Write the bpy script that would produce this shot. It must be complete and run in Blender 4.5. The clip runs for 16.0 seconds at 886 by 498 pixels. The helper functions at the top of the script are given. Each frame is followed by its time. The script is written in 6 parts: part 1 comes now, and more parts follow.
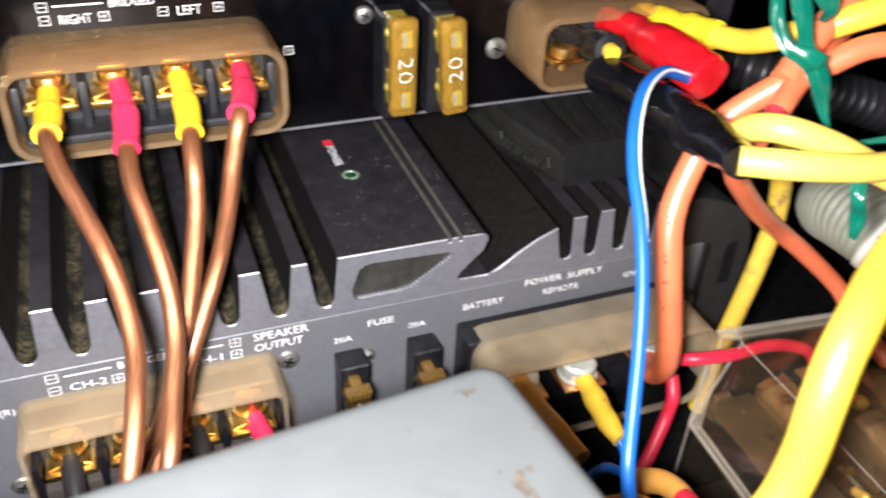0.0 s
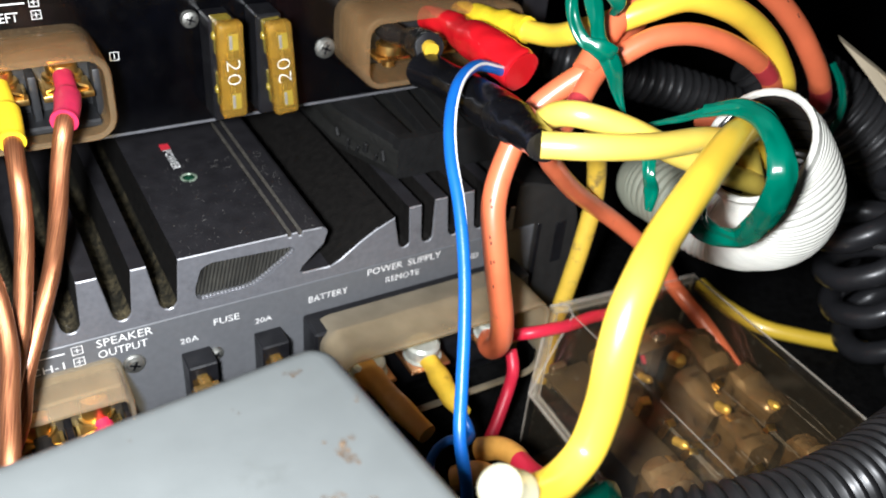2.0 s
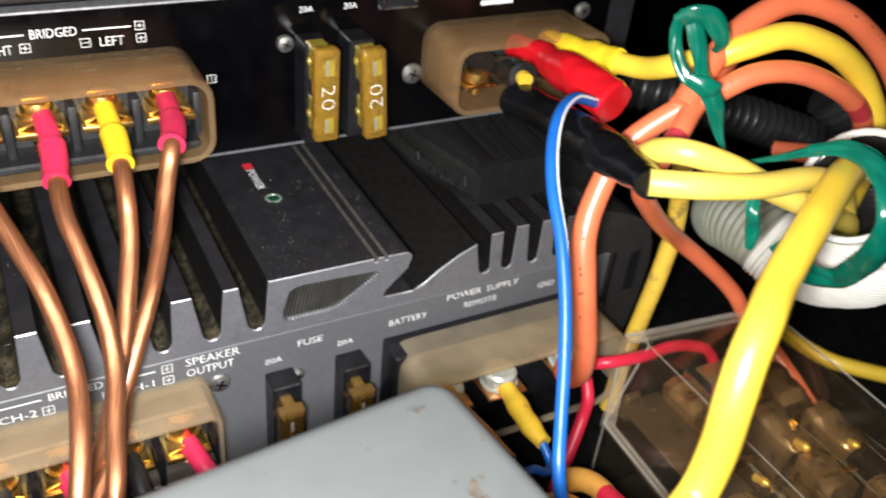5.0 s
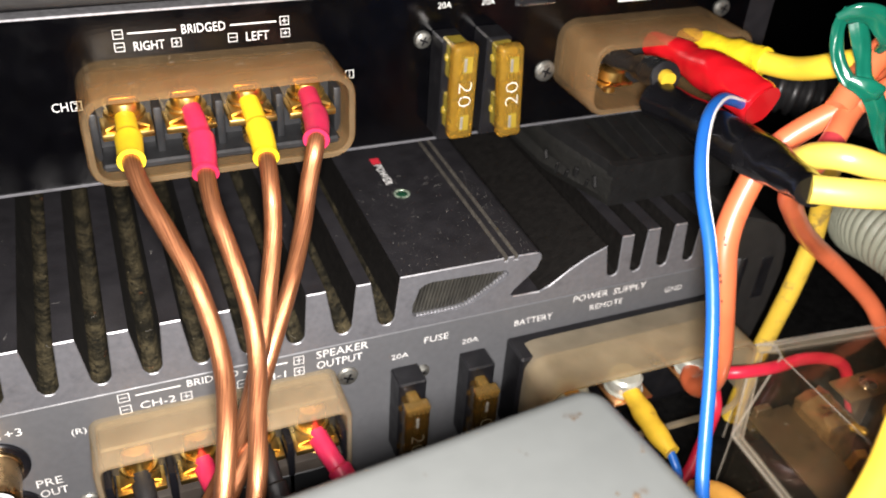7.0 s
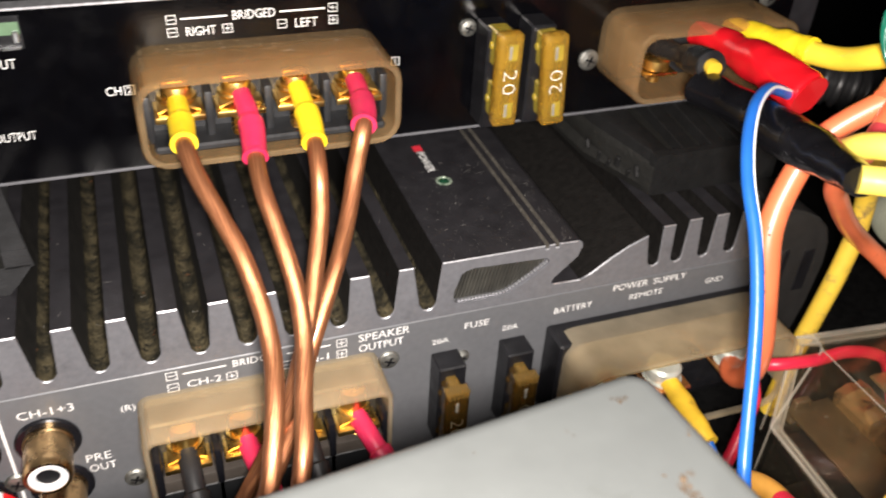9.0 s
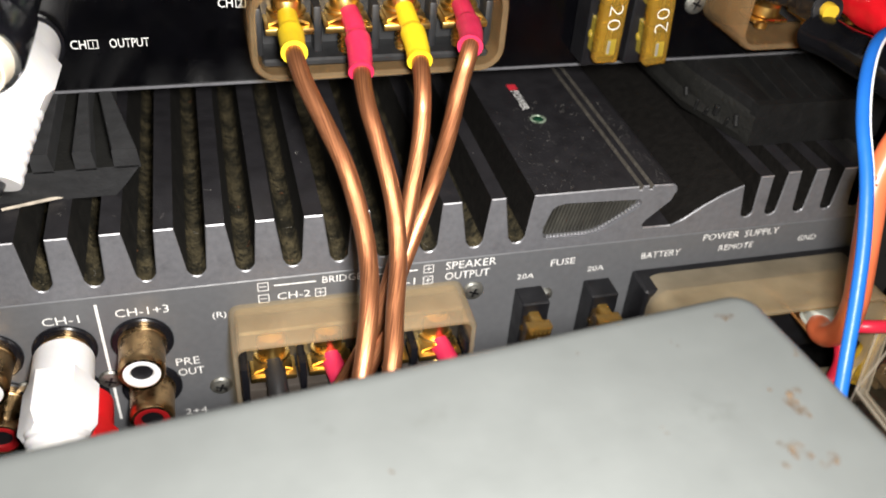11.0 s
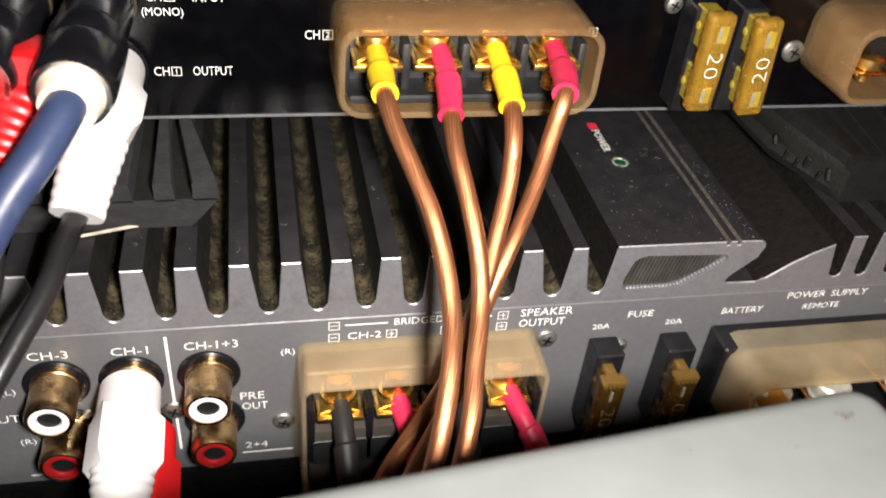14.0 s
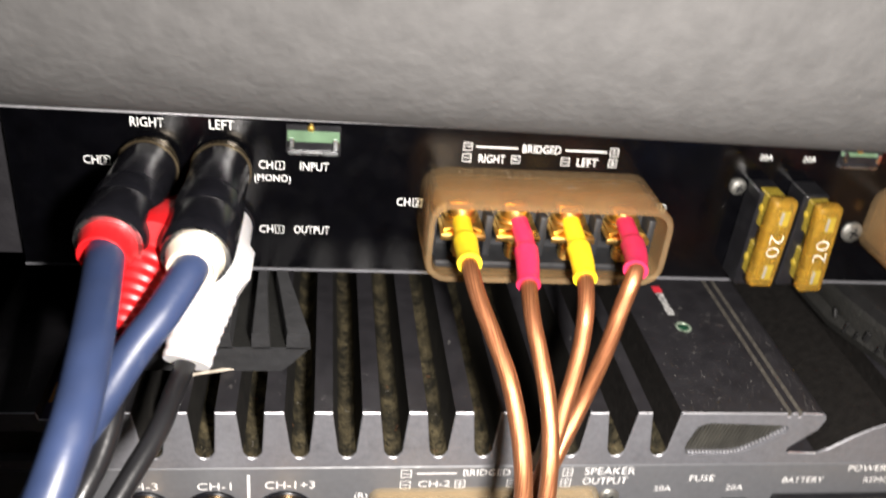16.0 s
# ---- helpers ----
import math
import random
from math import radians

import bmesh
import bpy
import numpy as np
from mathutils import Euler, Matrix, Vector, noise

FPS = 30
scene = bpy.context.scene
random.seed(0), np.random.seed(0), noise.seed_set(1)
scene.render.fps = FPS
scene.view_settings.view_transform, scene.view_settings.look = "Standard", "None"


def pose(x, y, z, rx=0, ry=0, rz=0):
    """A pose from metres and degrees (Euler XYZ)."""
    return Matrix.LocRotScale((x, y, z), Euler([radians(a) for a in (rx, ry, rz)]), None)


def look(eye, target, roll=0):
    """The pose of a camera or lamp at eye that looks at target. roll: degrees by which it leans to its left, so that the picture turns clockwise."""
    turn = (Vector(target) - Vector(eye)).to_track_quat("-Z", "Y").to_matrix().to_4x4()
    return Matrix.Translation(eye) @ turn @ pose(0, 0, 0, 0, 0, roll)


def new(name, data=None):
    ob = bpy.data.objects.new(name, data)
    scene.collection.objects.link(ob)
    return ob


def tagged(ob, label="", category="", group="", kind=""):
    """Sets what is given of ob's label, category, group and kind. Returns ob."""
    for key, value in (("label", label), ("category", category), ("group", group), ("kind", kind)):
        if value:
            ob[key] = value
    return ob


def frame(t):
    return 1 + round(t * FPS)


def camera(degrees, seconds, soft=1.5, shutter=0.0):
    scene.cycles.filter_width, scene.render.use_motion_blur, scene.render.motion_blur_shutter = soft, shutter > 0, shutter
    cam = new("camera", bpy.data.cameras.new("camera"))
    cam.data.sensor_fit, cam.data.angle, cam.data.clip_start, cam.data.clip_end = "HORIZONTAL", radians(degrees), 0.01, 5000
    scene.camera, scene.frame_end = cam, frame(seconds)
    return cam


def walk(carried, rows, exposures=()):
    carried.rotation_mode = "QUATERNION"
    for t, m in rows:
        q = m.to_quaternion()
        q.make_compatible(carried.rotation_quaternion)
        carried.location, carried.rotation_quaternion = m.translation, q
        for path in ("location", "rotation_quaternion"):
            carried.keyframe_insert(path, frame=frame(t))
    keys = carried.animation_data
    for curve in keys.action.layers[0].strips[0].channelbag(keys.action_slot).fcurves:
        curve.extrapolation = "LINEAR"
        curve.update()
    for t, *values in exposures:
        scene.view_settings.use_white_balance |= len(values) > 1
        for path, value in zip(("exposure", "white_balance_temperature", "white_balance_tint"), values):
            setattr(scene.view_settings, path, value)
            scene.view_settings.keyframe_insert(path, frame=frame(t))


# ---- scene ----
cam = camera(53.6, 16.0, soft=1.8, shutter=0.5)
# a close-up lens: sharp on the connector panels, soft on the steel cover near it
cam.data.dof.use_dof, cam.data.dof.focus_distance, cam.data.dof.aperture_fstop = True, 0.150, 26.0
PATH = [
    (0, (-0.01149, -0.12601, 0.10987), (0.01956, -0.05069, 0.05189), 3.23),
    (0.5, (-0.00981, -0.13009, 0.11203), (0.02824, -0.05832, 0.05371), 4.27),
    (1, (-0.00920, -0.13217, 0.11260), (0.03198, -0.06210, 0.05434), 5.23),
    (1.5, (-0.00905, -0.13435, 0.11440), (0.03387, -0.06498, 0.05656), 5.64),
    (2, (-0.00846, -0.13499, 0.11340), (0.03563, -0.06590, 0.05610), 5.50),
    (2.5, (-0.00735, -0.13679, 0.11276), (0.03731, -0.06808, 0.05545), 5.06),
    (3, (-0.00676, -0.13758, 0.11145), (0.03820, -0.06927, 0.05390), 4.87),
    (3.5, (-0.00912, -0.13530, 0.11375), (0.03541, -0.06701, 0.05584), 5.28),
    (4, (-0.00978, -0.13552, 0.11287), (0.03459, -0.06657, 0.05562), 5.22),
    (4.5, (-0.01140, -0.13424, 0.11351), (0.03235, -0.06456, 0.05667), 5.42),
    (5, (-0.01912, -0.12748, 0.11548), (0.02307, -0.05663, 0.05891), 6.15),
    (5.2, (-0.02112, -0.12512, 0.11564), (0.02049, -0.05418, 0.05874), 6.26),
    (7.5, (-0.02665, -0.12188, 0.11320), (0.00535, -0.04690, 0.05528), 3.48),
    (8, (-0.02640, -0.12215, 0.11179), (0.00534, -0.04742, 0.05341), 2.97),
    (8.5, (-0.02615, -0.12196, 0.11269), (0.00541, -0.04768, 0.05365), 2.96),
    (9, (-0.02963, -0.12286, 0.11432), (0.00054, -0.04770, 0.05566), 3.70),
    (9.5, (-0.03394, -0.12764, 0.10966), (-0.00917, -0.05089, 0.05054), 3.92),
    (12, (-0.03941, -0.12339, 0.10670), (-0.01686, -0.04810, 0.04487), 5.59),
    (12.5, (-0.04366, -0.11978, 0.10805), (-0.02200, -0.04410, 0.04637), 6.59),
    (13, (-0.04238, -0.11939, 0.10809), (-0.02168, -0.04381, 0.04597), 6.58),
    (13.5, (-0.04336, -0.11888, 0.10934), (-0.02307, -0.04315, 0.04726), 6.41),
    (14, (-0.04286, -0.11615, 0.10963), (-0.02317, -0.03964, 0.04832), 6.18),
    (14.5, (-0.04157, -0.11541, 0.10847), (-0.02371, -0.03746, 0.04844), 5.13),
    (15, (-0.04152, -0.11536, 0.11043), (-0.02518, -0.03631, 0.05139), 4.44),
    (15.5, (-0.04420, -0.11956, 0.11603), (-0.02926, -0.03731, 0.06116), 3.99),
    (16, (-0.04937, -0.12061, 0.12128), (-0.03523, -0.03546, 0.07079), 6.33),
]
walk(cam, [(t, look(eye, target, roll)) for t, eye, target, roll in PATH],
     exposures=[(0.0, 0.13, 6150, 15), (0.5, -0.31, 5650, 10), (2.0, -0.21, 5900, 9), (2.5, -0.20, 6100, 11), (4.5, -0.22, 6200, 11), (5.0, -0.32, 6250, 11), (7.5, -0.15, 6700, 14), (9.5, -0.17, 6800, 14), (12.0, -0.52, 6450, 8), (12.5, -0.43, 6650, 12), (13.0, -0.28, 6700, 13), (14.5, -0.10, 6900, 13), (15.5, -0.08, 6950, 13), (16.0, 0.08, 6700, 13)])

# ---- light: one small white torch lamp beside the camera, dim daylight around ----
world = bpy.data.worlds.new("world")
scene.world = world
world.use_nodes = True
world.node_tree.nodes["Background"].inputs["Color"].default_value = (0.75, 0.85, 1.0, 1)
world.node_tree.nodes["Background"].inputs["Strength"].default_value = 0.03
torch_data = bpy.data.lights.new("torch_lamp", "AREA")
torch_data.shape = "DISK"
torch_data.size = 0.016
torch_data.energy = 1.0
torch_data.color = (1.0, 0.97, 0.93)
torch = new("torch_lamp", torch_data)
torch.matrix_world = look((-0.026, -0.128, 0.112), (0.01, 0.0, 0.02))

# ---- materials ----
CM = 0.01
MATS = {}


def material(name, color, rough=0.5, metal=0.0, noise_scale=0.0, noise_amount=0.0, second=None, second_scale=300.0,
             second_at=(0.55, 0.7), bump=0.0, bump_scale=900.0, transmission=0.0, coat=0.0, ior=1.5, rough_var=0.0,
             sheen=0.0, subsurface=0.0, spec=0.5):
    m = bpy.data.materials.new(name)
    m.use_nodes = True
    nt = m.node_tree
    p = nt.nodes["Principled BSDF"]
    p.inputs["Base Color"].default_value = (*color, 1)
    p.inputs["Roughness"].default_value = rough
    p.inputs["Metallic"].default_value = metal
    p.inputs["Transmission Weight"].default_value = transmission
    p.inputs["Coat Weight"].default_value = coat
    p.inputs["IOR"].default_value = ior
    p.inputs["Sheen Weight"].default_value = sheen
    p.inputs["Specular IOR Level"].default_value = spec
    if subsurface:
        p.inputs["Subsurface Weight"].default_value = subsurface
        p.inputs["Subsurface Radius"].default_value = (0.004, 0.003, 0.0015)
        p.inputs["Subsurface Scale"].default_value = 0.5
    tc = nt.nodes.new("ShaderNodeTexCoord")
    col = None
    if noise_amount:
        n = nt.nodes.new("ShaderNodeTexNoise")
        n.inputs["Scale"].default_value = noise_scale
        n.inputs["Detail"].default_value = 6
        nt.links.new(tc.outputs["Object"], n.inputs["Vector"])
        r = nt.nodes.new("ShaderNodeMapRange")
        r.inputs["From Min"].default_value, r.inputs["From Max"].default_value = 0.3, 0.7
        r.inputs["To Min"].default_value, r.inputs["To Max"].default_value = 1 - noise_amount, 1 + noise_amount
        nt.links.new(n.outputs["Fac"], r.inputs["Value"])
        v = nt.nodes.new("ShaderNodeVectorMath")
        v.operation = "SCALE"
        v.inputs[0].default_value = color
        nt.links.new(r.outputs["Result"], v.inputs["Scale"])
        col = v.outputs["Vector"]
    if second:
        n = nt.nodes.new("ShaderNodeTexNoise")
        n.inputs["Scale"].default_value = second_scale
        n.inputs["Detail"].default_value = 8
        n.inputs["Roughness"].default_value = 0.65
        nt.links.new(tc.outputs["Object"], n.inputs["Vector"])
        r = nt.nodes.new("ShaderNodeMapRange")
        r.interpolation_type = "SMOOTHSTEP"
        r.inputs["From Min"].default_value, r.inputs["From Max"].default_value = second_at
        nt.links.new(n.outputs["Fac"], r.inputs["Value"])
        mx = nt.nodes.new("ShaderNodeMix")
        mx.data_type = "RGBA"
        nt.links.new(r.outputs["Result"], mx.inputs["Factor"])
        if col:
            nt.links.new(col, mx.inputs["A"])
        else:
            mx.inputs["A"].default_value = (*color, 1)
        mx.inputs["B"].default_value = (*second, 1)
        col = mx.outputs["Result"]
    if col:
        nt.links.new(col, p.inputs["Base Color"])
    if rough_var:
        n = nt.nodes.new("ShaderNodeTexNoise")
        n.inputs["Scale"].default_value = 250
        n.inputs["Detail"].default_value = 5
        nt.links.new(tc.outputs["Object"], n.inputs["Vector"])
        r = nt.nodes.new("ShaderNodeMapRange")
        r.inputs["From Min"].default_value, r.inputs["From Max"].default_value = 0.3, 0.7
        r.inputs["To Min"].default_value, r.inputs["To Max"].default_value = rough - rough_var, rough + rough_var
        nt.links.new(n.outputs["Fac"], r.inputs["Value"])
        nt.links.new(r.outputs["Result"], p.inputs["Roughness"])
    if bump:
        n = nt.nodes.new("ShaderNodeTexNoise")
        n.inputs["Scale"].default_value = bump_scale
        n.inputs["Detail"].default_value = 4
        nt.links.new(tc.outputs["Object"], n.inputs["Vector"])
        b = nt.nodes.new("ShaderNodeBump")
        b.inputs["Strength"].default_value = bump
        b.inputs["Distance"].default_value = 0.0004
        nt.links.new(n.outputs["Fac"], b.inputs["Height"])
        nt.links.new(b.outputs["Normal"], p.inputs["Normal"])
    MATS[name] = m
    return m


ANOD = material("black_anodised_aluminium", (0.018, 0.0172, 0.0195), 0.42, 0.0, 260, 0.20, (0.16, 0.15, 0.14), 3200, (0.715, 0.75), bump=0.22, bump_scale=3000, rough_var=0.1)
# end cheek: shade put into a colour darker than the sawn face
CHEEK = material("shaded_end_cheek", (0.020, 0.019, 0.018), 0.55, 0.0, 300, 0.2, (0.07, 0.065, 0.055), 2600, (0.66, 0.76), bump=0.2, bump_scale=1800)
SHINY_BOOT = material("shiny_black_rubber", (0.010, 0.011, 0.012), 0.24, 0.0, 300, 0.2, (0.06, 0.06, 0.06), 900, (0.62, 0.76), bump=0.35, bump_scale=260, rough_var=0.08)
ANOD_CUT = material("sawn_anodised_aluminium", (0.150, 0.152, 0.165), 0.42, 0.25, 900, 0.10, (0.105, 0.106, 0.115), 260, (0.52, 0.80), bump=0.15, bump_scale=2500, rough_var=0.1)
# groove walls: darker base than the fin tops, with thin pale dust
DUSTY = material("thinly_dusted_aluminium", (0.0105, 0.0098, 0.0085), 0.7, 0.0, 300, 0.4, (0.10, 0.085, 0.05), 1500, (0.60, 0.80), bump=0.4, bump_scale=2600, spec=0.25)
# blacker tone for the grooves right of x 0.9, few specks
BLACK_VALLEY = material("black_anodised_groove", (0.0075, 0.0068, 0.0062), 0.6, 0.0, 600, 0.3, (0.06, 0.05, 0.036), 1500, (0.66, 0.80), bump=0.4, bump_scale=1500, spec=0.2)
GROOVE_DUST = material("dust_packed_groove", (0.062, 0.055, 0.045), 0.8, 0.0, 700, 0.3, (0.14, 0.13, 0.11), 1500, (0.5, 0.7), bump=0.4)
BARE = material("bare_aluminium_edge", (0.75, 0.75, 0.78), 0.4, 0.85, 800, 0.2)
# dimmer copy of the bare edge, for weaker highlights down in the grooves
DIM_EDGE = material("dim_aluminium_edge", (0.42, 0.42, 0.44), 0.5, 0.6, 800, 0.3)
PANEL_GREY = material("dark_grey_panel_paint", (0.106, 0.109, 0.116), 0.42, 0.0, 700, 0.07, (0.11, 0.105, 0.09), 4500, (0.72, 0.78), bump=0.12, bump_scale=4000, rough_var=0.08)
PANEL_BLACK = material("black_panel_paint", (0.0012, 0.0012, 0.0017), 0.15, 0.0, 200, 0.3, (0.07, 0.065, 0.06), 4000, (0.76, 0.80), bump=0.08, bump_scale=3000, rough_var=0.08)
INK = material("white_screen_print", (0.82, 0.82, 0.80), 0.6, 0, 1500, 0.12)
# dimmed copy of the white print, for the shaded lower fuses
INK_DIM = material("dimmed_white_print", (0.34, 0.29, 0.20), 0.5, 0, 1500, 0.4)
RED_INK = material("red_screen_print", (0.65, 0.03, 0.05), 0.5, 0, 1500, 0.1)
AMBER = material("amber_translucent_cover", (0.50, 0.35, 0.19), 0.40, 0.0, 180, 0.18, (0.85, 0.78, 0.65), 1900, (0.705, 0.74), bump=0.15, bump_scale=1500, rough_var=0.08)
SMOKE = material("smoky_translucent_cover", (0.62, 0.53, 0.38), 0.40, 0.0, 160, 0.2, (0.5, 0.47, 0.40), 3500, (0.66, 0.72), transmission=0.60, bump=0.12, bump_scale=1500, rough_var=0.08)
GOLD = material("gold_plated_brass", (0.96, 0.63, 0.20), 0.31, 1.0, 260, 0.15, (0.62, 0.34, 0.10), 420, (0.58, 0.80), bump=0.14, bump_scale=500, rough_var=0.09)
GLINT_BRASS = material("glint_brass_cap", (0.95, 0.62, 0.12), 0.42, 0.6, 300, 0.15, bump=0.2, bump_scale=900, rough_var=0.08)
BRASS_DULL = material("tarnished_gold_plating", (0.60, 0.40, 0.20), 0.30, 1.0, 250, 0.25, (0.22, 0.12, 0.06), 350, (0.52, 0.72), bump=0.15, bump_scale=1200, rough_var=0.1)
COPPER_TERM = material("copper_plate", (0.80, 0.42, 0.22), 0.3, 1.0, 300, 0.2, bump=0.15)
DARK_COLLAR = material("blackened_metal_collar", (0.13, 0.10, 0.06), 0.28, 0.7, 300, 0.2, rough_var=0.08)
ZINC = material("zinc_plated_steel", (0.72, 0.74, 0.75), 0.28, 1.0, 350, 0.2, bump=0.2, rough_var=0.1)
PALE_ZINC = material("dull_pale_zinc", (0.55, 0.58, 0.53), 0.38, 0.45, 350, 0.2, (0.35, 0.36, 0.30), 400, (0.55, 0.7), bump=0.2, rough_var=0.1)
STEEL_DARK = material("dull_screw_steel", (0.30, 0.30, 0.275), 0.50, 0.9, 500, 0.35, (0.06, 0.05, 0.04), 700, (0.52, 0.72), bump=0.3)
BLACK_PLASTIC = material("black_plastic", (0.008, 0.008, 0.0095), 0.38, 0, 300, 0.3, bump=0.15, bump_scale=2500, rough_var=0.1)
GLOSS_BLACK = material("glossy_black_plastic", (0.007, 0.007, 0.009), 0.23, 0, 300, 0.2, (0.06, 0.06, 0.06), 2500, (0.74, 0.79), bump=0.05, rough_var=0.03, spec=0.4)
DARK_PLASTIC = material("dark_grey_plastic", (0.014, 0.0148, 0.0162), 0.5, 0, 300, 0.2, bump=0.15, rough_var=0.1)
SHELF_BROWN = material("dull_brown_plastic", (0.052, 0.043, 0.036), 0.5, 0, 200, 0.25, (0.10, 0.09, 0.08), 2600, (0.68, 0.75), bump=0.2, rough_var=0.1)
RUBBER = material("dark_grey_rubber", (0.023, 0.0235, 0.025), 0.7, 0, 350, 0.25, (0.12, 0.11, 0.10), 3000, (0.66, 0.74), bump=0.35, bump_scale=1200)
# darker copy of the spacer rubber: the far spacer's dimness put into colour
RUBBER_DARK = material("dimmed_dusty_rubber", (0.0055, 0.0055, 0.0056), 0.65, 0, 350, 0.3, (0.09, 0.085, 0.07), 2600, (0.68, 0.75), bump=0.35, bump_scale=900, spec=0.3)
# blacker than the ridges, for groove floors and left-facing ends
RUBBER_BLACK = material("blacker_speckled_rubber", (0.007, 0.007, 0.006), 0.6, 0, 350, 0.3, (0.16, 0.15, 0.11), 2600, (0.68, 0.74), bump=0.35, bump_scale=1200)
WHITE_PLASTIC = material("white_plastic", (0.76, 0.75, 0.75), 0.42, 0, 200, 0.06, (0.6, 0.57, 0.52), 250, (0.62, 0.78), bump=0.1, subsurface=0.15)
CREAM_CAP = material("pale_cream_cap", (0.66, 0.62, 0.42), 0.4, 0, 200, 0.08, (0.55, 0.48, 0.28), 200, (0.55, 0.75), bump=0.1)
CREAM = material("cream_plastic_ring", (0.80, 0.70, 0.55), 0.4, 0, 200, 0.08, bump=0.1)
# darker copy of the red plastic: shadow on the lower jacks put into colour
RED_RING = material("shaded_red_insulator", (0.26, 0.008, 0.010), 0.4, 0, 200, 0.12, bump=0.1)
RED_PLASTIC = material("red_plastic", (0.62, 0.012, 0.015), 0.4, 0, 200, 0.12, bump=0.1)
YELLOW_SLEEVE = material("yellow_vinyl_sleeve", (0.85, 0.60, 0.02), 0.42, 0, 300, 0.1, (0.5, 0.33, 0.03), 300, (0.62, 0.75), bump=0.2, bump_scale=700, subsurface=0.1)
PINK_SLEEVE = material("pink_red_vinyl_sleeve", (0.60, 0.025, 0.085), 0.42, 0, 300, 0.12, bump=0.2, bump_scale=700, subsurface=0.1)
BLACK_SLEEVE = material("black_vinyl_sleeve", (0.015, 0.015, 0.016), 0.5, 0, 300, 0.2, bump=0.2)
YELLOW_CABLE = material("yellow_cable_insulation", (0.93, 0.63, 0.05), 0.36, 0, 120, 0.08, (0.45, 0.28, 0.05), 130, (0.66, 0.78), bump=0.08, bump_scale=500, coat=0.4, spec=1.0)
YELLOW_PALE = material("pale_yellow_cable_insulation", (0.93, 0.70, 0.115), 0.36, 0, 120, 0.07, (0.5, 0.36, 0.12), 150, (0.68, 0.8), bump=0.08, bump_scale=500, coat=0.4, spec=1.0)
YELLOW_DIRTY = material("dirty_yellow_cable_insulation", (0.70, 0.47, 0.05), 0.5, 0, 150, 0.15, (0.2, 0.14, 0.06), 220, (0.55, 0.75), bump=0.15, bump_scale=500)
ORANGE_CABLE = material("orange_cable_insulation", (0.82, 0.185, 0.075), 0.38, 0, 120, 0.10, (0.45, 0.09, 0.04), 120, (0.6, 0.78), bump=0.08, bump_scale=500, coat=0.3, spec=0.9)
RED_CABLE = material("red_cable_insulation", (0.62, 0.02, 0.05), 0.38, 0, 150, 0.1, bump=0.08)
RED_SHRINK = material("red_shrink_sleeve", (0.58, 0.008, 0.014), 0.26, 0, 150, 0.1, bump=0.35, bump_scale=180, coat=0.2)
BLUE_CABLE = material("blue_wire_insulation", (0.012, 0.115, 0.45), 0.35, 0, 150, 0.1, bump=0.08)
NAVY_CABLE = material("navy_blue_cable_jacket", (0.024, 0.038, 0.088), 0.42, 0, 120, 0.15, (0.045, 0.060, 0.11), 140, (0.6, 0.8), bump=0.12, bump_scale=400, rough_var=0.08)
BLACK_CABLE = material("black_cable_jacket", (0.010, 0.010, 0.011), 0.33, 0, 150, 0.2, bump=0.1)
COIL_BLACK = material("black_coiled_cord_jacket", (0.019, 0.019, 0.021), 0.34, 0, 150, 0.2, (0.06, 0.058, 0.05), 1200, (0.66, 0.76), bump=0.06, coat=0.3, rough_var=0.06)
TAPE = material("black_vinyl_tape", (0.0045, 0.0045, 0.0055), 0.22, 0, 120, 0.3, (0.25, 0.25, 0.25), 2000, (0.735, 0.77), bump=0.25, bump_scale=110, rough_var=0.08)
GREEN_TIE = material("green_vinyl_ribbon", (0.003, 0.115, 0.072), 0.20, 0, 150, 0.15, bump=0.35, bump_scale=160, coat=0.5)
WHITE_TUBE = material("off_white_corrugated_tube", (0.70, 0.69, 0.62), 0.45, 0, 120, 0.08, (0.5, 0.46, 0.38), 120, (0.6, 0.8), bump=0.08)
GREY_TUBE = material("grey_green_corrugated_tube", (0.24, 0.25, 0.19), 0.55, 0, 150, 0.12, (0.16, 0.15, 0.11), 300, (0.55, 0.75), bump=0.1)
TUBE_INSIDE = material("black_tube_inside", (0.012, 0.011, 0.010), 0.15, 0, 120, 0.2)
BLACK_TUBE = material("black_corrugated_tube", (0.015, 0.0148, 0.0155), 0.40, 0, 150, 0.2, (0.06, 0.055, 0.048), 900, (0.64, 0.76), rough_var=0.1)
# lighter copy of the black tube: light on the far run put into colour
LIT_TUBE = material("lit_black_corrugated_tube", (0.027, 0.0265, 0.0275), 0.38, 0, 150, 0.2, (0.09, 0.085, 0.072), 900, (0.62, 0.76), rough_var=0.1, spec=0.6)
CLEAR_BOX = material("scuffed_clear_plastic", (0.50, 0.42, 0.30), 0.05, 0, 60, 0.03, (0.5, 0.46, 0.40), 900, (0.70, 0.85), transmission=0.985, ior=1.45, bump=0.15, bump_scale=250, rough_var=0.08)


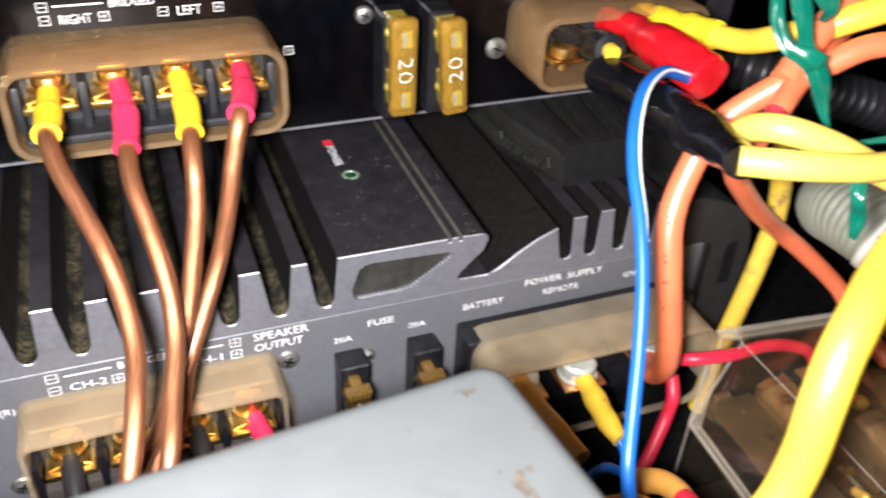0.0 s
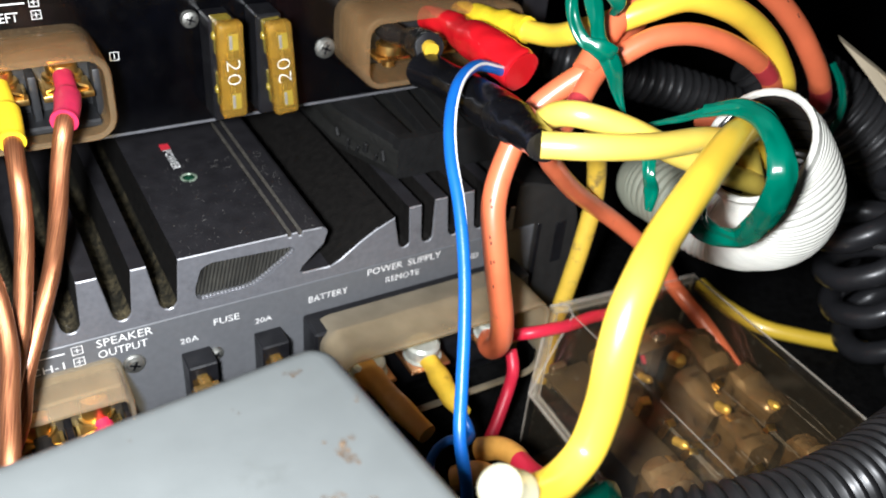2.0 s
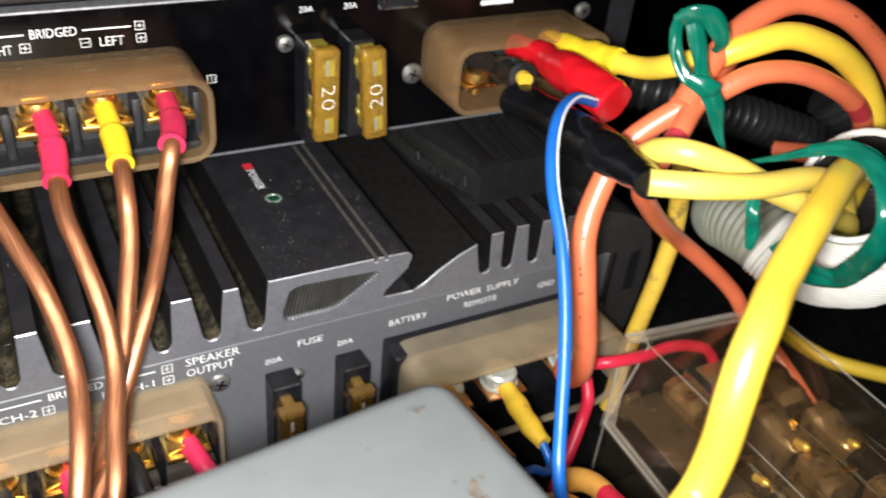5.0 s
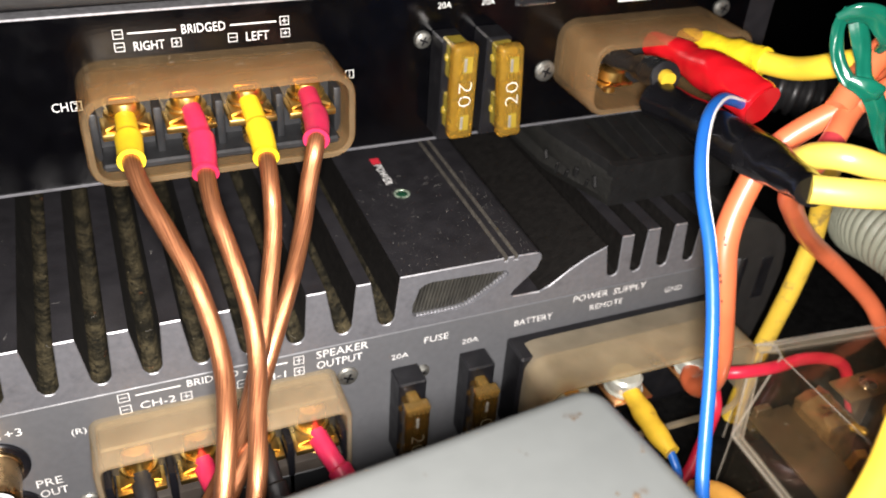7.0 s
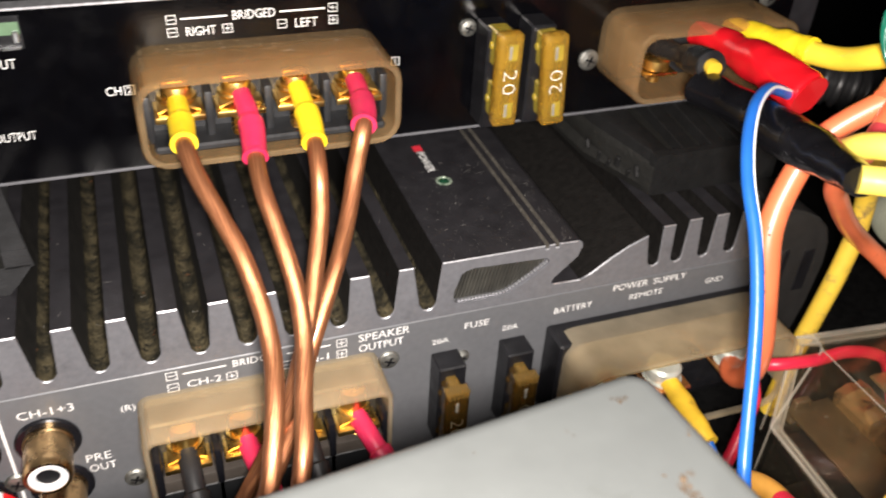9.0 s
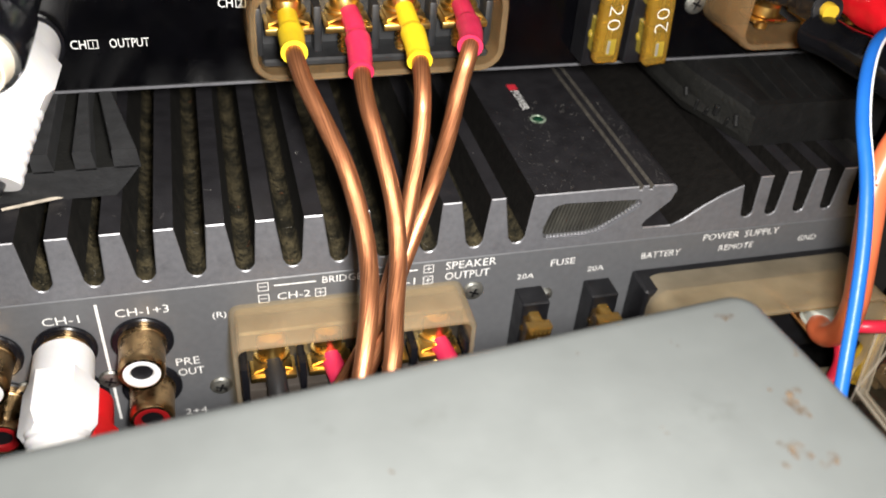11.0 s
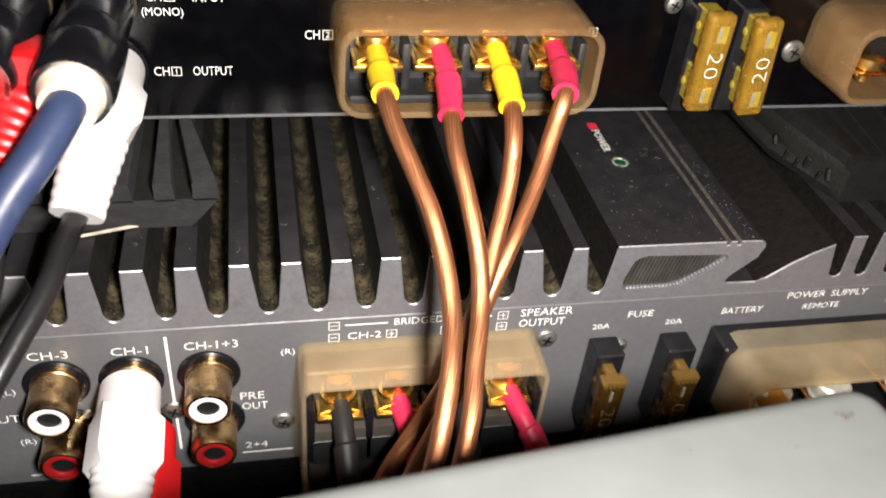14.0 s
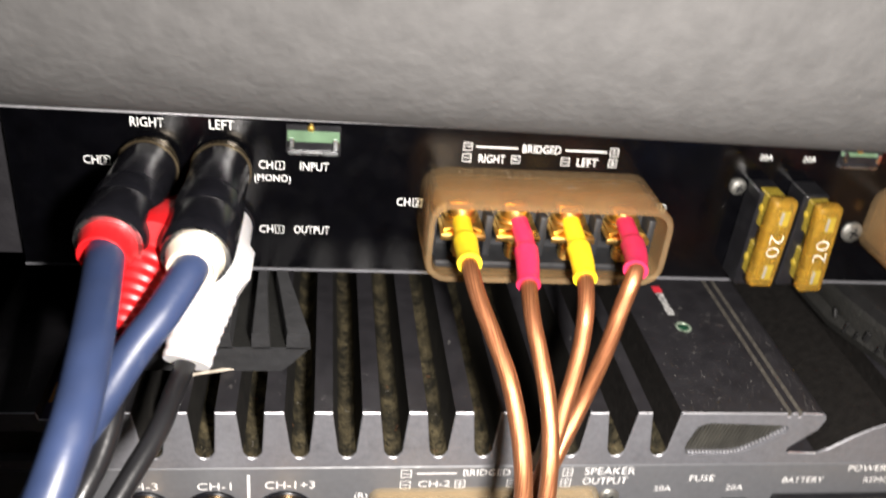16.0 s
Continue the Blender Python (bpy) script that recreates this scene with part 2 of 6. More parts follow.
def clear_plastic(m):
    """Clear hard plastic: light passes straight, with a mirror gloss that grows at the edge, faint scuffs and a thin
    brown haze of reflections put into the colour.
    """
    nt = m.node_tree
    out = next(n for n in nt.nodes if n.type == "OUTPUT_MATERIAL")
    p = nt.nodes["Principled BSDF"]
    p.inputs["Transmission Weight"].default_value = 0.0
    c = nt.nodes.new("ShaderNodeBsdfTransparent")
    c.inputs["Color"].default_value = (0.93, 0.88, 0.79, 1)
    g = nt.nodes.new("ShaderNodeBsdfGlossy")
    g.inputs["Roughness"].default_value = 0.09
    bump = next(n for n in nt.nodes if n.type == "BUMP")
    nt.links.new(bump.outputs["Normal"], g.inputs["Normal"])
    lw = nt.nodes.new("ShaderNodeLayerWeight")
    lw.inputs["Blend"].default_value = 0.5
    fr = nt.nodes.new("ShaderNodeMath")
    fr.operation = "POWER"
    fr.inputs[1].default_value = 4.0
    nt.links.new(lw.outputs["Facing"], fr.inputs[0])
    ad = nt.nodes.new("ShaderNodeMath")
    ad.operation = "MULTIPLY_ADD"
    ad.inputs[1].default_value, ad.inputs[2].default_value = 0.7, 0.05
    nt.links.new(fr.outputs[0], ad.inputs[0])
    fr = ad
    a, b = nt.nodes.new("ShaderNodeMixShader"), nt.nodes.new("ShaderNodeMixShader")
    nt.links.new(fr.outputs[0], a.inputs[0])
    nt.links.new(c.outputs[0], a.inputs[1])
    nt.links.new(g.outputs[0], a.inputs[2])
    n = nt.nodes.new("ShaderNodeTexNoise")
    n.inputs["Scale"].default_value = 700
    n.inputs["Detail"].default_value = 7
    tc = next(k for k in nt.nodes if k.type == "TEX_COORD")
    nt.links.new(tc.outputs["Object"], n.inputs["Vector"])
    r = nt.nodes.new("ShaderNodeMapRange")
    r.inputs["From Min"].default_value, r.inputs["From Max"].default_value = 0.64, 0.82
    r.inputs["To Min"].default_value, r.inputs["To Max"].default_value = 0.010, 0.12
    nt.links.new(n.outputs["Fac"], r.inputs["Value"])
    nt.links.new(r.outputs["Result"], b.inputs[0])
    nt.links.new(a.outputs[0], b.inputs[1])
    nt.links.new(p.outputs[0], b.inputs[2])
    nt.links.new(b.outputs[0], out.inputs["Surface"])


clear_plastic(CLEAR_BOX)
# pale see-through colours that stand for glints and bent light in the lid
EDGE_GLINT = material("pale_edge_glint", (0.40, 0.36, 0.30), 0.15, 0, 90, 0.25, bump=0.15, bump_scale=300)
BAND_GLINT = material("pale_wall_glint", (0.50, 0.45, 0.36), 0.10, 0, 60, 0.4, bump=0.5, bump_scale=130)
STREAK_GLINT = material("pale_streak_glint", (0.55, 0.48, 0.38), 0.12, 0, 90, 0.3, bump=0.2, bump_scale=300)
for edge_mat, share in ((EDGE_GLINT, 0.72), (STREAK_GLINT, 0.80), (BAND_GLINT, 0.86)):
    edge_nt = edge_mat.node_tree
    edge_mix, edge_clear = edge_nt.nodes.new("ShaderNodeMixShader"), edge_nt.nodes.new("ShaderNodeBsdfTransparent")
    edge_mix.inputs[0].default_value = share
    edge_nt.links.new(edge_nt.nodes["Principled BSDF"].outputs[0], edge_mix.inputs[1])
    edge_nt.links.new(edge_clear.outputs[0], edge_mix.inputs[2])
    edge_nt.links.new(edge_mix.outputs[0], next(n for n in edge_nt.nodes if n.type == "OUTPUT_MATERIAL").inputs["Surface"])
BROWN_CLIP = material("bronze_fuse_clip", (0.40, 0.255, 0.115), 0.26, 0.65, 90, 0.3, (0.15, 0.09, 0.042), 160, (0.48, 0.68), bump=0.5, bump_scale=160, coat=0.5)
TAB_BRASS = material("polished_brass_tab", (0.95, 0.62, 0.15), 0.32, 1.0, 300, 0.1, bump=0.3, bump_scale=250)
CARPET = material("black_carpet", (0.0045, 0.0045, 0.0045), 0.95, 0, 500, 0.5, (0.028, 0.026, 0.022), 1800, (0.6, 0.72), bump=1.0, bump_scale=900, spec=0.05)
FELT = material("grey_felt", (0.056, 0.055, 0.054), 0.95, 0, 260, 0.12, (0.095, 0.093, 0.088), 900, (0.62, 0.80), bump=0.7, bump_scale=700, spec=0.2)
GREY_PAINT = material("grey_painted_steel", (0.094, 0.101, 0.099), 0.42, 0, 130, 0.06, (0.084, 0.090, 0.087), 95, (0.60, 0.70), bump=0.06, bump_scale=600, rough_var=0.06)
RUST = material("thin_brown_rust", (0.105, 0.070, 0.042), 0.8, 0, 900, 0.4, (0.12, 0.10, 0.075), 1500, (0.5, 0.7), bump=0.4)


def patchy(m, scale, low, high):
    """Lets the surface below show through in uneven patches."""
    nt = m.node_tree
    out = next(n for n in nt.nodes if n.type == "OUTPUT_MATERIAL")
    tc = next(n for n in nt.nodes if n.type == "TEX_COORD")
    n = nt.nodes.new("ShaderNodeTexNoise")
    n.inputs["Scale"].default_value = scale
    n.inputs["Detail"].default_value = 6
    nt.links.new(tc.outputs["Object"], n.inputs["Vector"])
    r = nt.nodes.new("ShaderNodeMapRange")
    r.inputs["From Min"].default_value, r.inputs["From Max"].default_value = low, high
    nt.links.new(n.outputs["Fac"], r.inputs["Value"])
    c, mx = nt.nodes.new("ShaderNodeBsdfTransparent"), nt.nodes.new("ShaderNodeMixShader")
    nt.links.new(r.outputs["Result"], mx.inputs[0])
    nt.links.new(c.outputs[0], mx.inputs[1])
    nt.links.new(nt.nodes["Principled BSDF"].outputs[0], mx.inputs[2])
    nt.links.new(mx.outputs[0], out.inputs["Surface"])


patchy(RUST, 1300, 0.38, 0.75)
OCHRE_YELLOW = material("ochre_yellow_crimp", (0.70, 0.45, 0.035), 0.42, 0, 300, 0.12, (0.42, 0.24, 0.03), 300, (0.55, 0.75), bump=0.25, bump_scale=700)
ORANGE_BROWN = material("ochre_crimp_sleeve", (0.55, 0.27, 0.05), 0.4, 0, 200, 0.15, bump=0.2)
LABEL_PURPLE = material("dark_purple_label", (0.03, 0.014, 0.075), 0.4, 0, 300, 0.2, bump=0.1)
PCB_GREEN = material("green_circuit_board", (0.10, 0.17, 0.10), 0.35, 0, 300, 0.2)
LED_GREEN = material("unlit_green_lens", (0.01, 0.06, 0.03), 0.15, 0, transmission=0.3)
STICK = material("dry_pale_twig", (0.42, 0.37, 0.30), 0.8, 0, 600, 0.3, bump=0.4)
BEIGE = material("beige_trim_plastic", (0.62, 0.52, 0.36), 0.55, 0, 150, 0.12, bump=0.1)
FUSE_YELLOW = material("yellow_translucent_fuse_plastic", (0.70, 0.52, 0.07), 0.16, 0, 300, 0.1, (0.6, 0.36, 0.04), 1500, (0.62, 0.75), transmission=0.62, bump=0.1)
FUSE_CAP = material("amber_brown_fuse_plastic", (0.72, 0.44, 0.07), 0.18, 0, 300, 0.15, (0.8, 0.6, 0.15), 2600, (0.62, 0.72), bump=0.4, bump_scale=1500, transmission=0.80)
# lower fuses: the steel cover's shade is put into brown plastic
SHADED_FUSE = material("shaded_brown_fuse_plastic", (0.50, 0.27, 0.06), 0.06, 0, 300, 0.12, bump=0.25, bump_scale=500, transmission=0.93, ior=1.4)
# lighter copy for the rim, where light falls on the top
LIT_TOP = material("lit_amber_fuse_rim", (0.62, 0.38, 0.10), 0.12, 0, 300, 0.12, bump=0.3, bump_scale=500, transmission=0.80, ior=1.4)
TIN = material("dull_tin_plate", (0.30, 0.28, 0.24), 0.45, 0.3, 400, 0.2)
PEACH = material("pale_peach_translucent_cover", (0.90, 0.74, 0.52), 0.36, 0.0, 160, 0.14, (0.62, 0.55, 0.45), 3500, (0.66, 0.72), bump=0.12, bump_scale=1500, rough_var=0.08)
RED_FADE = material("dark_red_cable_stretch", (0.50, 0.045, 0.055), 0.36, 0, 150, 0.12, bump=0.08)
DUST_SPECK = material("pale_dust_speck", (0.23, 0.22, 0.20), 0.9, 0, 2000, 0.4)
SMUDGE = material("worn_dark_print", (0.20, 0.06, 0.03), 0.6, 0, 1500, 0.4)
MESH_VENT = material("dusty_ribbed_insert", (0.030, 0.029, 0.024), 0.55, 0.0, 220, 0.5, (0.15, 0.13, 0.09), 2200, (0.62, 0.80), bump=0.2)


def copper_wire_material():
    """Fine long strands under a clear jacket."""
    m = material("clear_sleeved_copper_strand", (0.60, 0.26, 0.12), 0.42, 0.80, coat=0.4)
    nt = m.node_tree
    p = nt.nodes["Principled BSDF"]
    uv = nt.nodes.new("ShaderNodeUVMap")
    mp = nt.nodes.new("ShaderNodeMapping")
    mp.inputs["Scale"].default_value = (15, 0.8, 1)
    nt.links.new(uv.outputs["UV"], mp.inputs["Vector"])
    n = nt.nodes.new("ShaderNodeTexNoise")
    n.inputs["Scale"].default_value = 1.6
    n.inputs["Detail"].default_value = 3
    nt.links.new(mp.outputs["Vector"], n.inputs["Vector"])
    r = nt.nodes.new("ShaderNodeValToRGB")
    r.color_ramp.elements[0].position, r.color_ramp.elements[0].color = 0.32, (0.20, 0.07, 0.034, 1)
    r.color_ramp.elements[1].position, r.color_ramp.elements[1].color = 0.72, (0.60, 0.25, 0.11, 1)
    nt.links.new(n.outputs["Fac"], r.inputs["Fac"])
    nt.links.new(r.outputs["Color"], p.inputs["Base Color"])
    b = nt.nodes.new("ShaderNodeBump")
    b.inputs["Strength"].default_value = 0.45
    b.inputs["Distance"].default_value = 0.0003
    nt.links.new(n.outputs["Fac"], b.inputs["Height"])
    nt.links.new(b.outputs["Normal"], p.inputs["Normal"])
    p.inputs["Coat Roughness"].default_value = 0.12
    return m


COPPER_WIRE = copper_wire_material()


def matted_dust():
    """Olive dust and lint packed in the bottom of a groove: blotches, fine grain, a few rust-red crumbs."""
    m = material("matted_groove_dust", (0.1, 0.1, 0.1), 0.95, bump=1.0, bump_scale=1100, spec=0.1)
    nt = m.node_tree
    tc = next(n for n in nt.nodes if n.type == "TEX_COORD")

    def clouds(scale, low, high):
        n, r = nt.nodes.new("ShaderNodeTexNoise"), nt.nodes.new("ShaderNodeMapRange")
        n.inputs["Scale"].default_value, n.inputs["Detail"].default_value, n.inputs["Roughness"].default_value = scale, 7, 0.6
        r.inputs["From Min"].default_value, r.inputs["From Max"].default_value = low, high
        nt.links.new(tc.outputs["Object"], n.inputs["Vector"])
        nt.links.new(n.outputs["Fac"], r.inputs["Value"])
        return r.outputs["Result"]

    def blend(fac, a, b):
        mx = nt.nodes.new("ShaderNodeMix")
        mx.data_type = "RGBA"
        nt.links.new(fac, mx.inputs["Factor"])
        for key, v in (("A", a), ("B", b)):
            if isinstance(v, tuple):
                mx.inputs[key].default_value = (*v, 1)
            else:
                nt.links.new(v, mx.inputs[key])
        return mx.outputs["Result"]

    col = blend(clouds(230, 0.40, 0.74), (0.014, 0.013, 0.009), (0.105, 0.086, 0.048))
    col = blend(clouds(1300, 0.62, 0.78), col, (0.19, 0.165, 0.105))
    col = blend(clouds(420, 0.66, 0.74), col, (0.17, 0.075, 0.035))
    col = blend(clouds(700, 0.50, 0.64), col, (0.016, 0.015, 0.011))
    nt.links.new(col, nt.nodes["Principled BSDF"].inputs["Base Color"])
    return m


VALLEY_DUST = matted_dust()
BROWN_PLATE = material("dark_bronze_plate", (0.105, 0.074, 0.040), 0.38, 0.3, 90, 0.2, (0.05, 0.035, 0.02), 200, (0.5, 0.75), bump=0.2, bump_scale=300)
LAMP_RIM = material("pale_green_lamp_rim", (0.42, 0.52, 0.40), 0.35, 0.4, 400, 0.3, (0.05, 0.08, 0.05), 700, (0.5, 0.6))


def frosted(m, glow, clear, share, through_share):
    """Thin frosted plastic: part of the light passes scattered, a little passes straight."""
    nt = m.node_tree
    out = next(n for n in nt.nodes if n.type == "OUTPUT_MATERIAL")
    p = nt.nodes["Principled BSDF"]
    p.inputs["Transmission Weight"].default_value = 0.0
    t = nt.nodes.new("ShaderNodeBsdfTranslucent")
    t.inputs["Color"].default_value = (*glow, 1)
    c = nt.nodes.new("ShaderNodeBsdfTransparent")
    c.inputs["Color"].default_value = (*clear, 1)
    a, b = nt.nodes.new("ShaderNodeMixShader"), nt.nodes.new("ShaderNodeMixShader")
    a.inputs[0].default_value, b.inputs[0].default_value = share, through_share
    nt.links.new(p.outputs[0], a.inputs[1])
    nt.links.new(t.outputs[0], a.inputs[2])
    nt.links.new(a.outputs[0], b.inputs[1])
    nt.links.new(c.outputs[0], b.inputs[2])
    nt.links.new(b.outputs[0], out.inputs["Surface"])


frosted(AMBER, (0.80, 0.47, 0.20), (1.0, 0.88, 0.66), 0.42, 0.66)
frosted(PEACH, (0.90, 0.62, 0.36), (1.0, 0.92, 0.76), 0.35, 0.77)
frosted(SMOKE, (0.75, 0.62, 0.40), (0.95, 0.87, 0.68), 0.35, 0.64)

# ---- building helpers, lengths in centimetres ----
ORIGIN = {}


def thing(name, at, label, category, group="", kind=""):
    ob = new(name)
    ob.empty_display_size = 0.005
    ob.location = Vector(at) * CM
    tagged(ob, label, category, group, kind)
    ORIGIN[ob.name] = Vector(at)
    return ob


def origin_of(ob):
    return ORIGIN[ob.name]


def to_mesh(name, bm, mats, origin=Vector(), smooth=35):
    bm.transform(Matrix.Diagonal((CM, CM, CM, 1)) @ Matrix.Translation(-origin))
    me = bpy.data.meshes.new(name)
    bm.to_mesh(me)
    bm.free()
    for m in mats if isinstance(mats, (list, tuple)) else [mats]:
        me.materials.append(m)
    if smooth:
        me.polygons.foreach_set("use_smooth", [True] * len(me.polygons))
        me.set_sharp_from_angle(angle=radians(smooth))
    return me


def part(name, bm, mats, parent, label="", smooth=35):
    ob = new(name, to_mesh(name, bm, mats, origin_of(parent), smooth))
    ob.parent = parent
    ORIGIN[ob.name] = origin_of(parent)
    if label:
        tagged(ob, label)
    return ob


def single(name, bm, mats, at, label, category, group="", kind="", smooth=35):
    ob = new(name, to_mesh(name, bm, mats, Vector(at), smooth))
    ob.location = Vector(at) * CM
    ORIGIN[ob.name] = Vector(at)
    return tagged(ob, label, category, group, kind)


def box(bm, x0, x1, y0, y1, z0, z1, bevel=0.0, seg=2, m=None):
    r = bmesh.ops.create_cube(bm, size=1)
    vs = r["verts"]
    mat = Matrix.Translation(((x0 + x1) / 2, (y0 + y1) / 2, (z0 + z1) / 2)) @ Matrix.Diagonal((abs(x1 - x0), abs(y1 - y0), abs(z1 - z0), 1))
    bmesh.ops.transform(bm, matrix=(m or Matrix()) @ mat, verts=vs)
    if bevel:
        es = {e for v in vs for e in v.link_edges}
        bmesh.ops.bevel(bm, geom=list(es), offset=bevel, segments=seg, affect="EDGES", profile=0.5)
    return bm


def lathe(bm, at, axis, profile, seg=28, cap=True, mat=0):
    """A turned body: profile rows of (distance along the axis, radius)."""
    q = Vector(axis).normalized().to_track_quat("Z", "Y").to_matrix()
    rings = []
    for d, r in profile:
        rings.append([bm.verts.new(Vector(at) + q @ Vector((r * math.cos(a), r * math.sin(a), d))) for a in (2 * math.pi * i / seg for i in range(seg))])
    for a, b in zip(rings, rings[1:]):
        for i in range(seg):
            f = bm.faces.new((a[i], a[(i + 1) % seg], b[(i + 1) % seg], b[i]))
            f.material_index = mat
    if cap:
        bm.faces.new(list(reversed(rings[0]))).material_index = mat
        bm.faces.new(rings[-1]).material_index = mat
    return bm


def spline(points, step=0.1):
    """Points along a smooth centripetal curve through the given ones."""
    p = [Vector(q) for q in points]
    p = [p[0] * 2 - p[1]] + p + [p[-1] * 2 - p[-2]]
    out = []
    for i in range(1, len(p) - 2):
        p0, p1, p2, p3 = p[i - 1:i + 3]
        t0 = 0.0
        t1 = t0 + max((p1 - p0).length, 1e-6) ** 0.5
        t2 = t1 + max((p2 - p1).length, 1e-6) ** 0.5
        t3 = t2 + max((p3 - p2).length, 1e-6) ** 0.5
        n = max(2, int((p2 - p1).length / step))
        for k in range(n):
            t = t1 + (t2 - t1) * k / n
            a1 = p0 * ((t1 - t) / (t1 - t0)) + p1 * ((t - t0) / (t1 - t0))
            a2 = p1 * ((t2 - t) / (t2 - t1)) + p2 * ((t - t1) / (t2 - t1))
            a3 = p2 * ((t3 - t) / (t3 - t2)) + p3 * ((t - t2) / (t3 - t2))
            b1 = a1 * ((t2 - t) / (t2 - t0)) + a2 * ((t - t0) / (t2 - t0))
            b2 = a2 * ((t3 - t) / (t3 - t1)) + a3 * ((t - t1) / (t3 - t1))
            out.append(b1 * ((t2 - t) / (t2 - t1)) + b2 * ((t - t1) / (t2 - t1)))
    out.append(p[-2])
    return out


def frames_along(pts, up=(0, 0, 1)):
    """Points with a side and an up direction carried along the curve without twisting."""
    out, n = [], None
    for i, p in enumerate(pts):
        d = (pts[min(i + 1, len(pts) - 1)] - pts[max(i - 1, 0)]).normalized()
        if n is None:
            n = Vector(up)
            if abs(n.dot(d)) > 0.95:
                n = Vector((1, 0, 0))
        n = (n - d * n.dot(d)).normalized()
        out.append((p, d, n, d.cross(n)))
    return out


def sweep(bm, points, radius, seg=16, step=0.1, cap=True, flat=1.0, mat=0, twist=0.0, up=(0, 0, 1)):
    """A round body along a curve; radius is a number or a function of the distance and the share of the way."""
    pts = spline(points, step)
    total = sum((b - a).length for a, b in zip(pts, pts[1:]))
    uv = bm.loops.layers.uv.verify()
    rings, dist, s = [], [], 0.0
    for i, (p, d, n, b) in enumerate(frames_along(pts, up)):
        if i:
            s += (p - pts[i - 1]).length
        r = radius(s, s / total) if callable(radius) else radius
        ring = []
        for k in range(seg):
            a = 2 * math.pi * k / seg + twist * s
            ring.append(bm.verts.new(p + n * (r * flat * math.cos(a)) + b * (r * math.sin(a))))
        rings.append(ring)
        dist.append(s)
    for j, (r0, r1) in enumerate(zip(rings, rings[1:])):
        for k in range(seg):
            f = bm.faces.new((r0[k], r0[(k + 1) % seg], r1[(k + 1) % seg], r1[k]))
            f.material_index = mat
            for loop, (u, v) in zip(f.loops, ((k, j), (k + 1, j), (k + 1, j + 1), (k, j + 1))):
                loop[uv].uv = (u / seg * 2.0, dist[v])
    if cap:
        bm.faces.new(list(reversed(rings[0]))).material_index = mat
        bm.faces.new(rings[-1]).material_index = mat
    return bm


def wrinkle(bm, amount, scale, seed=0.0):
    """Uneven skin: moves every vertex a little along its normal."""
    bm.normal_update()
    for v, n in [(v, v.normal.copy()) for v in bm.verts]:
        v.co += n * (amount * (noise.noise(v.co * scale + Vector((seed, 0, 0))) + 0.5 * noise.noise(v.co * scale * 2.3)))
    return bm


def arc(cx, cz, r, a0, a1, n=5):
    return [(cx + r * math.cos(radians(a0 + (a1 - a0) * i / n)), cz + r * math.sin(radians(a0 + (a1 - a0) * i / n))) for i in range(n + 1)]


def rounded(x0, x1, z0, z1, r, n=5):
    return arc(x1 - r, z0 + r, r, -90, 0, n) + arc(x1 - r, z1 - r, r, 0, 90, n) + arc(x0 + r, z1 - r, r, 90, 180, n) + arc(x0 + r, z0 + r, r, 180, 270, n)


def loop_at(bm, outline, y):
    return [bm.verts.new((x, y, z)) for x, z in outline]


def bridge(bm, a, b, mat=0):
    out = []
    for i in range(len(a)):
        f = bm.faces.new((a[i], a[(i + 1) % len(a)], b[(i + 1) % len(b)], b[i]))
        f.material_index = mat
        out.append(f)
    return out


def cover(bm, x0, x1, z0, z1, y_back, y_front, r=0.3, wall=0.11, droop=0.0):
    """A soft rounded sleeve, open at the front, that caps a row of terminals."""
    def shift(o, dz):
        return [(x, z + dz) for x, z in o]
    outer, inner = rounded(x0, x1, z0, z1, r), rounded(x0 + wall, x1 - wall, z0 + wall, z1 - wall, r * 0.7)
    mid = rounded(x0 + wall * 0.25, x1 - wall * 0.25, z0 + wall * 0.25, z1 - wall * 0.25, r * 0.95)
    loops = [loop_at(bm, outer, y_back), loop_at(bm, shift(outer, droop * 0.5), (y_back + y_front) / 2), loop_at(bm, shift(outer, droop), y_front + 0.05),
             loop_at(bm, shift(mid, droop), y_front), loop_at(bm, shift(inner, droop), y_front + 0.02), loop_at(bm, inner, y_back)]
    for a, b in zip(loops, loops[1:]):
        bridge(bm, b, a)
    bmesh.ops.recalc_face_normals(bm, faces=bm.faces[:])
    return bm


def hood(bm, x0, x1, z0, z1, y_back, y_front, r=0.4, wall=0.1):
    """A rounded hood, open below and in front, with a slim rim that closes its mouth."""
    outer = [(x1, z0 + 0.6)] + arc(x1 - r, z1 - r, r, 0, 90, 6) + arc(x0 + r, z1 - r, r, 90, 180, 6) + [(x0, z0 + 0.6)]
    inner = [(x1 - wall, z0 + 0.6)] + arc(x1 - r, z1 - r, r - wall, 0, 90, 6) + arc(x0 + r, z1 - r, r - wall, 90, 180, 6) + [(x0 + wall, z0 + 0.6)]
    loops = [loop_at(bm, outer, y_back), loop_at(bm, outer, y_front + 0.13), loop_at(bm, inner, y_front + 0.13), loop_at(bm, inner, y_back)]
    for a, b in zip(loops, loops[1:]):
        for i in range(len(a) - 1):
            bm.faces.new((a[i], a[i + 1], b[i + 1], b[i]))
    cover(bm, x0, x1, z0, z1, y_front + 0.13, y_front, r, wall)
    return bm


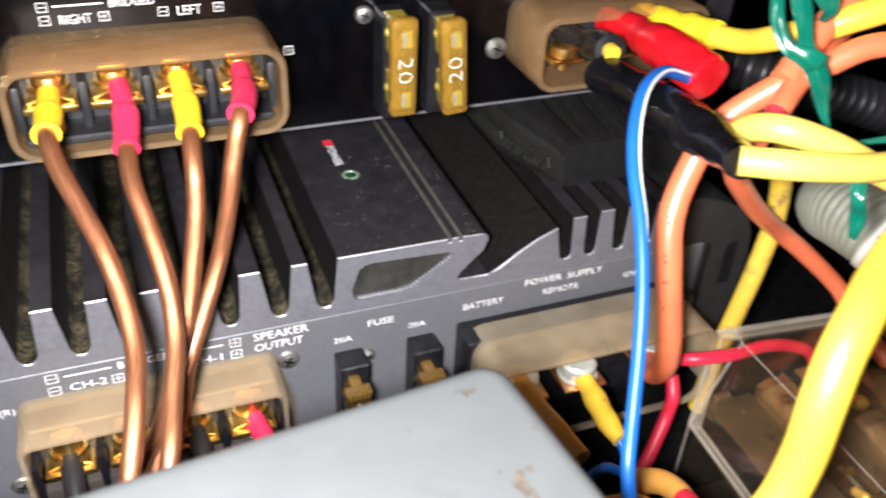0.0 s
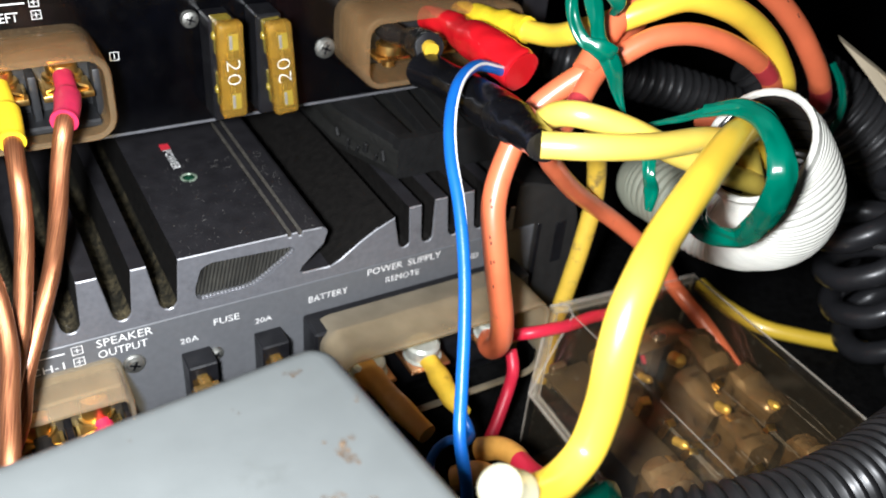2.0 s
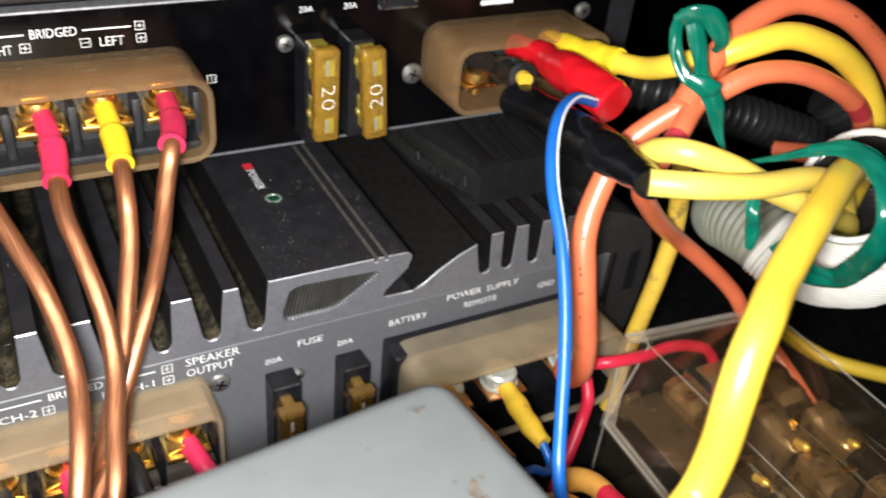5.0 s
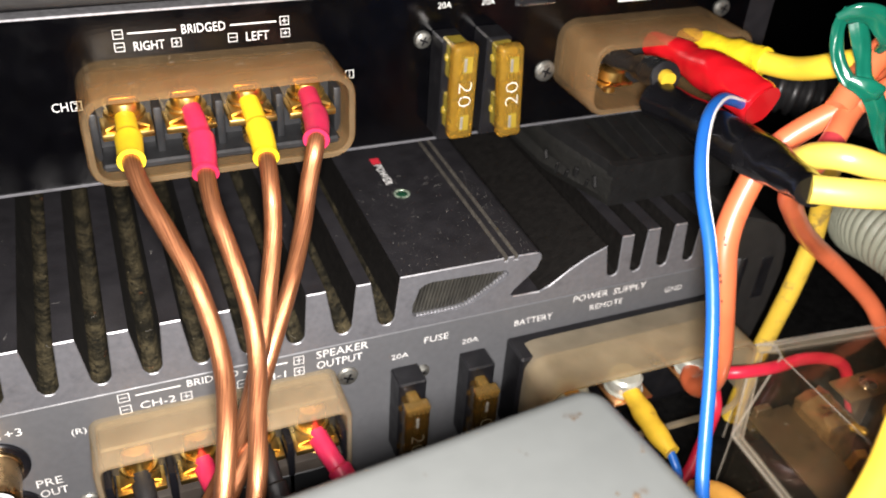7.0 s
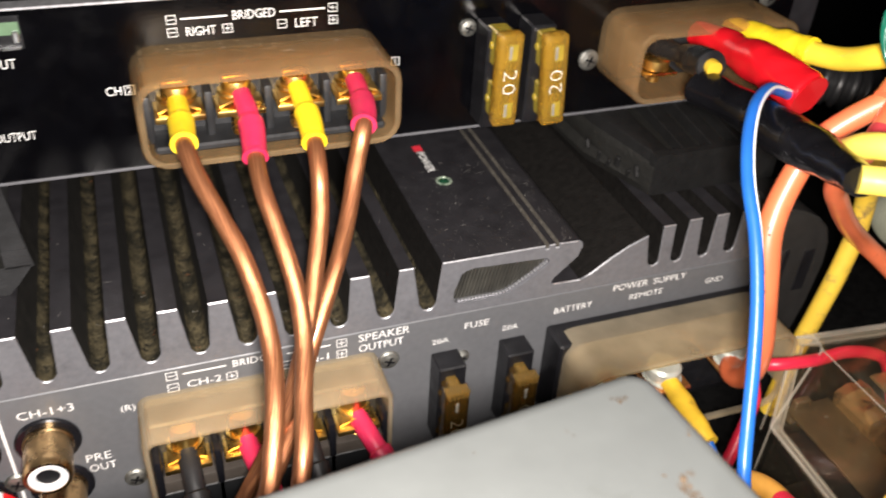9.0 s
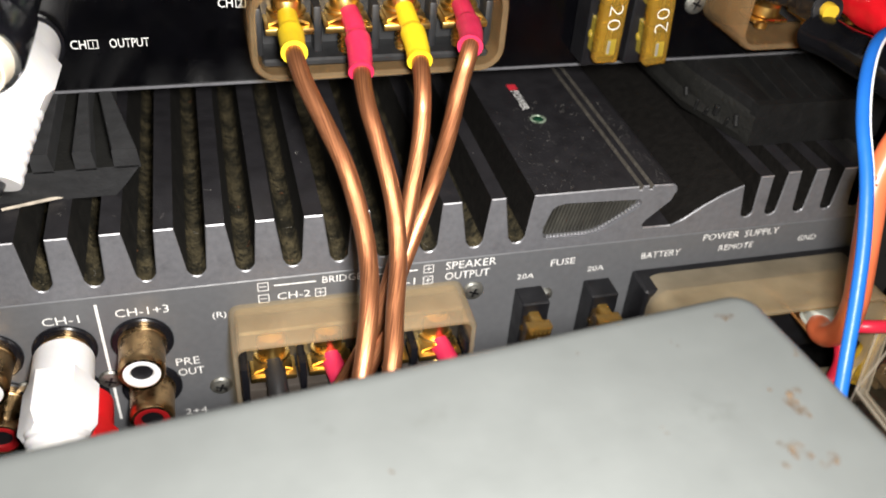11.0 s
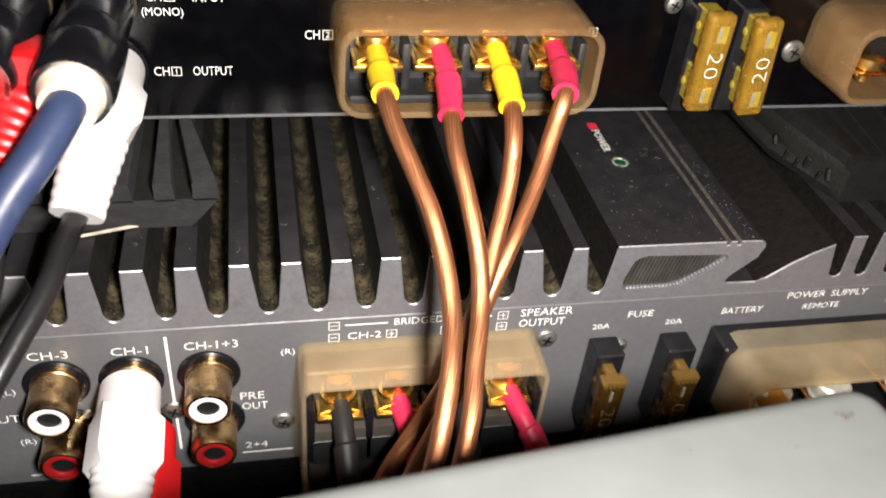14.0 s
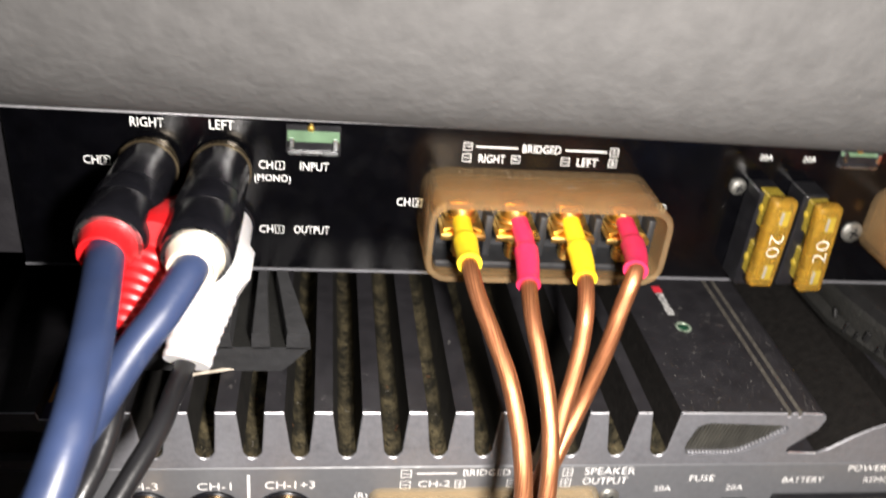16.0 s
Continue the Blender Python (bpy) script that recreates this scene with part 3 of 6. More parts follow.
def words(parent, text, x, z, height, y, width=None, align="LEFT", mat=None, m=None, name="printed_word", label="", weight=-0.005):
    """Printed words: x is the left edge (or the middle), z the middle of the letters' height."""
    cu = bpy.data.curves.new(name, "FONT")
    cu.body = text
    cu.size = 1.0
    cu.resolution_u = 2
    cu.offset = weight
    tmp = bpy.data.objects.new(name, cu)
    scene.collection.objects.link(tmp)
    me = bpy.data.meshes.new_from_object(tmp.evaluated_get(bpy.context.evaluated_depsgraph_get()))
    bpy.data.objects.remove(tmp)
    bpy.data.curves.remove(cu)
    bm = bmesh.new()
    bm.from_mesh(me)
    bpy.data.meshes.remove(me)
    xs, ys = [v.co.x for v in bm.verts], [v.co.y for v in bm.verts]
    w, h = max(xs) - min(xs), max(ys) - min(ys)
    sy = height / h
    sx = width / w if width else sy
    ox = (min(xs) + max(xs)) / 2 if align == "CENTER" else min(xs)
    for v in bm.verts:
        v.co = Vector(((v.co.x - ox) * sx, 0, (v.co.y - (min(ys) + max(ys)) / 2) * sy))
    bm.transform(m or Matrix.Translation((x, y, z)))
    bmesh.ops.recalc_face_normals(bm, faces=bm.faces[:])
    return part(name, bm, mat or INK, parent, label, smooth=0)


def bars(parent, rows, y, depth=0.006, mat=None, name="printed_mark"):
    """Printed rules: rows of (x0, x1, z0, z1)."""
    bm = bmesh.new()
    for x0, x1, z0, z1 in rows:
        box(bm, x0, x1, y - depth, y, z0, z1)
    return part(name, bm, mat or INK, parent, "", smooth=0)


def sign_box(parent, x, z, s, y, kind):
    """A printed square outline with a plus, a minus or a figure in it."""
    t, a, yy = s * 0.07, s / 2, y - 0.006
    bm = bmesh.new()
    rings = [[bm.verts.new((x + sx * k, yy, z + sz * k)) for sx, sz in ((-1, -1), (1, -1), (1, 1), (-1, 1))] for k in (a, a - t)]
    bridge(bm, rings[0], rings[1])
    bmesh.ops.recalc_face_normals(bm, faces=bm.faces[:])
    frame_part = part("printed_square", bm, INK, parent, "", smooth=0)
    if kind == "2":
        words(parent, "2", x, z, s * 0.62, y, s * 0.42, "CENTER")
        return frame_part
    w, h = (a * 0.6 if kind in "+-" else t / 2), (a * 0.6 if kind in "+1" else t / 2)
    k = t / 2
    cross = [(-k, -h), (k, -h), (k, -k), (w, -k), (w, k), (k, k), (k, h), (-k, h), (-k, k), (-w, k), (-w, -k), (-k, -k)]
    plain = {"-": [(-w, -k), (w, -k), (w, k), (-w, k)], "1": [(-k, -h), (k, -h), (k, h), (-k, h)], "+": cross}[kind]
    bm = bmesh.new()
    bm.faces.new([bm.verts.new((x + px, yy, z + pz)) for px, pz in plain])
    part("printed_sign", bm, INK, parent, "", smooth=0)
    return frame_part


def cross_screw(parent, x, y, z, r=0.16, mat=None):
    bm = bmesh.new()
    lathe(bm, (x, y, z), (0, -1, 0), [(0, r), (0.03, r), (0.07, r * 0.86), (0.09, r * 0.55), (0.095, r * 0.5)], 20)
    for a in (0.4, 0.4 + math.pi / 2):
        m = Matrix.Translation((x, y - 0.09, z)) @ Matrix.Rotation(a, 4, "Y")
        old = set(bm.faces)
        box(bm, -r * 0.5, r * 0.5, -0.012, 0.006, -r * 0.1, r * 0.1, m=m)
        for f in set(bm.faces) - old:
            f.material_index = 1
    return part("screw", bm, [mat or STEEL_DARK, BLACK_PLASTIC], parent)

# ---- the closed compartment ----
FLOOR_Z = -4.2


def slab(name, x0, x1, y0, y1, z0, z1, mat, label, category):
    bm = bmesh.new()
    box(bm, x0, x1, y0, y1, z0, z1)
    bmesh.ops.subdivide_edges(bm, edges=bm.edges[:], cuts=6, use_grid_fill=True)
    ob = single(name, bm, mat, ((x0 + x1) / 2, (y0 + y1) / 2, z0), label, category, kind="structure", smooth=0)
    return ob


slab("floor", -45, 60, -45, 45, FLOOR_Z - 1.5, FLOOR_Z, CARPET, "black carpeted compartment floor", "floor")
slab("wall_north", -46.5, 61.5, 45, 46.5, FLOOR_Z - 1.5, 45, CARPET, "black carpeted back wall of the compartment", "wall")
slab("wall_south", -46.5, 61.5, -46.5, -45, FLOOR_Z - 1.5, 45, CARPET, "black carpeted front wall of the compartment", "wall")
slab("wall_west", -46.5, -45, -45, 45, FLOOR_Z - 1.5, 45, CARPET, "black carpeted side wall of the compartment", "wall")
slab("wall_east", 60, 61.5, -45, 45, FLOOR_Z - 1.5, 45, CARPET, "black carpeted side wall of the compartment", "wall")

# ---- lower amplifier ----
FIN_TOP, VALLEY = 1.485, 0.39


def heatsink_outline():
    """The sawn end of the finned extrusion, from the lower left round to the lower right."""
    o = [(-11.9, -3.4), (-11.9, -0.2)] + [(x, z) for x, z in ((-11.75, 0.4), (-11.4, 0.9), (-10.9, 1.3), (-10.5, FIN_TOP), (-9.65, FIN_TOP), (-9.60, 1.34), (-9.27, 1.33))]
    tops = [(-8.45, -8.08), (-7.52, -7.13), (-6.66, -6.29), (-5.80, -5.45), (-4.92, -4.59), (-4.055, -3.73), (-3.21, -2.875), (-2.355, -2.015),
            (-1.51, -1.17), (-0.655, -0.31), (0.20, 0.565), (1.14, 1.425)]
    left = -9.27
    for a, b in tops + [(1.996, None)]:
        mid = (left + a) / 2 + 0.03
        o += [(mid - 0.17, VALLEY + 0.15)] + arc(mid, VALLEY + 0.15, 0.15, 180, 360, 6)[1:-1] + [(mid + 0.17, VALLEY + 0.15), (a, FIN_TOP)]
        if b is not None:
            o.append((b, FIN_TOP))
            left = b
    # flat block with two grooves, and the barbed nose after it
    for gx in (4.20, 4.42):
        o += [(gx - 0.045, 1.475), (gx - 0.025, 1.39), (gx + 0.025, 1.39), (gx + 0.045, 1.475)]
    o += [(4.86, 1.46)] + arc(4.86, 1.31, 0.15, 80, -40, 6) + [(4.93, 1.06), (4.47, 0.62), (4.40, 0.50), (4.46, 0.455), (5.06, 0.44), (5.30, 0.55), (5.73, 0.868), (6.10, 1.09), (6.53, 1.275)]
    for v, a, b, top in ((6.78, 6.86, 7.16, 1.44), (7.34, 7.48, 7.79, 1.49), (8.01, 8.15, 8.46, 1.49), (8.68, 8.82, 9.13, 1.46)):
        o += [(v - 0.13, 0.58)] + arc(v, 0.58, 0.13, 180, 360, 5)[1:-1] + [(v + 0.13, 0.58), (a, top), (b, top)]
    o += [(9.24, 0.58)] + arc(9.37, 0.58, 0.13, 180, 360, 5)[1:-1] + [(9.50, 0.58), (9.52, 0.80), (9.64, 0.80), (9.66, -3.4)]
    return o


WINDOW = [(2.26, 0.60), (2.27, 0.74), (2.40, 1.13), (2.50, 1.20), (2.64, 1.235), (4.22, 1.17), (4.29, 1.10), (4.27, 1.0), (4.03, 0.80), (3.75, 0.60), (3.42, 0.43), (3.2, 0.40), (2.40, 0.40), (2.29, 0.47)]


# a second, shallower window near the far end of the fins
WINDOW_END = [(-11.15, 0.52), (-11.02, 0.88), (-10.80, 1.06), (-9.75, 1.08), (-9.50, 1.02), (-9.56, 0.66), (-9.66, 0.44), (-9.80, 0.38), (-11.0, 0.38)]


def offset(outline, d):
    """The outline moved inwards (to the right of its way round)."""
    n, out = len(outline), []
    for i in range(n):
        p0, p1, p2 = (Vector((*outline[(i + k) % n], 0)) for k in (-1, 0, 1))
        e0, e1 = (p1 - p0).normalized(), (p2 - p1).normalized()
        n0, n1 = Vector((e0.y, -e0.x, 0)), Vector((e1.y, -e1.x, 0))
        b = n0 + n1
        b = b / max(b.length_squared / 2, 0.5)
        out.append((p1.x + b.x * d, p1.y + b.y * d))
    return out


amp = thing("amplifier", (0, 8, FLOOR_Z), "black car amplifier with deep dusty cooling fins, standing on carpet", "amplifier", "stacked amplifiers")


def build_heatsink():
    bm = bmesh.new()
    o = heatsink_outline()
    front, edge, back = loop_at(bm, offset(o, 0.02), 0.02), loop_at(bm, o, 0.042), loop_at(bm, o, 19.0)
    hole_o = loop_at(bm, WINDOW, 0.02)
    hole_i = loop_at(bm, WINDOW, 0.35)
    for i, f in enumerate(bridge(bm, front, edge, 1)):
        (xa, za), (xb, zb) = o[i], o[(i + 1) % len(o)]
        # only level edges are coloured bright, as they catch the light; low ones dimmer
        if abs(zb - za) < 0.35 * abs(xb - xa) and not 4.95 < xa < 6.6:
            f.material_index = 2 if max(za, zb) > 1.2 or xa > 9.6 or 4.3 < xa < 5.2 else 6
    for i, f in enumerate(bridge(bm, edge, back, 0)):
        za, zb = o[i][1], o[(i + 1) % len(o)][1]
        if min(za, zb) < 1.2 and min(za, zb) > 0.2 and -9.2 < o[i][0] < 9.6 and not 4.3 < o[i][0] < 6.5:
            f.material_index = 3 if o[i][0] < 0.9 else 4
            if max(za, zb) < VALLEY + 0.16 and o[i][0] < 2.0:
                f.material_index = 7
        # the slope after the nose takes the blacker groove tone too
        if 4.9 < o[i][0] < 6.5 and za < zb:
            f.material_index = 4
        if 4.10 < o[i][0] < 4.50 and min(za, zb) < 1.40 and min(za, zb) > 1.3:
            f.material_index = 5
    bridge(bm, hole_i, hole_o, 1)
    end_o, end_i = loop_at(bm, WINDOW_END, 0.02), loop_at(bm, WINDOW_END, 0.35)
    bridge(bm, end_i, end_o, 1)
    # front face with the window cut out of it
    edges = []
    for ring in (front, hole_o, end_o):
        for i in range(len(ring)):
            edges.append(bm.edges.get((ring[i], ring[(i + 1) % len(ring)])))
    r = bmesh.ops.triangle_fill(bm, use_beauty=True, use_dissolve=False, edges=edges)
    for g in r["geom"]:
        if isinstance(g, bmesh.types.BMFace):
            g.material_index = 1
    bm.faces.new(back)
    bmesh.ops.recalc_face_normals(bm, faces=bm.faces[:])
    return part("heatsink", bm, [ANOD, ANOD_CUT, BARE, DUSTY, BLACK_VALLEY, GROOVE_DUST, DIM_EDGE, VALLEY_DUST], amp, "black anodised finned extrusion with bright sawn edges", smooth=28)


build_heatsink()

bm = bmesh.new()
box(bm, -9.58, -9.29, 0.05, 2.3, 1.335, 1.352, 0.004, 1)
tag = part("label_strip", bm, LABEL_PURPLE, amp, "dark purple label strip", smooth=0)
bm = bmesh.new()
box(bm, -9.56, -9.49, 0.45, 1.0, 1.3535, 1.358)
part("printed_mark", bm, ORANGE_BROWN, tag, "orange printed mark", smooth=0)

# ribbed insert behind the window
bm = bmesh.new()
n = 29
for i in range(n):
    x = 2.08 + i * 2.23 / n
    lathe(bm, (x, 0.20, 0.34), (0.22, 0.0, 1.0), [(0, 0.030), (0.98, 0.030)], 8)
old = set(bm.faces)
box(bm, 2.05, 4.45, 0.215, 0.30, 0.33, 1.30)
for f in set(bm.faces) - old:
    f.material_index = 1
tagged(part("ribbed_insert", bm, [MESH_VENT, BLACK_PLASTIC], amp), "fine ribbed black metal insert", kind="stuff")
bm = bmesh.new()
for i in range(28):
    u = i / 27
    x, z = (2.42 + 1.0 * u * 2, 0.408) if u < 0.5 else (3.42 + (u - 0.5) * 2 * 0.86, 0.425 + (u - 0.5) * 2 * 0.585)
    lathe(bm, (x, 0.11, z - 0.01), (0, 0, 1), [(0, 0.026), (0.03, 0.026)], 8)
part("insert_rim", bm, BARE, amp, "bright sawn rib ends")

# front panel
bm = bmesh.new()
box(bm, -11.2, 10.25, 0.0, 0.6, -3.6, 0.17, 0.02, 1)
part("front_panel", bm, PANEL_GREY, amp, "dark grey painted connector panel")
bm = bmesh.new()
box(bm, -11.4, 11.3, 0.2, 18.6, FLOOR_Z, -3.3, 0.08, 2)
part("base_pan", bm, BLACK_PLASTIC, amp)
bm = bmesh.new()
box(bm, -11.3, -9.4, 0.22, 0.34, 0.30, 1.2)
part("window_back", bm, SHELF_BROWN, amp, "dull dark sheet behind the end window")
# curved end cheek, coloured dark for the shade it stands in
bm = bmesh.new()
rim = [(9.67, -3.4), (9.67, 0.70), (9.72, 1.33), (9.80, 1.37), (10.1, 1.30), (10.6, 1.13), (11.05, 0.90), (11.40, 0.55), (11.58, 0.1), (11.65, -0.5), (11.55, -1.6), (11.2, -3.4)]
rows = [loop_at(bm, offset(rim, 0.05), 0.03), loop_at(bm, rim, 0.07), loop_at(bm, rim, 19.0)]
for a, b in zip(rows, rows[1:]):
    bridge(bm, a, b)
bm.faces.new(rows[0])
bm.faces.new(rows[-1])
bmesh.ops.recalc_face_normals(bm, faces=bm.faces[:])
part("end_cheek", bm, CHEEK, amp, "end cheek with slots, its shade put into the dark colour", smooth=30)
# slots in the curved end cheek, drawn as black bars for their dark insides
for sx, w, z0, z1 in ((10.42, 0.13, -1.7, 0.13), (11.08, 0.32, -1.15, 0.02)):
    bm = bmesh.new()
    box(bm, sx - w / 2, sx + w / 2, 0.018, 0.06, z0, z1, 0.01, 1)
    part("end_slot", bm, BLACK_PLASTIC, amp, "black bar for a slot's dark inside")

# lower panel print
PY = -0.002
words(amp, "SPEAKER", 0.345, 0.02, 0.185, PY, 1.03)
words(amp, "OUTPUT", 0.345, -0.245, 0.185, PY, 0.91)
words(amp, "BRIDGED", -2.06, 0.01, 0.165, PY, 0.92)
words(amp, "CH-2", -2.91, -0.275, 0.165, PY, 0.62)
words(amp, "CH-1", -0.86, -0.275, 0.165, PY, 0.60)
for x, z, k in ((-3.16, 0, "-"), (0, 0, "+"), (-3.16, -0.29, "-"), (-2.10, -0.28, "+"), (-1.08, -0.28, "-"), (0.0, -0.28, "+")):
    sign_box(amp, x, z, 0.20, PY, k)
bars(amp, [(-2.96, -2.18, -0.012, 0.012)], PY)
bars(amp, [(-1.05, -0.22, -0.012, 0.012)], PY)
words(amp, "FUSE", 2.815, -0.20, 0.16, PY, 0.52, "CENTER")
words(amp, "20A", 2.045, -0.475, 0.13, PY, 0.36, "CENTER")
words(amp, "20A", 3.575, -0.47, 0.13, PY, 0.36, "CENTER")
words(amp, "BATTERY", 4.57, -0.28, 0.155, PY, 0.885)
words(amp, "POWER", 5.92, 0.03, 0.165, PY, 0.84)
words(amp, "SUPPLY", 6.90, 0.02, 0.165, PY, 0.82)
words(amp, "REMOTE", 6.37, -0.30, 0.15, PY, 0.82)
words(amp, "GND", 8.285, -0.275, 0.145, PY, 0.45)
words(amp, "(R)", -4.12, -0.585, 0.19, PY, 0.25)
words(amp, "CH-1+3", -5.80, -0.265, 0.185, PY, 0.93)
words(amp, "CH-1", -7.03, -0.285, 0.185, PY, 0.62)
words(amp, "CH-3", -8.39, -0.27, 0.185, PY, 0.66)
words(amp, "PRE", -4.90, -1.655, 0.19, PY, 0.44)
words(amp, "OUT", -4.885, -1.935, 0.19, PY, 0.48)
words(amp, "2+4", -4.87, -3.07, 0.17, PY, 0.42)
words(amp, "CH-4", -8.62, -3.12, 0.18, PY, 0.62)
words(amp, "(L)", -8.98, -1.115, 0.19, PY, 0.25)
words(amp, "(R)", -8.90, -2.45, 0.19, PY, 0.27)
words(amp, "INPUT", -9.62, -1.78, 0.19, PY, 0.84)
bars(amp, [(-6.12, -6.07, -3.0, 0.0)], PY)
bars(amp, [(-4.95, -3.95, -3.30, -3.27)], PY)
bars(amp, [(-8.9, -8.2, -3.42, -3.39)], PY)

for x, z in ((0.95, -0.68), (2.545, -1.0), (-6.12, -1.86), (-7.6, -1.88), (-4.12, -2.42)):
    cross_screw(amp, x, 0.0, z, 0.22 if x != 2.545 else 0.15)


def rca_jack(parent, x, z, inner, y=0.0):
    bm = bmesh.new()
    lathe(bm, (x, y, z), (0, -1, 0), [(0.0, 0.56), (0.05, 0.56), (0.075, 0.53), (0.075, 0.43)], 36)
    jack = part("phono_jack", bm, GLOSS_BLACK, parent, "phono jack with a black flange")
    bm = bmesh.new()
    lathe(bm, (x, y - 0.05, z), (0, -1, 0), [(0, 0.43), (0.09, 0.43), (0.11, 0.415), (0.62, 0.405), (0.64, 0.41), (0.80, 0.41), (0.86, 0.38), (0.86, 0.33), (0.7, 0.325)], 40, cap=False)
    part("shell", bm, BRASS_DULL, jack, "tarnished gold shell")
    bm = bmesh.new()
    lathe(bm, (x, y - 0.05, z), (0, -1, 0), [(0.6, 0.33), (0.85, 0.325), (0.86, 0.30), (0.84, 0.21), (0.80, 0.192), (0.3, 0.19)], 36, cap=False)
    part("insulator", bm, inner, jack)
    # black plug just inside the mouth stands for the hole's shade
    bm = bmesh.new()
    lathe(bm, (x, y - 0.05, z), (0, -1, 0), [(0.3, 0.19), (0.79, 0.19)], 24)
    part("dark_socket_fill", bm, BLACK_PLASTIC, jack)


for x, z, ins in ((-8.02, -0.95, WHITE_PLASTIC), (-6.76, -0.96, WHITE_PLASTIC), (-5.42, -0.97, WHITE_PLASTIC),
                  (-8.0, -2.16, RED_RING), (-6.74, -2.18, RED_RING), (-5.40, -2.2, RED_RING)):
    rca_jack(amp, x, z, ins)

# power lamp and its print on the flat top
flat_print = Matrix(((0, 0, 1, 2.90), (-1, 0, 0, 4.12), (0, -1, 0, FIN_TOP + 0.005), (0, 0, 0, 1)))
words(amp, "POWER", 0, 0, 0.18, 0, 0.88, m=flat_print, weight=0.012)
bm = bmesh.new()
box(bm, 2.80, 3.0, 4.18, 4.42, FIN_TOP - 0.01, FIN_TOP + 0.005)
part("printed_square", bm, RED_INK, amp, "red printed square", smooth=0)
bm = bmesh.new()
lathe(bm, (3.02, 2.82, FIN_TOP - 0.02), (0, 0, 1), [(0, 0.175), (0.03, 0.175), (0.03, 0.135), (0.0, 0.12)], 24, cap=False)
lens = part("power_lamp", bm, LAMP_RIM, amp, "small unlit power lamp with a pale green rim")
bm = bmesh.new()
lathe(bm, (3.02, 2.82, FIN_TOP - 0.02), (0, 0, 1), [(0, 0.13), (0.03, 0.11), (0.05, 0.06), (0.055, 0.0005)], 20)
part("lens", bm, LED_GREEN, lens, "dark green lens")


def terminal_row(parent, xs, y, z, x0, x1, z0, z1, y_back, tall, back, wall, plate=GOLD, fore=0.12):
    """A black barrier strip with a gold clamp and screw in each bay."""
    bm = bmesh.new()
    box(bm, x0, x1, y_back - 0.55, y_back, z0, z1, 0.04, 1)
    box(bm, x0 + 0.06, x1 - 0.06, y - 0.40, y_back - 0.5, z0 + 0.003, z - 0.60, 0.04, 1)
    strip = part("terminal_strip", bm, DARK_PLASTIC, parent, "dark plastic barrier strip")
    mids = [(a + b) / 2 for a, b in zip(xs, xs[1:])]
    for x in [xs[0] - 0.53] + mids + [xs[-1] + 0.53]:
        bm = bmesh.new()
        box(bm, x - 0.075, x + 0.075, y - fore, y_back - 0.4, z0 + 0.08, z + 0.24, 0.04, 2)
        part("divider", bm, wall, strip)
    for x in xs:
        # a flat plate with a turned-down lip, an arched washer on it and a slotted screw
        bm = bmesh.new()
        box(bm, x - 0.42, x + 0.42, y - 0.36, y + 0.36, z - 0.09, z - 0.03, 0.02, 2)
        box(bm, x - 0.42, x + 0.42, y - 0.39, y - 0.335, z - 0.15, z - 0.032, 0.02, 2)
        n = 14
        tops = [[bm.verts.new((x - 0.35 + 0.70 * k / n, py, z - 0.025 + 0.10 * math.sin(math.pi * k / n) + dz)) for k in range(n + 1)] for py, dz in ((y - 0.27, 0.0), (y - 0.27, 0.05), (y + 0.30, 0.05), (y + 0.30, 0.0))]
        for a, b in zip(tops, tops[1:] + tops[:1]):
            for i in range(n):
                bm.faces.new((a[i], a[i + 1], b[i + 1], b[i]))
        bm.faces.new([r[0] for r in tops])
        bm.faces.new([r[-1] for r in reversed(tops)])
        bmesh.ops.recalc_face_normals(bm, faces=bm.faces[:])
        part("clamp", bm, plate, strip, "gold clamp plate")
        bm = bmesh.new()
        lathe(bm, (x, y - 0.10, z - 0.62), (0, 0, 1), [(k * 0.045, 0.13 if k % 2 else 0.165) for k in range(11)], 20)
        lathe(bm, (x, y + back, z - 0.5), (0, 0, 1), [(0.50, 0.12), (0.56, 0.12), (0.56, 0.33), (0.60, 0.35), (0.64, 0.33), (0.645, 0.27), (tall - 0.10, 0.27), (tall - 0.03, 0.25), (tall, 0.19)], 28)
        box(bm, x - 0.21, x + 0.21, y + back - 0.022, y + back + 0.022, z - 0.505 + tall, z - 0.488 + tall)
        part("terminal_screw", bm, plate, strip, "gold slotted screw")
    return strip


# lower speaker terminals with their cover
bm = bmesh.new()
box(bm, -3.70, 0.60, -1.02, -0.45, -3.4, -1.64, 0.05, 2)
part("terminal_shelf", bm, SHELF_BROWN, amp, "dull brown plastic shelf under the terminals")
terminal_row(amp, (-3.12, -2.05, -0.98, 0.07), -0.64, -1.30, -3.72, 0.62, -2.6, -0.62, 0.0, 1.10, 0.14, GLOSS_BLACK, fore=0.40)
bm = bmesh.new()
cover(bm, -3.84, 0.72, -3.55, -0.38, 0.0, -1.12, 0.22, 0.10, -0.05)
part("terminal_cover", bm, PEACH, amp, "pale peach translucent terminal cover")

# lower power terminals
bm = bmesh.new()
box(bm, 4.42, 9.75, -0.75, 0.0, -2.9, -0.62, 0.05, 1)
pblock = part("power_terminal_block", bm, BLACK_PLASTIC, amp, "black power terminal block")
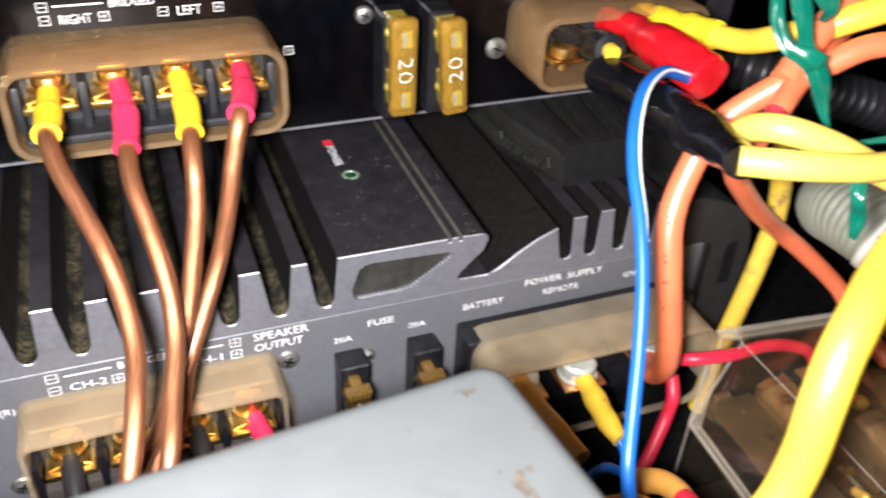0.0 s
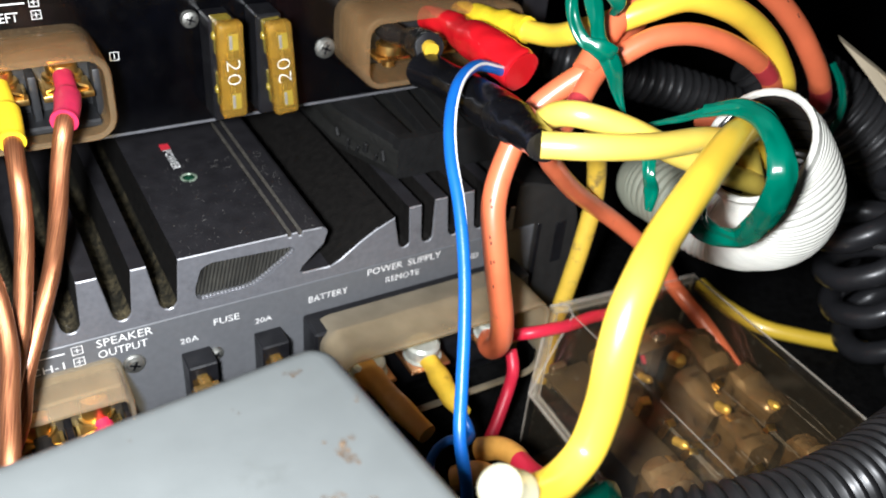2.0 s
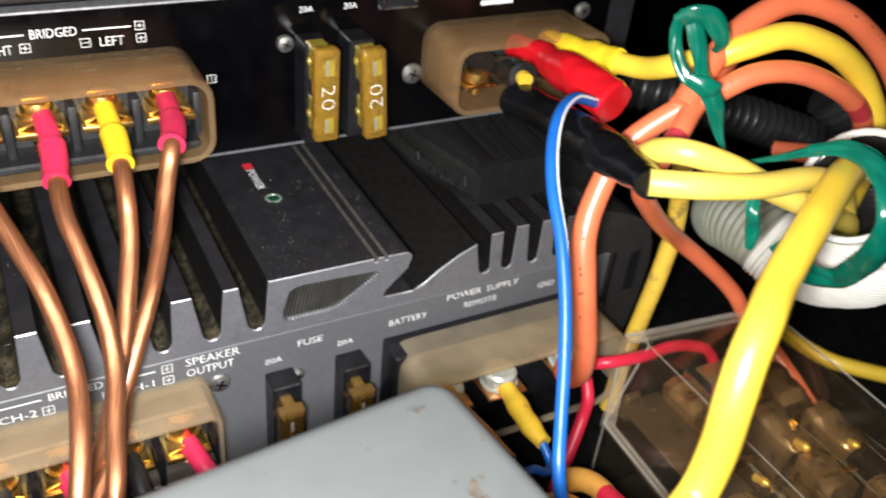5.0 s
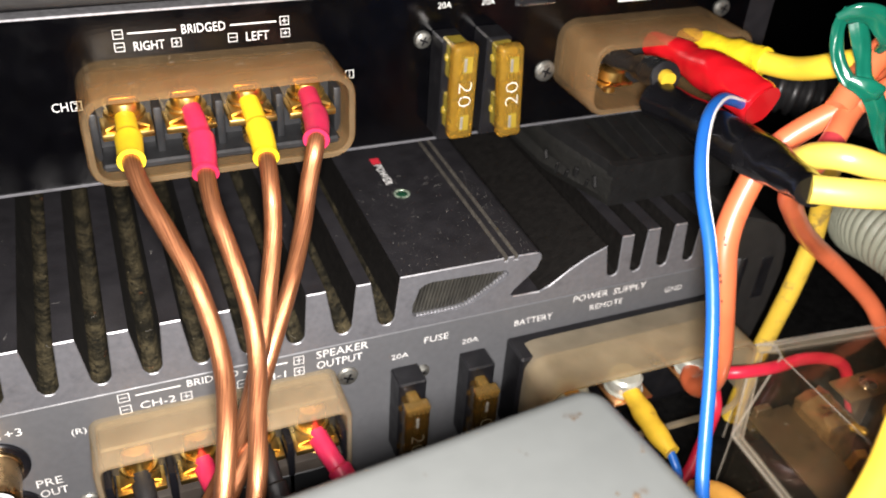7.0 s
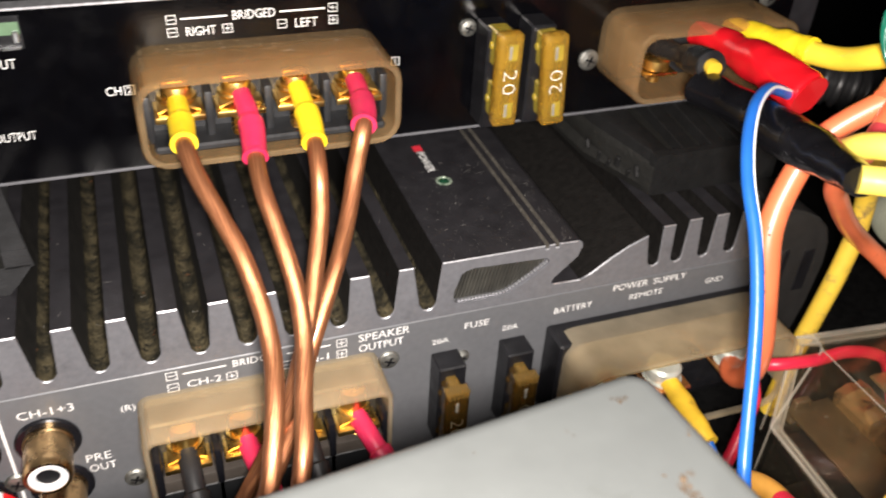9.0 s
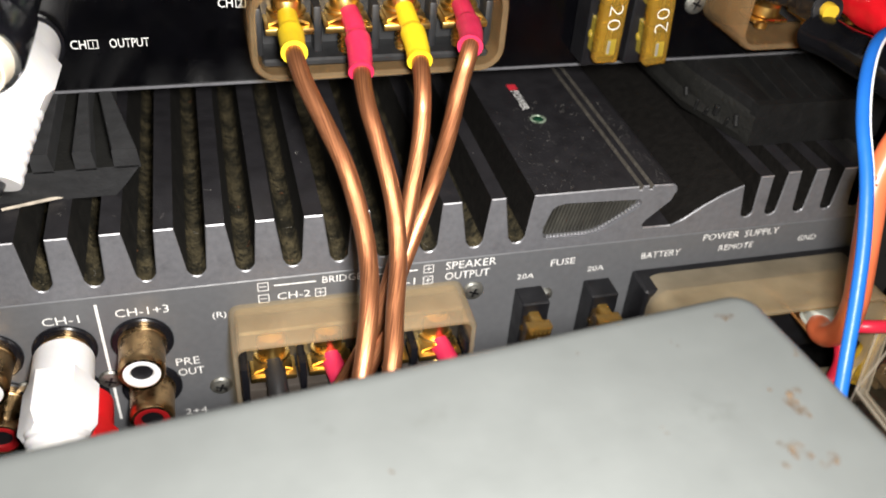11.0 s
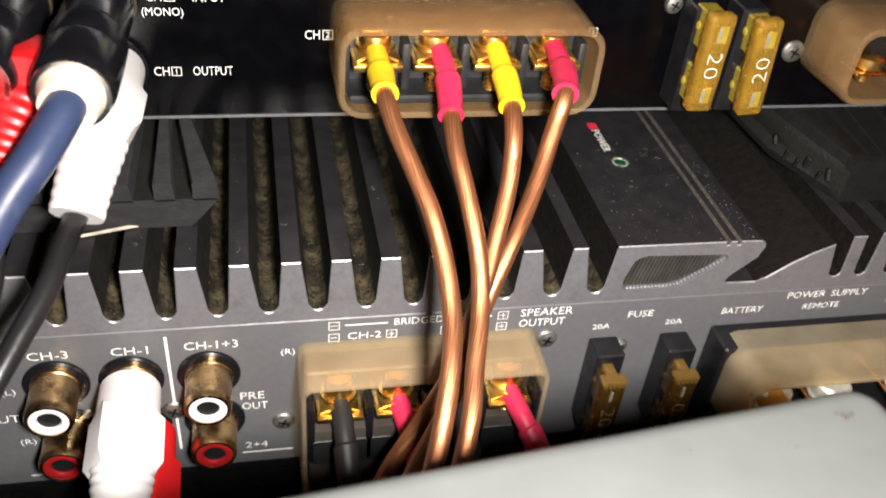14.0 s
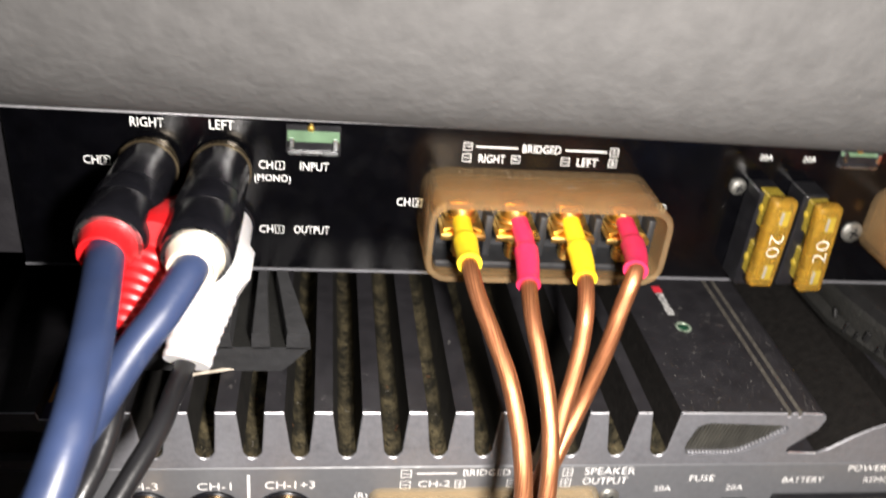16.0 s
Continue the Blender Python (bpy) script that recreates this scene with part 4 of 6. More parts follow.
for x in (5.35, 6.66, 8.45):
    bm = bmesh.new()
    box(bm, x - 0.48, x + 0.48, -1.75, -0.5, -1.62, -1.52, 0.03, 1)
    part("terminal_plate", bm, COPPER_TERM, pblock)
    bm = bmesh.new()
    lathe(bm, (x, -1.30, -1.55), (0, 0, 1), [(0, 0.40), (0.06, 0.42), (0.08, 0.36), (0.16, 0.37), (0.34, 0.37), (0.40, 0.31), (0.41, 0.1)], 28)
    part("bolt", bm, PALE_ZINC, pblock, "zinc plated terminal bolt")
bm = bmesh.new()
hood(bm, 4.5, 9.6, -2.70, -0.55, -0.3, -1.85, 0.42, 0.10)
part("power_terminal_cover", bm, SMOKE, amp, "smoky translucent power terminal cover")


def fuse_holder(parent, x, z_mid, y_back, y_front, h=2.1, w=0.58, label="black plastic fuse holder"):
    bm = bmesh.new()
    box(bm, x - w / 2, x + w / 2, y_front, y_back, z_mid - h / 2, z_mid + h / 2, 0.03, 1)
    return part("fuse_holder", bm, BLACK_PLASTIC, parent, label)


for x in (2.14, 3.64):
    fuse_holder(amp, x, -1.80, 0.0, -0.55, 2.1)

# ---- upper amplifier ----
UY, UB, UT = 2.926, 2.68, 5.86
upper = thing("amplifier", (0, 10, UB), "black car amplifier with a glossy connector panel, raised on rubber spacers", "amplifier", "stacked amplifiers")
bm = bmesh.new()
box(bm, -11.6, 12.2, UY + 0.29, 19.0, UB + 0.02, UT - 0.02, 0.05, 1)
part("case", bm, ANOD, upper, "black metal case")
bm = bmesh.new()
box(bm, -10.45, 11.2, UY, UY + 0.3, UB, UT, 0.02, 1)
part("front_panel", bm, PANEL_BLACK, upper, "glossy black connector panel")
bm = bmesh.new()
box(bm, -10.45, 11.2, UY - 0.035, UY - 0.0005, UB - 0.02, UB + 0.035, 0.008, 1)
part("lower_lip", bm, ANOD_CUT, upper, "thin grey lower lip")
bm = bmesh.new()
box(bm, -10.45, 11.2, UY - 0.03, UY + 0.3, UT + 0.001, UT + 0.05, 0.01, 1)
part("upper_lip", bm, BARE, upper, "bright upper lip")

UP = UY - 0.002
words(upper, "RIGHT", -8.29, 5.70, 0.18, UP, 0.58)
words(upper, "LEFT", -6.92, 5.71, 0.18, UP, 0.43)
words(upper, "CH", -9.16, 4.925, 0.17, UP, 0.26)
sign_box(upper, -8.78, 4.925, 0.18, UP, "2")
words(upper, "CH", -6.06, 4.955, 0.17, UP, 0.26)
sign_box(upper, -5.67, 4.955, 0.17, UP, "1")
words(upper, "INPUT", -5.30, 4.95, 0.17, UP, 0.53)
words(upper, "(MONO)", -6.14, 4.665, 0.19, UP, 0.67)
words(upper, "CH", -6.06, 3.59, 0.17, UP, 0.26)
sign_box(upper, -5.68, 3.59, 0.17, UP, "1")
words(upper, "OUTPUT", -5.40, 3.592, 0.17, UP, 0.68)
words(upper, "CH", -3.45, 4.275, 0.17, UP, 0.26)
sign_box(upper, -3.05, 4.275, 0.18, UP, "2")
words(upper, "BRIDGED", -1.135, 5.50, 0.165, UP, 0.75)
bars(upper, [(-2.03, -1.23, 5.49, 5.515)], UP)
bars(upper, [(-0.30, 0.52, 5.49, 5.515)], UP)
for x, z, k in ((-2.19, 5.50, "-"), (0.67, 5.505, "+"), (-2.19, 5.27, "-"), (-1.243, 5.272, "+"), (-0.27, 5.272, "-"), (0.676, 5.275, "+")):
    sign_box(upper, x, z, 0.165, UP, k)
sign_box(upper, 1.887, 4.33, 0.17, UP, "1")
words(upper, "RIGHT", -1.955, 5.262, 0.165, UP, 0.51)
words(upper, "LEFT", -0.03, 5.265, 0.165, UP, 0.41)
words(upper, "20A", 3.79, 5.54, 0.12, UP, 0.28, "CENTER")
words(upper, "20A", 4.71, 5.54, 0.12, UP, 0.28, "CENTER")
bars(upper, [(7.7, 8.5, 5.30, 5.40)], UP)
for x, z, r in ((3.36, 4.89, 0.18), (6.173, 3.935, 0.23), (10.42, 4.97, 0.2)):
    cross_screw(upper, x, UY, z, r)
# two slots with the green circuit board behind them
for x0, x1, z0, z1 in ((-5.56, -4.57, 5.2, 5.78), (5.3, 6.2, 5.4, 5.84)):
    bm = bmesh.new()
    box(bm, x0, x1, UY - 0.012, UY - 0.001, z0, z1, 0.004, 1)
    slot = part("switch_slot", bm, BLACK_PLASTIC, upper, "slot with a green board behind")
    bm = bmesh.new()
    box(bm, x0 + 0.02, x1 - 0.02, UY - 0.05, UY - 0.013, z0 + 0.26, z1 - 0.10, 0.01, 1)
    part("board", bm, PCB_GREEN, slot, "green circuit board edge")
    bm = bmesh.new()
    box(bm, x0 + 0.04, x1 - 0.04, UY - 0.10, UY - 0.013, z0 + 0.02, z0 + 0.06, 0.01, 1)
    for x in (x0 + 0.05, x1 - 0.14):
        box(bm, x, x + 0.1, UY - 0.12, UY - 0.013, z0 + 0.14, z0 + 0.34, 0.02, 1)
    part("slide", bm, ZINC, slot, "bright metal slide")
    bm = bmesh.new()
    lathe(bm, ((x0 + x1) / 2 - 0.05, UY - 0.01, z1 - 0.05), (0, -1, 0), [(0, 0.07), (0.03, 0.07), (0.05, 0.05), (0.055, 0.02)], 16)
    part("solder_pad", bm, TAB_BRASS, slot, "small gold solder pad")

terminal_row(upper, (-2.30, -1.27, -0.22, 0.85), 2.10, 4.30, -2.86, 1.40, 3.55, 4.88, UY, 0.86, 0.15, DARK_PLASTIC)
bm = bmesh.new()
cover(bm, -3.02, 1.56, 3.40, 5.06, UY, 1.40, 0.45, 0.13, 0.02)
part("terminal_cover", bm, AMBER, upper, "amber translucent terminal cover")
bm = bmesh.new()
box(bm, 6.6, 10.0, 2.35, UY, 3.66, 4.85, 0.05, 1)
ub = part("power_terminal_block", bm, DARK_PLASTIC, upper, "dark plastic power terminal block")
for x in (7.25, 8.35, 9.4):
    bm = bmesh.new()
    box(bm, x - 0.38, x + 0.38, 1.75, 2.4, 3.95, 4.02, 0.02, 1)
    lathe(bm, (x, 2.05, 3.75), (0, 0, 1), [(0, 0.13), (0.3, 0.13), (0.3, 0.28), (0.5, 0.28), (0.55, 0.2)], 20)
    part("clamp", bm, GOLD, ub, "gold clamp and screw")
bm = bmesh.new()
cover(bm, 6.38, 10.2, 3.50, 5.04, UY, 1.40, 0.42, 0.13, 0.03)
part("power_terminal_cover", bm, AMBER, upper, "amber translucent power terminal cover")
for x in (3.80, 4.72):
    fuse_holder(upper, x, 4.02, UY, 2.28, 2.1, 0.52)

# ---- rubber spacers between the amplifiers ----


def prism(bm, prof, rows, dark=None):
    """A profile of (x, z) carried back through rows of (y, a function that places a point); upward faces above dark,
    and faces to the left, take the second material.
    """
    loops = [[bm.verts.new(place(x, y, z)) for x, z in prof] for y, place in rows]
    for a, b in zip(loops, loops[1:]):
        bridge(bm, a, b)
    bm.faces.new(loops[0])
    bm.faces.new(loops[-1])
    bmesh.ops.recalc_face_normals(bm, faces=bm.faces[:])
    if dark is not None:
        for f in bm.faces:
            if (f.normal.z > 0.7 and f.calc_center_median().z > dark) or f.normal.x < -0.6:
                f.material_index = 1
    return bm


def spacer(x0, label, body, ridges, rows, floor_z, top_z, rubber):
    t = thing("rubber_spacer", (x0, 3, 1.49), label, "spacer", "spacers between the amplifiers")
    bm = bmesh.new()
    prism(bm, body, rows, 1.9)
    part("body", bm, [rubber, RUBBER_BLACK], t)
    for a, b in ridges:
        bm = bmesh.new()
        prism(bm, [(a, floor_z - 0.05), (a + 0.02, top_z - 0.02), (a + 0.04, top_z), (b - 0.04, top_z), (b - 0.02, top_z - 0.02), (b, floor_z - 0.05)], rows)
        part("ridge", bm, rubber, t)
    return t


def sloped(x, y, z):
    return (x, y + (2.675 - z) * 0.35, z)


def narrowed(x, y, z):
    """The first spacer's end runs back askew."""
    return (x - 0.5 * max(0.0, (x + 6.1) / 1.1), y, z)


def tapered(x, y, z):
    """The second spacer thins towards the front, and its end runs back askew."""
    k = (2.46 + 0.21 * min(1.0, max(0.0, (y - 1.1) / 1.8)) - 1.49) / 1.185
    skew = 0.36 * min(2.2, y - 1.1) * max(0.0, (7.7 - x) / 0.6) if x < 7.7 else 0.0
    return (x - skew + (0.03 if z < 1.6 and x < 7.2 else 0.0), y, 1.49 + (z - 1.49) * k)


spacer(-7.0, "grooved dark grey rubber spacer lying on the cooling fins", [(-5.55, 1.49), (-5.35, 1.75), (-5.06, 2.2), (-5.05, 2.25), (-9.0, 2.25), (-9.0, 1.49)],
       [(-5.46, -5.02), (-6.08, -5.74), (-6.76, -6.42), (-7.44, -7.10), (-8.12, -7.78), (-9.0, -8.46)], [(0.78, sloped), (0.83, sloped), (2.9, narrowed), (6.5, narrowed)], 2.25, 2.675, RUBBER)
right_spacer = spacer(8.8, "grooved dark rubber spacer with a ragged end, on the cooling fins", [(7.10, 1.49), (7.07, 1.7), (7.12, 1.9), (7.08, 2.2), (7.12, 2.40), (10.3, 2.40), (10.3, 1.49)],
       [(7.12, 7.53), (7.81, 8.22), (8.52, 8.92), (9.21, 9.62), (9.90, 10.3)], [(1.10, tapered), (1.16, tapered), (1.7, tapered), (2.3, tapered), (2.9, tapered), (6.5, tapered)], 2.40, 2.675, RUBBER_DARK)

bm = bmesh.new()
prism(bm, [(7.10, 1.5), (7.10, 2.66), (7.14, 2.68), (10.26, 2.68), (10.3, 2.66), (10.3, 1.5)], [(1.085, tapered), (1.10, tapered), (1.24, tapered), (1.26, tapered)])
part("front_rail", bm, RUBBER_DARK, right_spacer)
rng = random.Random(12)
for k in range(6):
    bm = bmesh.new()
    y0 = 1.35 + 0.27 * k
    box(bm, -0.05, 0.05, 0.0, rng.uniform(0.06, 0.16), 0.0, rng.uniform(0.15, 0.35), 0.03, 1, Matrix.Translation((7.02 - 0.36 * (y0 - 1.1), y0, 1.62 + rng.uniform(0, 0.3))) @ Matrix.Rotation(rng.uniform(-0.5, 0.5), 4, "X") @ Matrix.Rotation(0.34, 4, "Z"))
    part("torn_tooth", bm, RUBBER_DARK, right_spacer)

# ---- blade fuses ----


def blade_fuse(x, y_front, z, m_turn, number_up, label, body_mat=None):
    """An upright blade fuse; its outer end faces -y. m_turn tilts it, number_up turns the figures over."""
    at = Vector((x, y_front + 0.6, z))
    f = thing("blade_fuse", at, label, "fuse", "blade fuses")
    m = Matrix.Translation((x, y_front, z)) @ m_turn
    bm = bmesh.new()
    box(bm, -0.25, 0.25, 0.0, 0.30, -0.96, 0.96, 0.08, 3, m)
    part("cap", bm, body_mat or FUSE_CAP, f, "amber brown outer cap")
    # lower fuses get a toothed rim, coloured lighter as a lit top
    if body_mat:
        bm = bmesh.new()
        box(bm, -0.25, 0.25, 0.02, 0.26, 0.88, 0.975, 0.02, 2, m)
        for k in range(5):
            box(bm, -0.215 + 0.09 * k, -0.155 + 0.09 * k, -0.025, 0.10, 0.84, 1.0, 0.012, 1, m)
        box(bm, -0.10, 0.12, 0.24, 0.62, 0.78, 0.97, 0.03, 2, m)
        part("rim", bm, LIT_TOP, f, "toothed rim, its lit top put into the amber")
    bm = bmesh.new()
    box(bm, -0.19, 0.19, 0.29, 0.80, -0.88, -0.17, 0.03, 1, m)
    box(bm, -0.19, 0.19, 0.29, 0.80, 0.17, 0.88, 0.03, 1, m)
    box(bm, -0.10, 0.10, 0.29, 0.72, -0.18, 0.18, 0.02, 1, m)
    for s in (-1, 1):
        lathe(bm, m @ Vector((-0.18, 0.55, s * 0.55)), m.to_3x3() @ Vector((-1, 0, 0)), [(0, 0.09), (0.03, 0.08), (0.05, 0.04)], 12)
    part("body", bm, body_mat or FUSE_YELLOW, f, "translucent plastic body")
    for s in (-1, 1):
        bm = bmesh.new()
        box(bm, -0.07, 0.13, -0.006, 0.03, s * 0.60 - 0.17, s * 0.60 + 0.17, 0.012, 1, m)
        part("window", bm, body_mat or FUSE_YELLOW, f, "clear window over the metal")
    for s in (-1, 1):
        bm = bmesh.new()
        box(bm, -0.035, 0.035, 0.10, 1.2, s * 0.48 - 0.26, s * 0.48 + 0.26, m=m)
        part("blade", bm, ZINC, f)
        bm = bmesh.new()
        box(bm, -0.06, 0.01, -0.012, 0.05, s * 0.60 - 0.14, s * 0.60 + 0.14, 0.01, 1, m)
        part("test_point", bm, TIN, f, "grey metal test point")
    turn = Matrix.Translation((0, -0.004, 0)) @ Matrix.Rotation(radians(90 if number_up else -90), 4, "Y")
    words(f, "20", 0, 0, 0.27, 0, 0.50, "CENTER", m=m @ turn, name="printed_number", weight=-0.026, mat=INK_DIM if body_mat else None)
    return f


blade_fuse(3.80, 1.72, 4.22, Matrix.Rotation(radians(0), 4, "Y"), True, "yellow translucent twenty amp blade fuse in the upper amplifier")
blade_fuse(4.81, 1.72, 4.12, Matrix.Rotation(radians(-4), 4, "Y"), False, "yellow translucent twenty amp blade fuse in the upper amplifier")
blade_fuse(2.08, -1.08, -1.92, Matrix.Rotation(radians(0), 4, "Y"), True, "twenty amp blade fuse in the lower amplifier, coloured brown for shade", SHADED_FUSE)
blade_fuse(3.58, -1.08, -1.95, Matrix.Rotation(radians(0), 4, "Y"), False, "twenty amp blade fuse in the lower amplifier, coloured brown for shade", SHADED_FUSE)

# ---- speaker wires ----


def speaker_wire(points, sleeve_pts, sleeve_mat, label, colour, bell=0.235):
    at = points[0]
    w = thing("speaker_wire", at, label, "wire", "speaker wires")
    bm = bmesh.new()
    sweep(bm, points, 0.15, 20, 0.07, twist=0.5)
    part("conductor", bm, COPPER_WIRE, w, "copper strand in a clear jacket")
    bm = bmesh.new()

    def r(s, u):
        if u < 0.40:
            return 0.175 + 0.02 * u
        if u < 0.47:
            return 0.183 + (u - 0.40) * 0.6
        return 0.225 - (u - 0.47) * 0.05 + (0.02 if u > 0.95 else 0)
    sweep(bm, sleeve_pts, r, 22, 0.03, flat=0.95)
    part("sleeve", bm, sleeve_mat, w, colour + " crimp sleeve")
    return w


W1 = [(-2.33, 1.1, 4.33), (-2.36, 0.5, 4.37), (-2.27, 0.0, 4.12), (-2.03, -0.6, 3.68), (-1.81, -1.15, 3.23), (-1.66, -1.75, 2.62), (-1.63, -2.25, 2.18), (-1.73, -2.9, 1.8), (-1.95, -3.6, 1.2), (-2.24, -4.2, 0.5), (-2.6, -4.6, -0.6), (-2.9, -4.8, -2.2), (-3.0, -4.8, -4.05)]
W2 = [(-1.19, 1.2, 4.15), (-1.25, 0.6, 3.98), (-1.26, 0.0, 3.68), (-1.13, -0.6, 3.12), (-1.02, -1.2, 2.46), (-1.05, -1.8, 1.83), (-1.23, -2.5, 1.35), (-1.4, -3.2, 0.9), (-1.67, -3.8, 0.2), (-1.9, -4.2, -1.2), (-2.0, -4.3, -4.05)]
W3 = [(-0.21, 1.2, 4.22), (-0.25, 0.6, 4.12), (-0.30, 0.1, 3.79), (-0.38, -0.25, 3.16), (-0.56, -0.6, 2.42), (-0.79, -1.0, 1.69), (-1.06, -1.4, 1.08), (-1.42, -1.75, 0.25), (-1.92, -2.0, -0.58), (-2.44, -2.3, -1.3), (-2.9, -2.6, -2.6), (-3.1, -2.7, -4.05)]
W4 = [(0.76, 1.1, 4.41), (0.56, 0.4, 4.42), (0.33, 0.1, 3.77), (0.15, -0.1, 3.04), (-0.12, -0.3, 2.16), (-0.51, -0.7, 1.41), (-0.92, -1.2, 0.75), (-1.2, -1.7, 0.12), (-1.66, -2.3, -0.26), (-2.18, -2.9, -0.8), (-2.6, -3.2, -2.2), (-2.7, -3.3, -4.05)]
speaker_wire(W1, [(-2.31, 2.05, 4.38), (-2.32, 1.5, 4.37), (-2.34, 1.0, 4.36), (-2.36, 0.52, 4.39)], YELLOW_SLEEVE, "copper speaker wire with a yellow crimp sleeve", "yellow")
speaker_wire(W2, [(-1.22, 2.05, 4.40), (-1.19, 1.6, 4.3), (-1.19, 1.2, 4.15), (-1.26, 0.55, 3.96)], PINK_SLEEVE, "copper speaker wire with a pinkish red crimp sleeve", "pinkish red")
speaker_wire(W3, [(-0.22, 2.05, 4.43), (-0.21, 1.5, 4.3), (-0.22, 1.0, 4.2), (-0.26, 0.55, 4.11)], YELLOW_SLEEVE, "copper speaker wire with a yellow crimp sleeve", "yellow")
speaker_wire(W4, [(0.84, 2.05, 4.46), (0.78, 1.4, 4.43), (0.68, 0.8, 4.43), (0.55, 0.38, 4.42)], PINK_SLEEVE, "copper speaker wire with a pinkish red crimp sleeve", "pinkish red")

# wires on the lower terminals
for x, mat, colour, dx in ((-3.10, BLACK_SLEEVE, "black", 0.05), (-2.03, PINK_SLEEVE, "pinkish red", 0.25), (-0.95, BLACK_SLEEVE, "black", 0.1), (0.10, PINK_SLEEVE, "pinkish red", 0.35)):
    w = thing("speaker_wire", (x, -1.0, -1.35), f"short speaker wire with a {colour} sleeve in the lower terminal", "wire", "lower speaker wires")
    bm = bmesh.new()
    sweep(bm, [(x, -0.72, -1.30), (x + dx * 0.4, -1.25, -1.42), (x + dx, -1.8, -1.75), (x + dx * 1.2, -2.2, -2.2)], lambda s, u: 0.20 + 0.05 * (u > 0.45) - 0.03 * u, 18, 0.04)
    part("sleeve", bm, mat, w, colour + " crimp sleeve")
    bm = bmesh.new()
    sweep(bm, [(x + dx * 1.15, -2.1, -2.1), (x + dx * 1.3, -2.4, -2.6), (x + dx * 1.5, -2.7, -3.4), (x + dx * 1.6, -2.9, -4.0)], 0.15, 14)
    part("conductor", bm, COPPER_WIRE, w, "copper strand in a clear jacket")
# ---- phono plugs on the upper panel ----


def barrel_plug(base, tip, ring_mat, ring_name, cable, label, thick=0.27):
    base, tip = Vector(base), Vector(tip)
    d = (tip - base)
    length = d.length
    p = thing("phono_plug", base, label, "plug", "phono plugs")
    bm = bmesh.new()
    lathe(bm, base, d, [(-0.6, 0.46), (-0.05, 0.46), (-0.02, 0.53), (0.14, 0.55), (0.16, 0.53)], 36)
    part("collar", bm, DARK_COLLAR, p, "blackened metal collar")
    bm = bmesh.new()
    L = length
    lathe(bm, base, d, [(0.12, 0.50), (0.16, 0.52), (L * 0.46, 0.53), (L * 0.47, 0.515), (L * 0.49, 0.515)], 48)
    lathe(bm, base, d, [(L * 0.48, 0.52), (L * 0.50, 0.57), (L * 0.66, 0.575), (L * 0.68, 0.56), (L * 0.70, 0.575), (L * 0.90, 0.575), (L * 0.95, 0.56), (L, 0.50), (L - 0.02, 0.44)], 48)
    part("barrel", bm, GLOSS_BLACK, p, "glossy black barrel", smooth=18)
    bm = bmesh.new()
    lathe(bm, base, d, [(L - 0.10, 0.50), (L - 0.03, 0.525), (L + 0.02, 0.52), (L + 0.02, 0.44)], 36, cap=False)
    part("chrome_ring", bm, ZINC, p, "chrome end ring")
    bm = bmesh.new()
    lathe(bm, base, d, [(L - 0.15, 0.44), (L + 0.02, 0.45), (L + 0.12, 0.41), (L + 0.30, 0.395), (L + 0.37, 0.37), (L + 0.38, 0.34), (L + 0.30, 0.28)], 36)
    part("strain_relief", bm, ring_mat, p, ring_name + " cable bush")
    bm = bmesh.new()
    sweep(bm, [tuple(base + d.normalized() * (L + 0.1))] + cable, thick, 24, 0.1)
    part("cable", bm, NAVY_CABLE, p, "thick navy blue cable")
    return p


barrel_plug((-6.70, 2.75, 4.95), (-6.78, -0.30, 4.88), CREAM, "cream", [(-6.82, -0.62, 4.86), (-6.98, -0.95, 4.68), (-7.20, -1.3, 4.44), (-7.45, -1.55, 4.18), (-7.78, -1.9, 3.74), (-8.2, -2.3, 3.1), (-8.8, -2.8, 2.2), (-9.5, -3.2, 0.8), (-10.1, -3.5, -1.2), (-10.3, -3.6, -3.9)], "black phono plug with a cream bush and navy cable")
barrel_plug((-7.98, 2.75, 4.95), (-8.13, 0.02, 4.88), RED_PLASTIC, "red", [(-8.06, -0.6, 4.90), (-7.98, -1.3, 4.84), (-7.88, -2.3, 4.74), (-7.84, -3.3, 4.5), (-7.95, -4.0, 4.1), (-8.3, -4.8, 3.2), (-8.9, -5.4, 1.6), (-9.4, -5.7, -1.0), (-9.5, -5.7, -3.9)], "black phono plug with a red bush and navy cable", 0.29)


def moulded_plug(pts, mat, colour, cable, label, hexed=True, rib=0.008):
    p = thing("phono_plug", pts[0], label, "plug", "phono plugs")
    a, b = Vector(pts[0]), Vector(pts[1])
    bm = bmesh.new()
    L = (b - a).length
    lathe(bm, a, b - a, [(-0.35, 0.43), (L * 0.45, 0.45), (L * 0.6, 0.45)], 32)
    lathe(bm, a, b - a, [(L * 0.45, 0.44), (L * 0.55, 0.56), (L * 1.30, 0.56), (L * 1.5, 0.44)], 6 if hexed else 28)
    part("grip", bm, mat, p, f"{colour} moulded grip")
    bm = bmesh.new()
    sweep(bm, pts[1:], lambda s, u: 0.47 - 0.08 * u + rib * math.cos(s * 2 * math.pi / 0.19), 28, 0.02)
    part("ribbed_boot", bm, mat, p, f"{colour} ribbed boot")
    bm = bmesh.new()
    sweep(bm, [pts[-1]] + cable, 0.165, 18, 0.1)
    part("cable", bm, BLACK_CABLE, p, "black cable")
    return p


